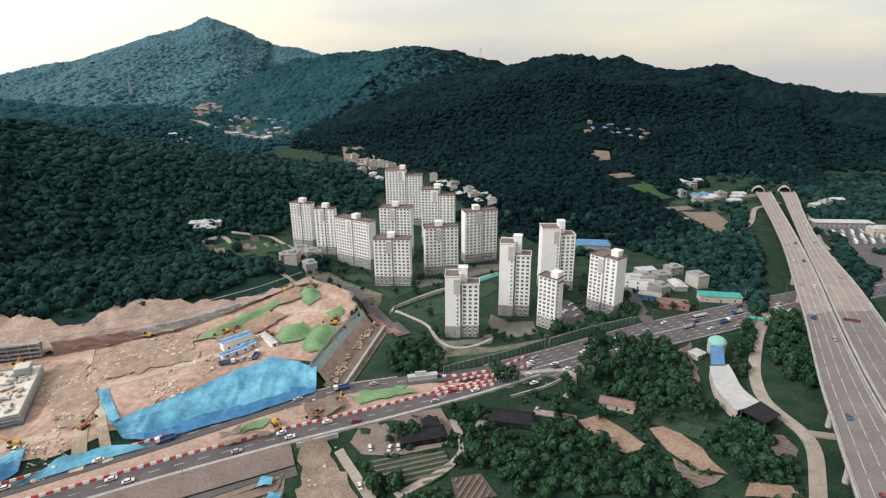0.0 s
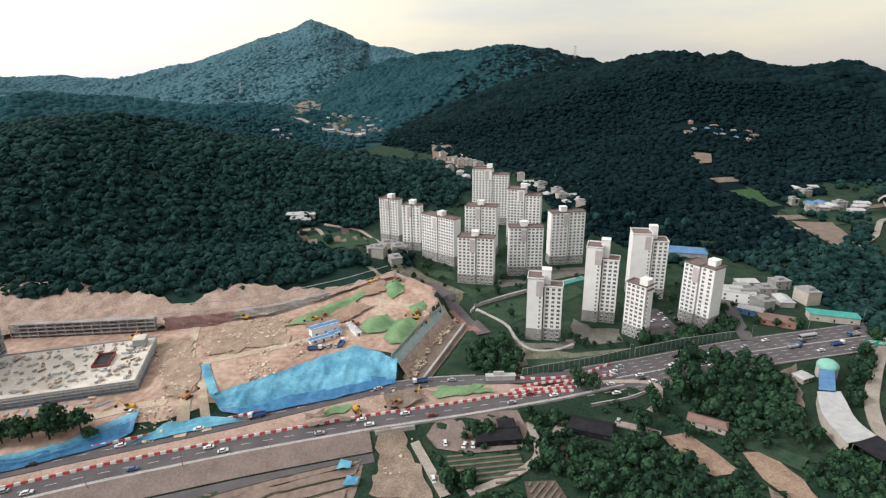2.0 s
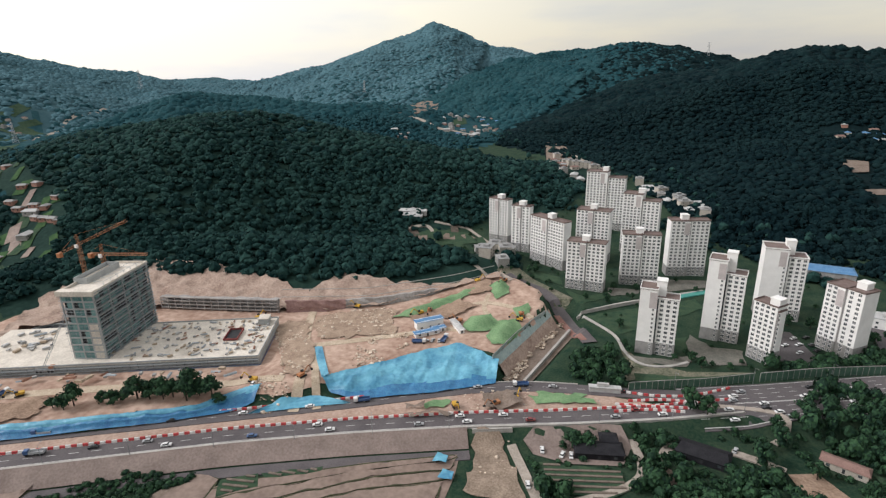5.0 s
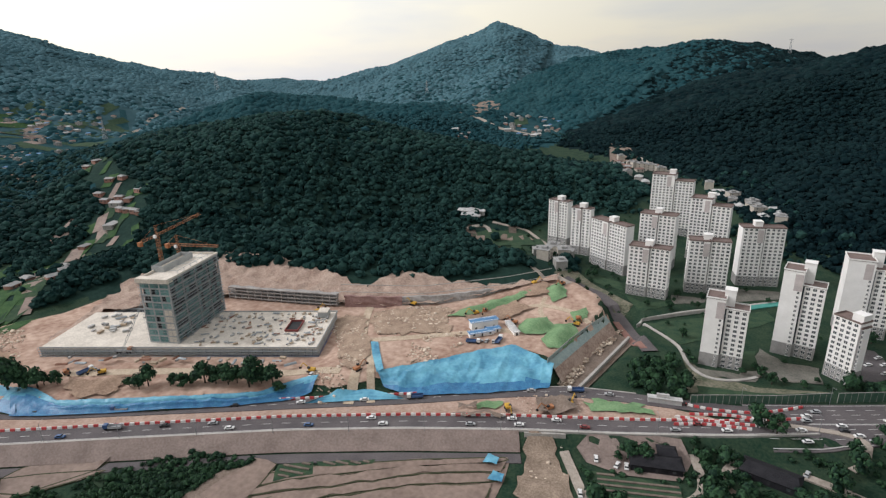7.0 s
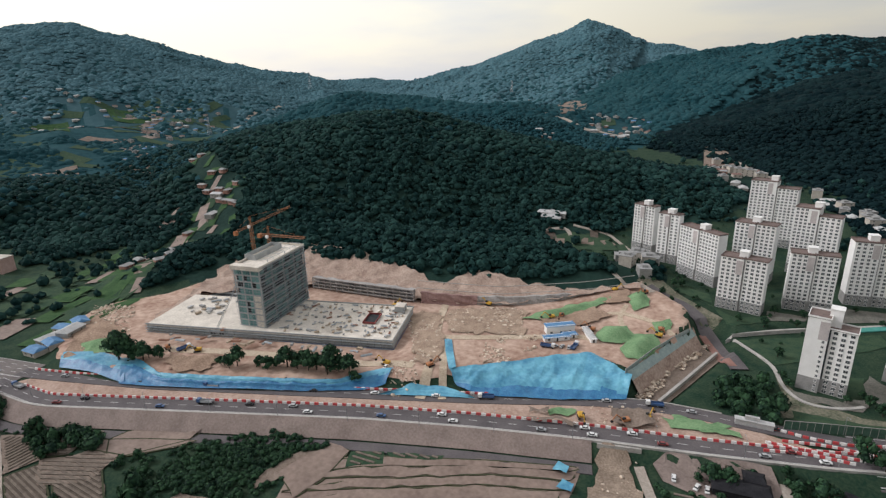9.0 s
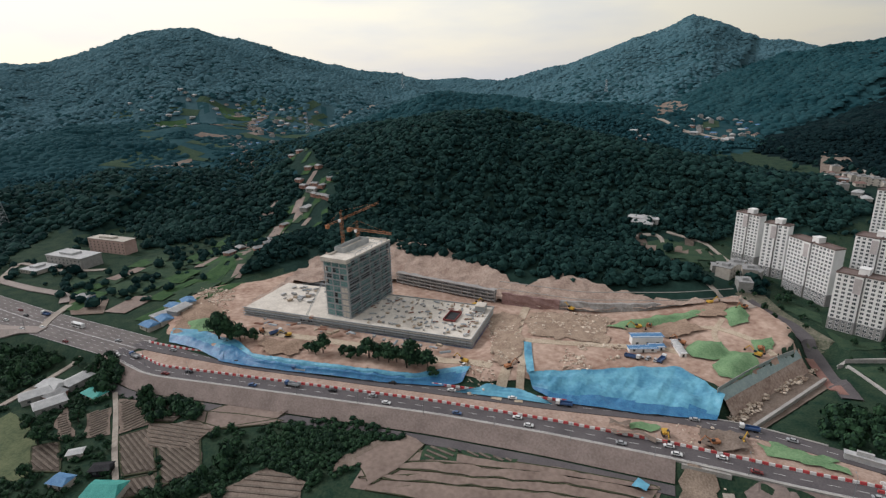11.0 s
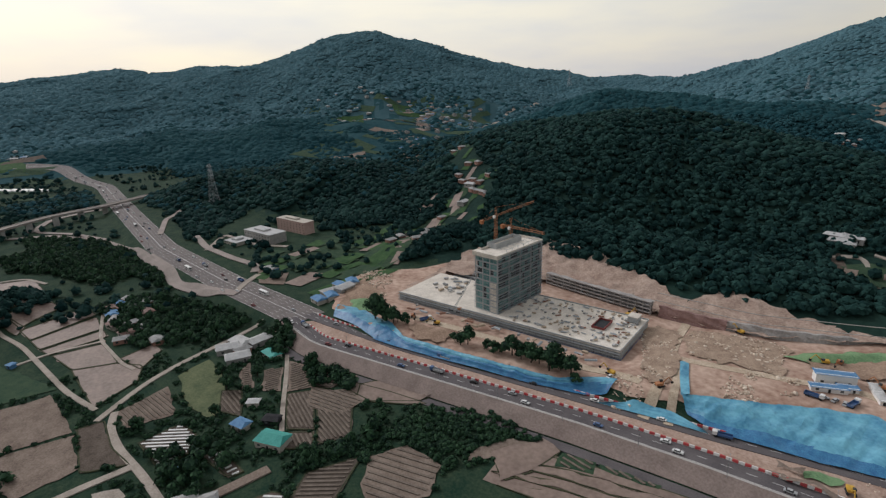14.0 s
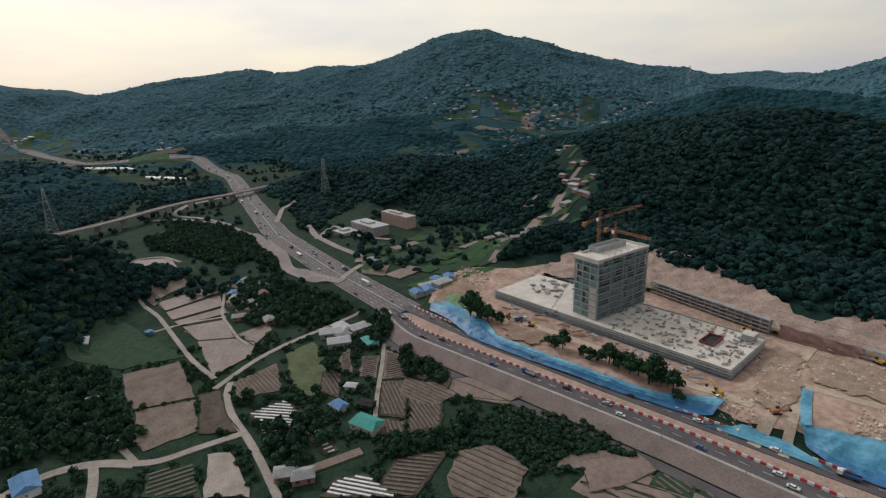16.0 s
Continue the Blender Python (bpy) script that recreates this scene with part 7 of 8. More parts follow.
W_DULL = solid("dull_wall", (0.25, 0.24, 0.225), (0.38, 0.37, 0.345))
KITS = []
for w, d, h, wl_, rf, fl, words in ((11, 8, 3.2, W_CREAM, R_BLUE, False, "cream village house with a blue roof"), (10, 8, 3.2, W_CREAM, R_RED, False, "cream village house with a clay-red roof"), (12, 9, 6, W_DULL, R_GREY, True, "pale grey two-storey house with a flat roof"), (9, 7, 3, W_BRICK, R_GREY, False, "brick village house with a grey roof"), (14, 9, 3.6, W_DULL, R_PALE, False, "pale grey shed with a pale metal roof"), (13, 10, 8.8, W_CREAM, R_GREY, True, "cream three-storey building with a flat roof")):
    KITS.append(roofed("house", w, d, h, wl_, rf, words, "house", 0.4, "houses of the valley", fl, 2))
rh = random.Random(3)
def village(poly, count, kinds, gap=13):
    poly = np.array(poly, float)
    lo, hi = poly.min(0), poly.max(0)
    got = []
    for _ in range(count * 30):
        x, y = rh.uniform(lo[0], hi[0]), rh.uniform(lo[1], hi[1])
        if inside(np.array([x]), np.array([y]), poly)[0] and all((x - a) ** 2 + (y - b) ** 2 > gap * gap for a, b in got):
            got.append((x, y))
            copy_thing(KITS[rh.choice(kinds)], pose(x, y, z_at(x, y) + 0.3, 0, 0, rh.choice((0, 20, 90, 110)) + rh.uniform(-10, 10)))
        if len(got) >= count:
            break
village([(-413.2, 1166.6), (-399.1, 1315.6), (-255.2, 1222.9), (-273.1, 1159.6), (-295.0, 1063.4), (-364.9, 1048.4)], 34, (0, 1, 2, 3, 4))
village([(-454.7, 1003.3), (-424.7, 1014.1), (-413.0, 981.4), (-436.5, 967.5)], 6, (1, 3, 4))
village([(-135.5, 930.5), (-52.7, 838.7), (-37.5, 696.2), (-75.7, 712.6), (-108.3, 764.1)], 26, (1, 2, 3, 4, 5))
village([(8.0, 756.7), (85.0, 607.3), (78.3, 566.4), (35.0, 658.6)], 14, (2, 4, 5))
village([(246.3, 900.5), (297.1, 912.6), (390.6, 900.1), (371.4, 863.8), (267.6, 844.3)], 13, (0, 1, 3))
village([(283.7, 618.5), (313.7, 638.3), (413.2, 636.4), (389.4, 602.6), (321.2, 595.2), (281.9, 598.1)], 10, (2, 4, 0))
village([(335.3, 686.2), (367.9, 697.1), (345.6, 659.3), (322.0, 656.7)], 4, (2, 4))
village([(170.7, 398.5), (189.0, 401.4), (210.4, 383.2), (198.9, 355.8), (172.7, 348.7), (156.7, 355.0)], 7, (2, 5, 4, 0), 14)
village([(-474.1, -44.6), (-459.4, -11.1), (-365.6, -8.9), (-375.1, -31.6)], 14, (0, 3, 1, 3), 9)
village([(-1725.8, 497.9), (-1753.8, 626.6), (-1570.7, 755.9), (-1462.9, 806.3), (-1376.5, 586.5), (-1365.7, 437.2)], 26, (0, 1, 2, 4))
village([(-1310.4, 590.3), (-1306.5, 721.2), (-877.1, 484.9), (-1152.4, 519.0)], 8, (0, 2, 4))
village([(-1560.7, 751.7), (-1509.7, 882.3), (-1417.0, 985.4), (-1341.1, 877.2), (-1264.2, 684.1), (-1195.6, 552.6)], 30, (0, 1, 2, 4))
village([(-595.0, 351.9), (-572.0, 365.8), (-496.6, 338.4), (-518.0, 332.6)], 7, (3,), 9)
village([(-116.5, 422.8), (-120.0, 469.1), (-103.7, 451.8), (-82.3, 427.8), (-74.4, 393.8), (-91.0, 388.7)], 6, (2, 5), 13)
village([(-1891.1, -578.9), (-1753.0, -402.0), (-1813.8, -230.1), (-1375.1, -179.5), (-1614.7, -438.1)], 22, (2, 4, 0))
village([(-369.9, 97.7), (-392.0, 125.6), (-382.0, 131.9), (-353.0, 108.2), (-351.9, 96.9)], 6, (0, 4), 8)
village([(-335.4, 28.5), (-340.7, 50.5), (-310.8, 45.0), (-313.8, 27.5)], 5, (3, 4), 8)
village([(-201.3, -8.7), (-203.3, 0.8), (-195.7, 1.3), (-195.2, -6.7)], 2, (3,), 8)
village([(463.3, 605.6), (496.2, 603.5), (462.9, 568.2), (441.2, 574.4)], 4, (2, 4))
village([(-214.9, 496.5), (-199.6, 504.7), (-197.8, 491.0), (-214.4, 487.4)], 5, (4,), 7)
village(TERRACES[0], 16, (3, 4, 3), 11)
for k in KITS:
    for o in (*k.children_recursive, k):
        bpy.data.objects.remove(o)

def one(px, w, d, h, wall, roof, yaw, label, name="house", cat="house", pitch=0.4, flat=False, wins=3, z=None):
    return put(roofed(name, w, d, h, wall, roof, label, cat, pitch, "", flat, wins), px[0][0], px[0][1], yaw, z)
one([(-2.8, 201.7)], 20, 8, 3.4, R_BLACK, R_BLACK, 12, "long dark timber house with a brown-black tile roof")
one([(0.8, 208.7)], 7, 6, 4.4, R_BLACK, R_BLACK, 12, "dark timber wing with a tile roof")
one([(39.2, 212.8)], 20, 9.5, 3.2, R_BLACK, R_BLACK, -14, "long low house with a black roof")
one([(92.4, 221.9)], 16, 6, 3.0, W_CREAM, R_RED, -24, "old farmhouse with a weathered clay roof")
one([(203.9, 335.9)], 27, 9, 4.5, W_CREAM, R_TEAL, -12, "long workshop with a pale teal roof", "workshop", "workshop")
one([(146.1, 449.0)], 34, 18, 8, R_GREY, R_BLUE, -10, "large hall with a light blue roof", "hall", "hall", 0.2)
one([(157.5, 364.8)], 22, 12, 7, WHITE_WALL, R_PALE, -20, "white flat office building beside the side road", "office_building", "office", 0.1, True)
one([(157.2, 341.2)], 14, 8, 4, R_BLUE, R_PALE, -30, "low shop with a blue and white roof", "shop", "shop", 0.2)
one([(167.3, 327.9)], 20, 11, 3.5, W_BRICK, R_RED, -20, "low brick-red shed by the road", "shed", "shed", 0.2)
one([(154.9, 267.9)], 7, 6, 3, W_CREAM, R_PALE, 30, "small pale farm shed", "shed", "shed", 0.3)
one([(-2.7, 243.8)], 15, 2.6, 2.6, R_PALE, R_PALE, 9, "long white site container", "site_container", "container", 0.1, True, 0)
one([(-222.1, 31.5)], 14, 9, 3.6, W_CREAM, R_TEAL, 40, "farmhouse with a bright teal metal roof", "farmhouse", "house", 0.45)
one([(-308.7, 50.1)], 12, 7, 3, W_CREAM, R_TEAL, 15, "low farmhouse with a green metal roof", "farmhouse", "house", 0.3)
one([(-231.8, -110.2)], 14, 9, 3.6, WHITE_WALL, R_BLUE, 25, "farm shed with a blue metal roof", "shed", "shed", 0.4)
one([(-243.0, 21.0)], 8, 6, 3, W_CREAM, R_BLUE, 30, "small house with a blue roof", "farmhouse", "house", 0.4)
one([(-224.9, -10.7)], 6, 4, 2.5, R_BLUE, R_BLUE, 30, "small blue farm hut", "hut", "hut", 0.3)
one([(-379.7, -126.6)], 13, 5, 2.6, R_GREY, R_PALE, 10, "long pale farm shed", "shed", "shed", 0.25)
one([(-298.5, -101.3)], 6, 5, 2.6, W_CREAM, R_PALE, 40, "small shed with a white roof", "shed", "shed", 0.25)
one([(-382.0, -88.4)], 4, 3.5, 2.4, R_BLUE, R_BLUE, 40, "small blue hut by the ditch", "hut", "hut", 0.25)
one([(-259.4, 30.0)], 6, 4, 3, W_CREAM, R_PALE, 60, "small cream shed in the yard", "shed", "shed", 0.25)
one([(-239.1, 34.8)], 8, 5, 3, R_BLACK, R_BLACK, 50, "dark-roofed shed in the yard", "shed", "shed", 0.3)
one([(-457.6, 83.7)], 12, 7, 4, R_BLUE, R_GREY, 20, "small blue-grey shed in the fields", "shed", "shed", 0.3)
one([(-568.8, 102.3)], 46, 20, 10, W_DULL, R_PALE, 22, "pale school-like hall with dark window bands", "school", "school", 0.1, True, 9)
one([(-587.8, 139.4)], 50, 13, 13, W_PINK, W_CREAM, 22, "pinkish-red brick school wing", "school", "school", 0.1, True, 9)
one([(-574.8, 76.3)], 22, 20, 3, W_CREAM, R_PALE, 22, "low flat-roofed school annex", "school", "school", 0.1, True, 6)
one([(418.0, 503.6)], 55, 14, 6, R_GREY, R_PALE, -8, "long pale-roofed bus depot building", "depot", "depot", 0.15, False, 12)
one([(435.5, 473.7)], 22, 12, 8, W_CREAM, R_PALE, -8, "cream flat-roofed depot office by the yard", "depot", "depot", 0.15, True, 6)

# covered walkway building with a round green dome
walkway = tagged(empty("canopy_building", 0, 0, 0), "long pale-roofed hall with a green dome and black canopy", "hall")
LE = smoothed(even([(151.0, 247.3), (145.3, 234.1), (142.2, 223.9), (143.0, 207.4)], 20))
RE = smoothed(even([(162.1, 248.4), (159.1, 235.5), (154.9, 224.2), (158.2, 213.0)], 20))
slab_between("roof", LE, RE, 1.5, 0.4, R_PALE, walkway)
slab_between("wall", LE + (RE - LE) * 0.05, RE + (LE - RE) * 0.05, 1.1, 7.0, W_CREAM, walkway)
A_, B_ = np.array([(145.1, 207.3), (149.9, 196.9)]), np.array([(158.3, 213.9), (161.1, 203.1)])
slab_between("canopy", A_, B_, 1.8, 0.35, R_BLACK, walkway)
for q in (*A_, *B_):
    b = bmesh.new()
    tube(b, (q[0], q[1], -5.5), (q[0], q[1], 1.5), 0.18, n=6)
    part("post", b, lampm, walkway)
A_, B_ = np.array([(162.3, 268.5), (151.7, 247.5)]), np.array([(169.7, 268.1), (159.2, 247.1)])
slab_between("link_roof", A_, B_, 2.2, 0.4, R_BLUE, walkway)
slab_between("link_wall", A_ + (B_ - A_) * 0.05, B_ + (A_ - B_) * 0.05, 1.8, 7, GLASS, walkway)
b = bmesh.new()
(dx_, dy_), = [(168.6, 272.4)]
bmesh.ops.create_uvsphere(b, u_segments=20, v_segments=10, radius=1, matrix=Matrix.Translation((dx_, dy_, 2)) @ Matrix.Diagonal((5.2, 5.2, 3.6, 1)))
part("dome", b, solid("pale_green_dome", (0.16, 0.40, 0.33), (0.30, 0.55, 0.46)), walkway)
b = bmesh.new()
tube(b, (dx_, dy_, -5), (dx_, dy_, 2), 5.0, n=20)
part("drum", b, W_CREAM, walkway)

# overhead direction sign
(sx_, sy_), = [(205.3, 292.2)]
sg = tagged(empty("road_sign", sx_, sy_, 0.3, -20), "green overhead direction sign on a post", "road sign")
b = bmesh.new()
tube(b, (5, 0, 0), (5, 0, 7), 0.2, n=8)
tube(b, (5, 0, 6.4), (-6, 0, 6.4), 0.12, n=6)
part("post", b, lampm, sg)
part("sign_panel", block(-7, -0.15, 5.0, 3, 0.05, 7.8, 0.04), solid("sign_green", (0.01, 0.22, 0.14), (0.02, 0.30, 0.20)), sg)
for k, (a, c, zz) in enumerate(((-6, -2.5, 7.0), (-6, -3.4, 6.2), (-1.2, 2.3, 7.0), (-1.2, 1.4, 6.2))):
    part("text_bar", block(a, -0.17, zz - 0.2, c, -0.152, zz + 0.2), PAINT, sg)

# green fences beside the estate
FENCE = solid("green_fence_panel", (0.035, 0.085, 0.06), (0.075, 0.14, 0.10))
def fence(line, tall, label, mat, gap=3.0, z=None, rail=CONCRETE):
    p = resample(line, gap)
    f = tagged(empty("fence", 0, 0, 0), label, "fence")
    f.matrix_basis = Matrix.Identity(4)
    pm = mesh_only("panel", block(-gap / 2 + 0.06, -0.05, 0, gap / 2 - 0.06, 0.05, tall), [mat])
    po = mesh_only("post", block(-0.09, -0.09, -0.5, 0.09, 0.09, tall + 0.15), [rail])
    ra = mesh_only("rail", block(-gap / 2, -0.1, tall, gap / 2, 0.1, tall + 0.22), [rail])
    for a, b in zip(p[:-1], p[1:]):
        c, yaw = (a + b) / 2, math.degrees(math.atan2(b[1] - a[1], b[0] - a[0]))
        zz = z_at(*c) + 0.2 if z is None else z
        shared("panel", pm, f, pose(c[0], c[1], zz, 0, 0, yaw))
        shared("post", po, f, pose(a[0], a[1], zz, 0, 0, yaw))
        shared("rail", ra, f, pose(c[0], c[1], zz, 0, 0, yaw))
    return f
fence([(8.4, 248.3), (22.4, 254.5), (45.3, 263.7), (68.8, 276.3)], 4.5, "green noise fence with a pale rail beside the road", FENCE)
fence([(71.1, 276.2), (97.5, 289.1), (117.7, 297.2), (133.4, 302.8)], 5, "green noise fence with a pale rail beside the towers", FENCE)
fence([(-24.6, 331.3), (2.4, 354.3), (28.2, 373.6)], 2.2, "pale concrete fence along the lawn", CONCRETE)
GFENCE = solid("grey_teal_fence", (0.22, 0.29, 0.28), (0.34, 0.41, 0.39))
fence([(-61.0, 248.4), (-55.0, 276.7), (-47.9, 301.0), (-43.0, 313.9)], 2.4, "grey-green hoarding along the site edge", GFENCE, 3.0, 6.4)

# channel: pale ledges, stepped stone wall, bed
for line in ([(-43.1, 244.7), (-36.8, 270.8), (-27.2, 312.0)], [(-32.7, 248.7), (-26.3, 274.7), (-19.1, 301.4)]):
    tagged(strip("channel_ledge", line, 0.7, -0.7, CONCRETE, 0, 4, level=-1.2, thick=3), "pale concrete ledge in the stream channel", "ledge", kind="structure")
tagged(patch("channel_bed", [(-55, 238), (-42, 238), (-23, 312), (-36, 316)], SOIL, 0.4, 3, bumps=0.5), "brown earth bed of the stream channel", "channel", kind="structure")

tagged(patch("bank_cover", [(-60, 250), (-56, 250), (-36.5, 316), (-40, 318)], material("green_slope_net", (0.07, 0.09, 0.06), (0.14, 0.16, 0.11), 4, 0.95, 0.4, 8), 0.9, 2.0), "grey-green net over the upper channel bank", "slope", kind="structure")
CH = [(-46.5, 246), (-39, 276), (-29, 316)]
bank("channel_bank_upper", CH, 14.5, 11, 6.9, 3.4, GFENCE, "grey-green covered slope below the site hoarding")
bank("channel_bank", CH, 11, 6.2, 3.4, -3.3, ROCK, "brown stony slope down to the channel bed")

# pylons
PYL = material("pylon_steel", (0.26, 0.28, 0.29), (0.40, 0.42, 0.43), 3, 0.5, 0.0, 4, metal=0.5)
def pylon(x, y, tall, yaw, label):
    t = tagged(empty("pylon", x, y, z_at(x, y) - 0.5, yaw), label, "pylon", "power pylons in the hills")
    b = bmesh.new()
    n = 12
    w0, w1 = tall * 0.11, tall * 0.016
    for i in range(n):
        a, c = i / n, (i + 1) / n
        wa, wc = w0 + (w1 - w0) * a ** 0.7, w0 + (w1 - w0) * c ** 0.7
        for sx, sy, ux, uy in ((-1, -1, 1, -1), (1, -1, 1, 1), (1, 1, -1, 1), (-1, 1, -1, -1)):
            tube(b, (sx * wa, sy * wa, tall * a), (sx * wc, sy * wc, tall * c), 0.22, n=4)
            tube(b, (sx * wa, sy * wa, tall * a), (ux * wc, uy * wc, tall * c), 0.12, n=3)
            tube(b, (ux * wa, uy * wa, tall * a), (sx * wc, sy * wc, tall * c), 0.12, n=3)
    part("mast", b, PYL, t)
    for h_ in (0.72, 0.83, 0.94):
        b = bmesh.new()
        for s in (-1, 1):
            tube(b, (0, 0, tall * h_ + 1.2), (s * tall * 0.11, 0, tall * h_), 0.16, n=4)
            tube(b, (0, 0, tall * h_ - 0.8), (s * tall * 0.11, 0, tall * h_), 0.16, n=4)
            tube(b, (s * tall * 0.11, 0, tall * h_), (s * tall * 0.11, 0, tall * h_ - 2), 0.12, n=4)
        part("cross_arm", b, PYL, t)
    return t
pylon(*[(-738.5, -250.0)][0], 60, 30, "tall lattice power pylon on a wooded hill")
pylon(*[(-771.9, 79.0)][0], 54, 30, "tall lattice power pylon above the motorway")
pylon(*[(-1283.9, 817.6)][0], 46, 0, "lattice power pylon in the far valley")
pylon(*[(-1549.2, 1415.3)][0], 60, 0, "lattice power pylon on the far saddle")
pylon(*[(-799.6, 1557.7)][0], 40, 0, "lattice power pylon on the far slope")
pylon(*[(196.1, 1883.8)][0], 40, 0, "lattice power pylon on the far ridge")

# motorway overpass in the west
OV = [(-670.8, -246.0), (-705.3, -206.7), (-737.4, -178.3), (-781.7, -147.5), (-823.8, -110.7), (-852.4, -59.4), (-888.1, -19.3), (-927.9, 25.6)]
over = tagged(strip("overpass", OV, 5.5, -5.5, HIGHWAY, 0, 8, level=7.5, thick=1.6), "pale concrete overpass across the main road", "overpass", kind="structure")
for o in (5.4, -5.4):
    strip("parapet", OV, o + 0.2, o - 0.2, CONCRETE, 0, 8, level=8.4, thick=0.9, parent=over, across=1)
p = resample(OV, 32)
pc = mesh_only("pier", block(-3.5, -0.9, -14, 3.5, 0.9, 6.0, 0.2), [CONCRETE])
for q in p[1:-1]:
    if near_line(np.array([q[0]]), np.array([q[1]]), ROAD)[0][0] > 15:
        shared("pier", pc, over, pose(q[0], q[1], 0, 0, 0, 110))

# plastic greenhouses far down the valley
b = bmesh.new()
prof = [(math.cos(math.pi * i / 8) * 4, math.sin(math.pi * i / 8) * 3.4) for i in range(9)]
ends = [[b.verts.new((x, y, z)) for y, z in prof] for x in (-22, 22)]
for i in range(8):
    b.faces.new((ends[0][i], ends[0][i + 1], ends[1][i + 1], ends[1][i]))
b.faces.new(ends[0][::-1])
b.faces.new(ends[1])
GH = mesh_only("greenhouse", b, [VINYL])
for poly, n in (([(-1501.1, -415.8), (-1361.3, -279.6), (-1311.5, -267.7), (-1433.7, -393.3)], 9), ([(-1241.4, -230.3), (-1185.6, -156.6), (-1117.1, -144.0), (-1169.8, -210.6)], 8), ([(-2140.5, -773.4), (-2062.7, -684.6), (-2041.9, -680.3), (-2123.2, -769.2)], 5)):
    poly = np.array(poly)
    for k in range(n):
        u = (k + 0.5) / n
        c = (poly[0] * (1 - u) + poly[1] * u + poly[3] * (1 - u) + poly[2] * u) / 2
        g_ = new("greenhouse", GH)
        g_.matrix_basis = pose(c[0], c[1], z_at(*c) + 0.2, 0, 0, 35)
        tagged(g_, "long white plastic greenhouse tunnel", "greenhouse", "greenhouses in the far valley")


# ---- things on the building site
rb = np.random.RandomState(9)
def rocks(name, polys, per, size, mat, label, lift=0.3):
    pts = []
    for poly in polys:
        poly = np.array(poly)
        lo, hi = poly.min(0), poly.max(0)
        q = rb.uniform(lo, hi, (int(np.prod(hi - lo) / per), 2))
        q = q[inside(q[:, 0], q[:, 1], poly)]
        pts.append(q[vnoise(q[:, 0] / 6, q[:, 1] / 6) > 0.38])
    xy = np.vstack(pts)
    z = height(xy[:, 0], xy[:, 1])
    vs, fs = [], []
    for i, (x, y) in enumerate(xy):
        s = rb.uniform(*size) * (2 if rb.rand() < 0.08 else 1)
        vs.append(ICO_V * rb.uniform(0.6, 1.2, (12, 1)) * s * np.array((1, rb.uniform(0.6, 1), rb.uniform(0.5, 0.8))) + (x, y, z[i] + lift + s * 0.3))
        fs.append(ICO_F + 12 * i)
    return tagged(mesh_object(name, np.vstack(vs), np.vstack(fs), mat), label, "rubble", kind="stuff")
rocks("boulders", ([(-199.7, 247.5), (-184.3, 263.7), (-148.7, 209.2), (-160.8, 202.5)], [(-184.6, 270.8), (-139.3, 295.0), (-124.1, 259.2), (-161.8, 238.7)], [(-138.9, 244.6), (-116.8, 263.1), (-109.3, 246.6), (-119.4, 221.9), (-130.8, 217.7)], [(-414.3, 152.1), (-374.8, 162.4), (-337.6, 139.9), (-327.2, 110.6), (-344.2, 112.2)], [(-170.4, 190.4), (-160.8, 202.5), (-144.7, 185.7), (-153.9, 174.8)]), 1.7, (0.25, 0.8), BOULDER, "loose pale boulders and rubble on the site", 0.6)
rocks("stone_bank", ([(-54.8, 239.8), (-54.5, 244.7), (-45.2, 282.9), (-33.9, 324.1), (-31.7, 320.1), (-40.9, 276.1), (-50.6, 237.5)],), 1.2, (0.5, 1.0), BOULDER, "rows of heaped stones on the channel bank", 1.3)
rocks("track_rubble", ([(-53.2, 189.3), (-38.8, 197.5), (-32.4, 176.4), (-50.2, 166.2)], [(-69.2, 220.6), (-38.2, 236.2), (-36.1, 215.0), (-62.4, 208.8)]), 5, (0.25, 0.6), BOULDER, "broken stones on the dirt track", 0.4)
RUBBLE_EARTH = material("rubble_earth", (0.22, 0.155, 0.115), (0.42, 0.325, 0.245), 6, 0.95, 0.7, 8, spec=0.1)
for poly, z, mat, label in (([(-185.6, 270.3), (-138.1, 292.5), (-122.7, 260.0), (-162.4, 238.4)], 0.45, RUBBLE_EARTH, "brown earth floor strewn with rubble"), ([(-100.1, 326.5), (-89.6, 343.2), (-82.6, 325.2), (-93.0, 316.6)], 1.2, RED_SOIL, "reddish earth mound"), ([(-127.3, 286.3), (-100.4, 310.6), (-85.2, 308.9), (-94.3, 292.8), (-118.6, 279.7)], 1.1, RED_SOIL, "reddish-brown earth bank"), ([(-203.4, 253.5), (-184.7, 265.6), (-147.9, 209.6), (-155.9, 198.4)], 0.45, RUBBLE_EARTH, "brown earth strewn with rubble"), ([(-287.7, 135.9), (-262.2, 149.9), (-248.3, 140.5), (-267.0, 127.0)], 0.9, RED_SOIL, "reddish earth bank by the site road"), ([(-372.4, 121.0), (-384.2, 142.1), (-340.7, 138.2), (-316.3, 120.1), (-334.9, 102.8)], 0.8, RED_SOIL, "reddish earth at the site's end")):
    tagged(patch("earth", poly, mat, z, 2.2, bumps=0.9, ragged=3.5), label, "ground", kind="structure")
TRACK = material("wheel_track", (0.36, 0.28, 0.20), (0.56, 0.47, 0.36), 5, 0.95, 0.4, 8)
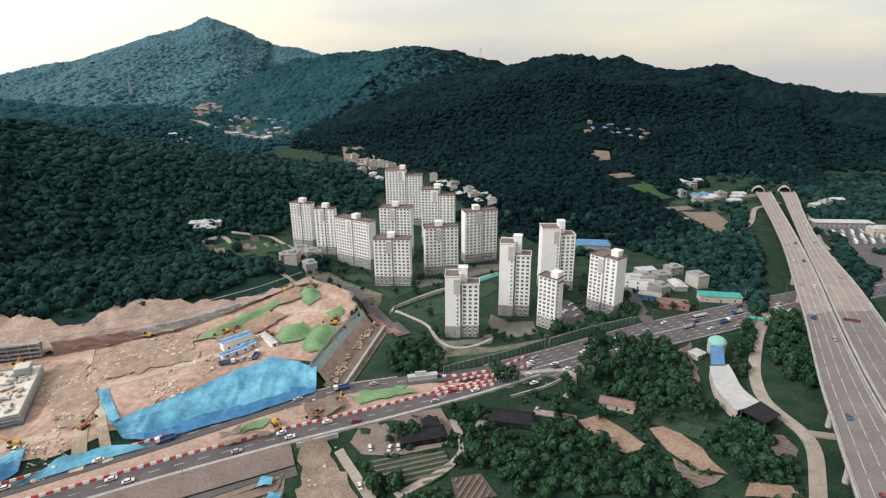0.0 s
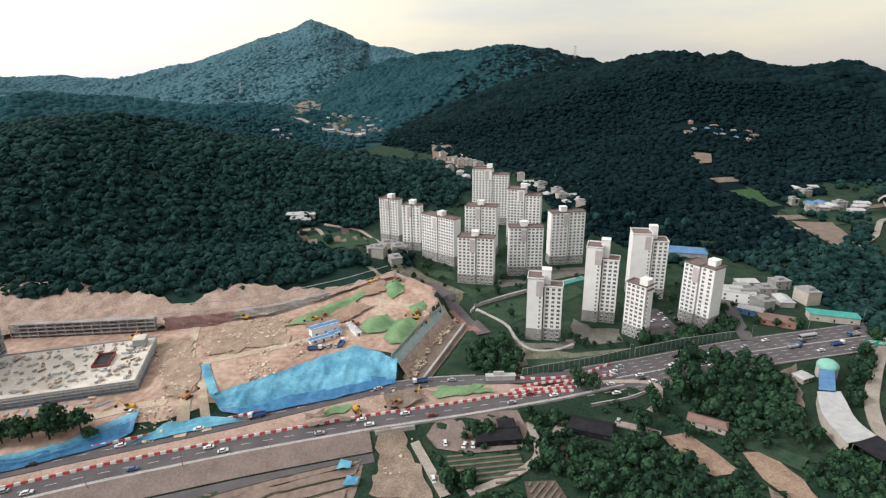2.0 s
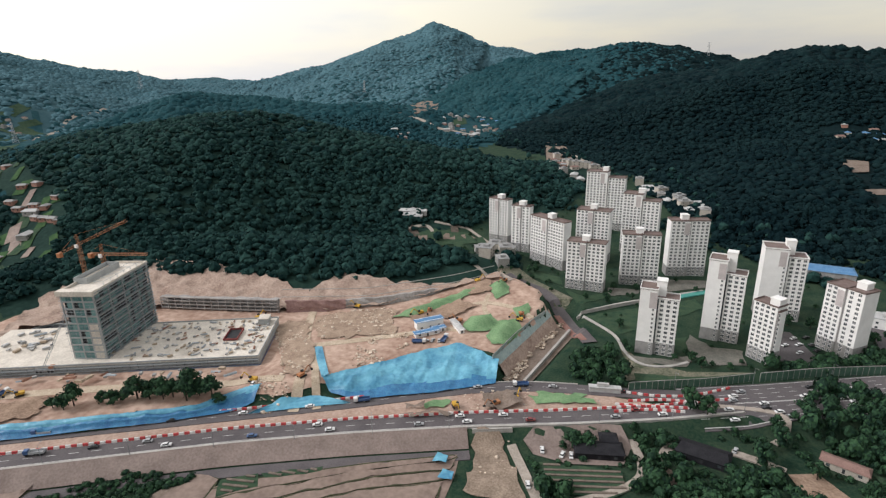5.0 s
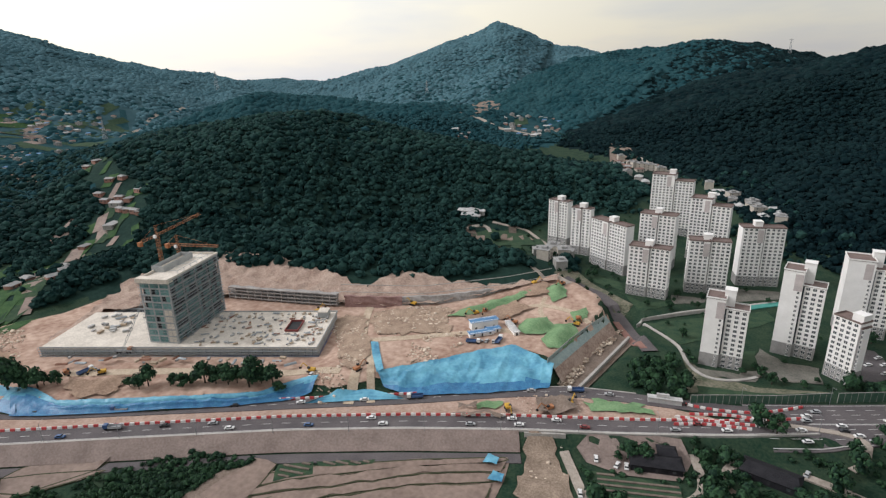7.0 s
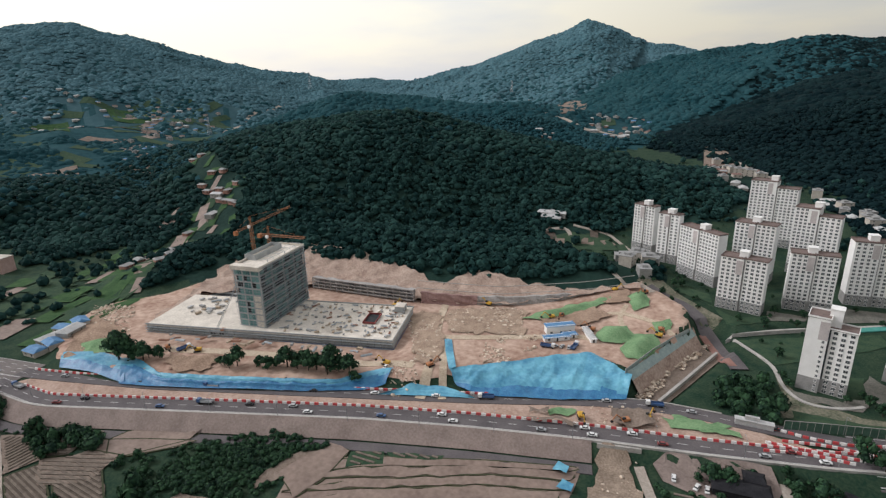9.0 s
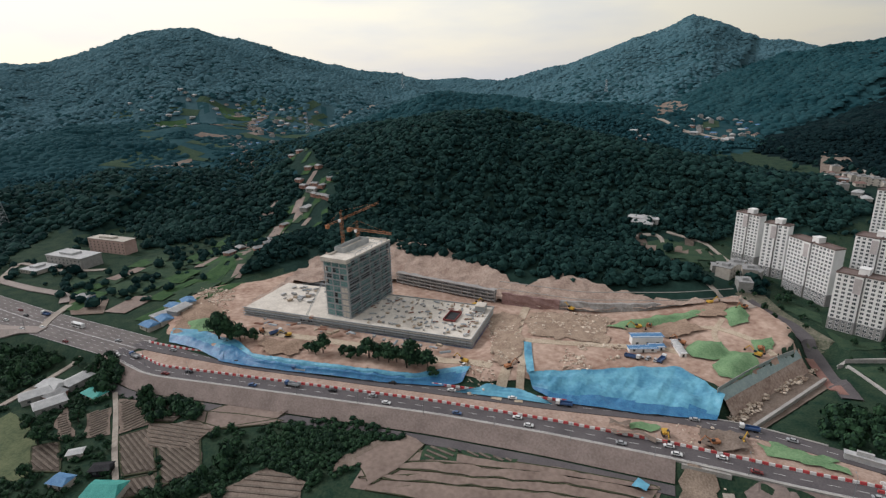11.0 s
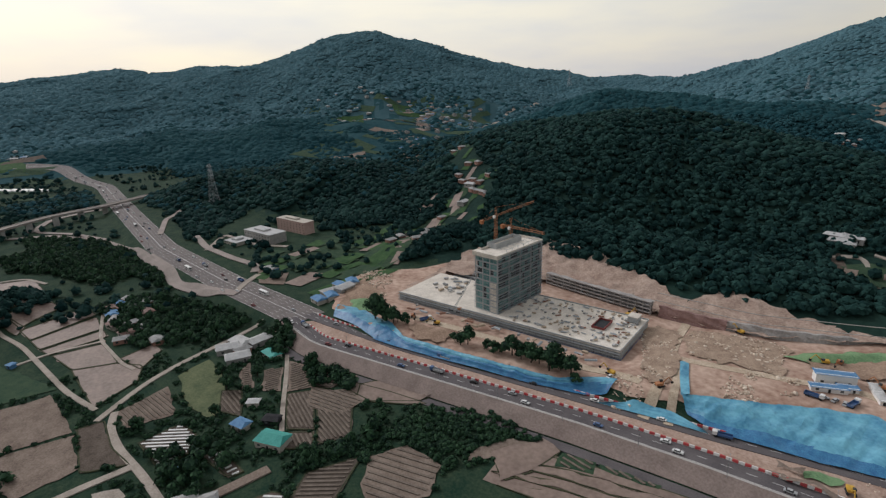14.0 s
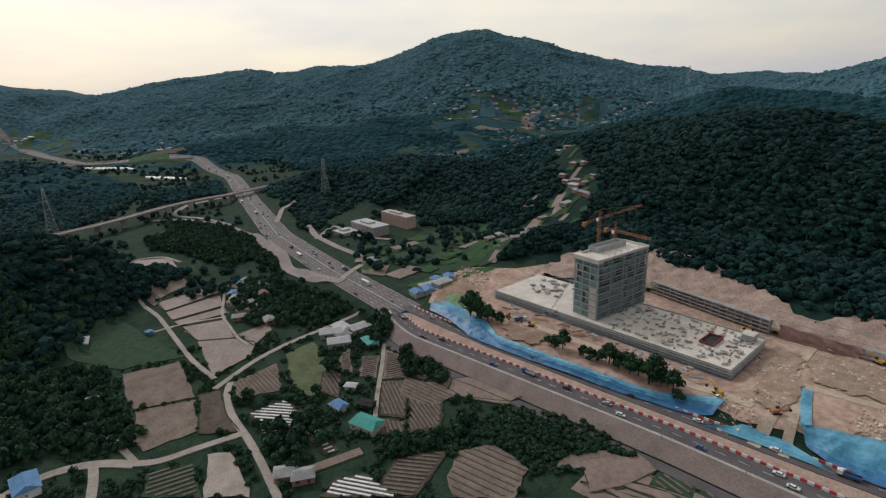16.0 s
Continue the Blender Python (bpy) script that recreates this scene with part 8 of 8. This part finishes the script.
for line, w in (([(-141.7, 181.5), (-147.3, 196.6), (-158.6, 218.2), (-181.4, 257.3), (-190.9, 278.2)], 5), ([(-162.1, 231.9), (-145.4, 242.6), (-117.4, 260.3), (-95.5, 276.4), (-84.5, 274.1)], 5), ([(-132.0, 186.9), (-143.5, 205.2), (-156.8, 226.8)], 4), ([(-297.4, 138.5), (-245.4, 163.2), (-196.0, 183.2), (-157.2, 197.7)], 6), ([(-97.2, 301.2), (-83.0, 313.7), (-61.5, 311.1), (-49.3, 300.3)], 4), ([(-82.4, 324.1), (-82.1, 304.6), (-74.2, 295.3)], 3)):
    tagged(strip("site_track", line, w / 2, -w / 2, TRACK, 0.8, 3, thick=0.3, across=3), "pale wheel-worn track across the site", "track", kind="structure")

def cabin(px, w, d, h, roof, yaw, label):
    one(px, w, d, h, WHITE_WALL, roof, yaw, label, "site_cabin", "site office", 0.12)
cabin([(-107.2, 274.5)], 17, 5, 5.6, R_BLUE, 42, "two-storey white site office with a blue roof")
cabin([(-105.0, 264.7)], 15, 4, 2.8, R_BLUE, 42, "low white site office with a blue roof")
cabin([(-100.0, 271.6)], 8, 4, 2.8, R_BLUE, 42, "low white site office with a blue roof")
cabin([(-88.1, 274.7)], 3.2, 9, 2.8, R_PALE, 40, "white site cabin with a pale roof")
cabin([(-92.6, 280.7)], 3, 8, 2.8, R_PALE, 40, "white site cabin with a pale roof")

YEL = solid("digger_yellow", (0.45, 0.26, 0.03), (0.62, 0.38, 0.06))
def excavator(mat, word):
    t = tagged(empty("excavator", 0, 0, -60), word + " tracked excavator on bare earth", "excavator", "excavators on the site")
    for s in (-1.3, 1.3):
        part("track", block(-2.1, s - 0.35, 0, 2.1, s + 0.35, 0.9, 0.25), TYRE, t)
    part("body", block(-2.3, -1.3, 0.95, 1.2, 1.3, 2.2, 0.15), mat, t)
    part("cab", block(0.1, 0.2, 2.2, 1.6, 1.25, 3.2, 0.12), CARGLASS, t)
    b = bmesh.new()
    tube(b, (1.0, -0.2, 1.8), (4.2, -0.2, 4.6), 0.32, 0.25, 6)
    tube(b, (4.2, -0.2, 4.6), (6.2, -0.2, 2.0), 0.24, 0.18, 6)
    part("boom", b, mat, t)
    part("bucket", block(5.7, -0.7, 0.9, 6.8, 0.3, 2.0, 0.15), TYRE, t)
    return t
KX = [excavator(YEL, "yellow"), excavator(CRANE, "orange")]
for i, (x, y) in enumerate([(-118.5, 288.4), (-113.6, 292.9), (-56.2, 295.3), (-55.9, 301.4), (-94.5, 339.8), (-76.5, 343.7), (-170.8, 191.0), (-149.0, 201.6), (-218.3, 257.4), (-293.9, 139.8), (-276.0, 147.3), (-91.5, 284.7), (-162.6, 287.0)]):
    copy_thing(KX[i % 2], pose(x, y, z_at(x, y) + 0.9, 0, 0, rh.uniform(0, 360)))
for i, (x, y) in enumerate([(-69.0, 208.3), (-51.4, 215.6), (-43.0, 222.8)]):
    copy_thing(KX[i % 2], pose(x, y, 0.9, 0, 0, rh.uniform(0, 360)))
for k in KX:
    for o in (*k.children_recursive, k):
        bpy.data.objects.remove(o)

# stacks on the podium deck
DZ = 9.71
def deck_point(u, v):
    m = pose(PX, PYY, 0, 0, 0, PY)
    q = m @ Vector((u, v, 0))
    return q.x, q.y
STACK = [("pipe_pack", "bundle of grey steel pipes", STEEL), ("pallet_load", "stack of pale formwork panels", R_PALE), ("timber_pack", "stack of pale timber", solid("timber", (0.32, 0.25, 0.18), (0.50, 0.41, 0.31))), ("rebar_pack", "bundle of rusty reinforcing bars", solid("rusty_steel", (0.16, 0.07, 0.045), (0.28, 0.14, 0.09))), ("crate", "grey site crate", R_GREY)]
meshes = []
for i, (nm, _, mt) in enumerate(STACK):
    b = bmesh.new()
    if nm in ("pipe_pack", "rebar_pack"):
        prof, long = [(-0.9, 0)], 3.0
        for row, n_, z_ in ((0.9, 1, 0.2), (0.6, 4, 0.62)):
            prof += [(-row + k * 2 * row / max(n_, 1) + row / 10, z_ + 0.14 * (k % 2)) for k in range(n_ if n_ > 1 else 1)]
        prof += [(0.6, 0.62), (0.9, 0.2), (0.9, 0)]
        turn = True
    elif nm == "crate":
        prof = None
        box(b, -1.2, -0.9, 0, 1.2, 0.9, 1.3)
        bmesh.ops.bevel(b, geom=b.edges[:], offset=0.08, segments=1, affect="EDGES")
    else:
        prof, long, turn = [], 0.9, False
        left, right = [], []
        for k in range(6):
            o = 1.8 + rh.uniform(-0.2, 0.2)
            left += [(-o, k * 0.2), (-o, k * 0.2 + 0.15), (-1.5, k * 0.2 + 0.16), (-1.5, k * 0.2 + 0.19)]
            right += [(o, k * 0.2), (o, k * 0.2 + 0.15), (1.5, k * 0.2 + 0.16), (1.5, k * 0.2 + 0.19)]
        prof = left[:-2] + right[:-2][::-1]
    if prof:
        sides = [[b.verts.new((e, p, z_) if turn else (p, e, z_)) for p, z_ in prof] for e in (-long, long)]
        for k in range(len(prof)):
            b.faces.new((sides[0][k], sides[0][k - 1], sides[1][k - 1], sides[1][k]))
        b.faces.new(sides[0])
        b.faces.new(sides[1][::-1])
        bmesh.ops.recalc_face_normals(b, faces=b.faces[:])
    meshes.append(mesh_only(nm, b, [mt]))
def stack(u, v, i, z=DZ, s=1.0):
    x, y = deck_point(u, v)
    ob = new(STACK[i][0], meshes[i])
    ob.matrix_basis = pose(x, y, z, 0, 0, PY + rh.choice((0, 90, 20, 60)) + rh.uniform(-15, 15)) @ Matrix.Scale(s, 4)
    tagged(ob, STACK[i][1] + " on the concrete deck", STACK[i][0].replace("_", " "), "material stacks on the podium")
for _ in range(210):
    u, v = rh.uniform(80, 158), rh.uniform(3, 47)
    if not (133 < u < 148 and 18 < v < 36):
        stack(u, v, rh.choice((0, 1, 1, 2, 2, 3, 4, 4)), DZ, rh.uniform(0.3, 0.75))
for _ in range(26):
    stack(rh.uniform(12, 46), rh.uniform(16, 44), rh.choice((0, 1, 1, 2, 4)), DZ, rh.uniform(0.5, 1.1))
for _ in range(30):
    x, y = rh.uniform(150, 166), rh.uniform(-14, -4)
    stack(rh.uniform(20, 150), rh.uniform(-14, -5), rh.choice((0, 2, 3, 4)), 6.9, rh.uniform(0.5, 1.1))
pit = tagged(empty("lift_pit", *deck_point(140, 27), DZ, PY), "rust-red formwork pit in the deck", "formwork")
for a in ((-4, -7, 0, -3.6, 7, 1.2), (3.6, -7, 0, 4, 7, 1.2), (-3.6, -7, 0, 3.6, -6.6, 1.2), (-3.6, 6.6, 0, 3.6, 7, 1.2)):
    part("form_panel", block(*a), STACK and solid("form_red", (0.16, 0.035, 0.035), (0.26, 0.07, 0.06)), pit)
part("pit_floor", block(-3.6, -6.6, 0.05, 3.6, 6.6, 0.12), DARK, pit)
st = tagged(empty("stair_house", *deck_point(154, 43), DZ, PY), "white stair enclosure on the deck", "stair enclosure")
part("wall", block(-3, -3.5, 0, 3, 3.5, 3.4, 0.05), SLAB, st)
part("roof", block(-3.3, -3.8, 3.4, 3.3, 3.8, 3.7, 0.05), DECK, st)
well = tagged(empty("round_well", -335, 205, z_at(-335, 205) + 0.6, PY), "wide dark oval basin with a raised rim in the earth", "basin")
b = bmesh.new()
for i in range(28):
    a, c = 2 * math.pi * i / 28, 2 * math.pi * (i + 1) / 28
    q = [b.verts.new((math.cos(t_) * r_ * 1.5, math.sin(t_) * r_, z_)) for t_, r_, z_ in ((a, 8, 1.2), (c, 8, 1.2), (c, 7.6, 1.2), (a, 7.6, 1.2), (a, 8, 0), (c, 8, 0), (a, 7.6, 0.0), (c, 7.6, 0.0))]
    for f in ((0, 1, 2, 3), (4, 5, 1, 0), (3, 2, 7, 6)):
        b.faces.new([q[k] for k in f])
part("rim", b, SLAB, well)
b = bmesh.new()
bmesh.ops.create_circle(b, cap_ends=True, segments=28, radius=7.6, matrix=Matrix.Translation((0, 0, 0.06)) @ Matrix.Diagonal((1.5, 1, 1, 1)))
part("well_floor", b, DARK, well)
for x, y in [(-65.5, 176.7), (-60.3, 168.4)]:
    t = patch("tarpaulin", [(x - 3, y - 2.5), (x + 3, y - 2), (x + 2.5, y + 2.5), (x - 2.5, y + 3)], TARP, 0.9, 1.0, bumps=1.2)
    tagged(t, "small crumpled blue tarpaulin on the field", "tarpaulin")
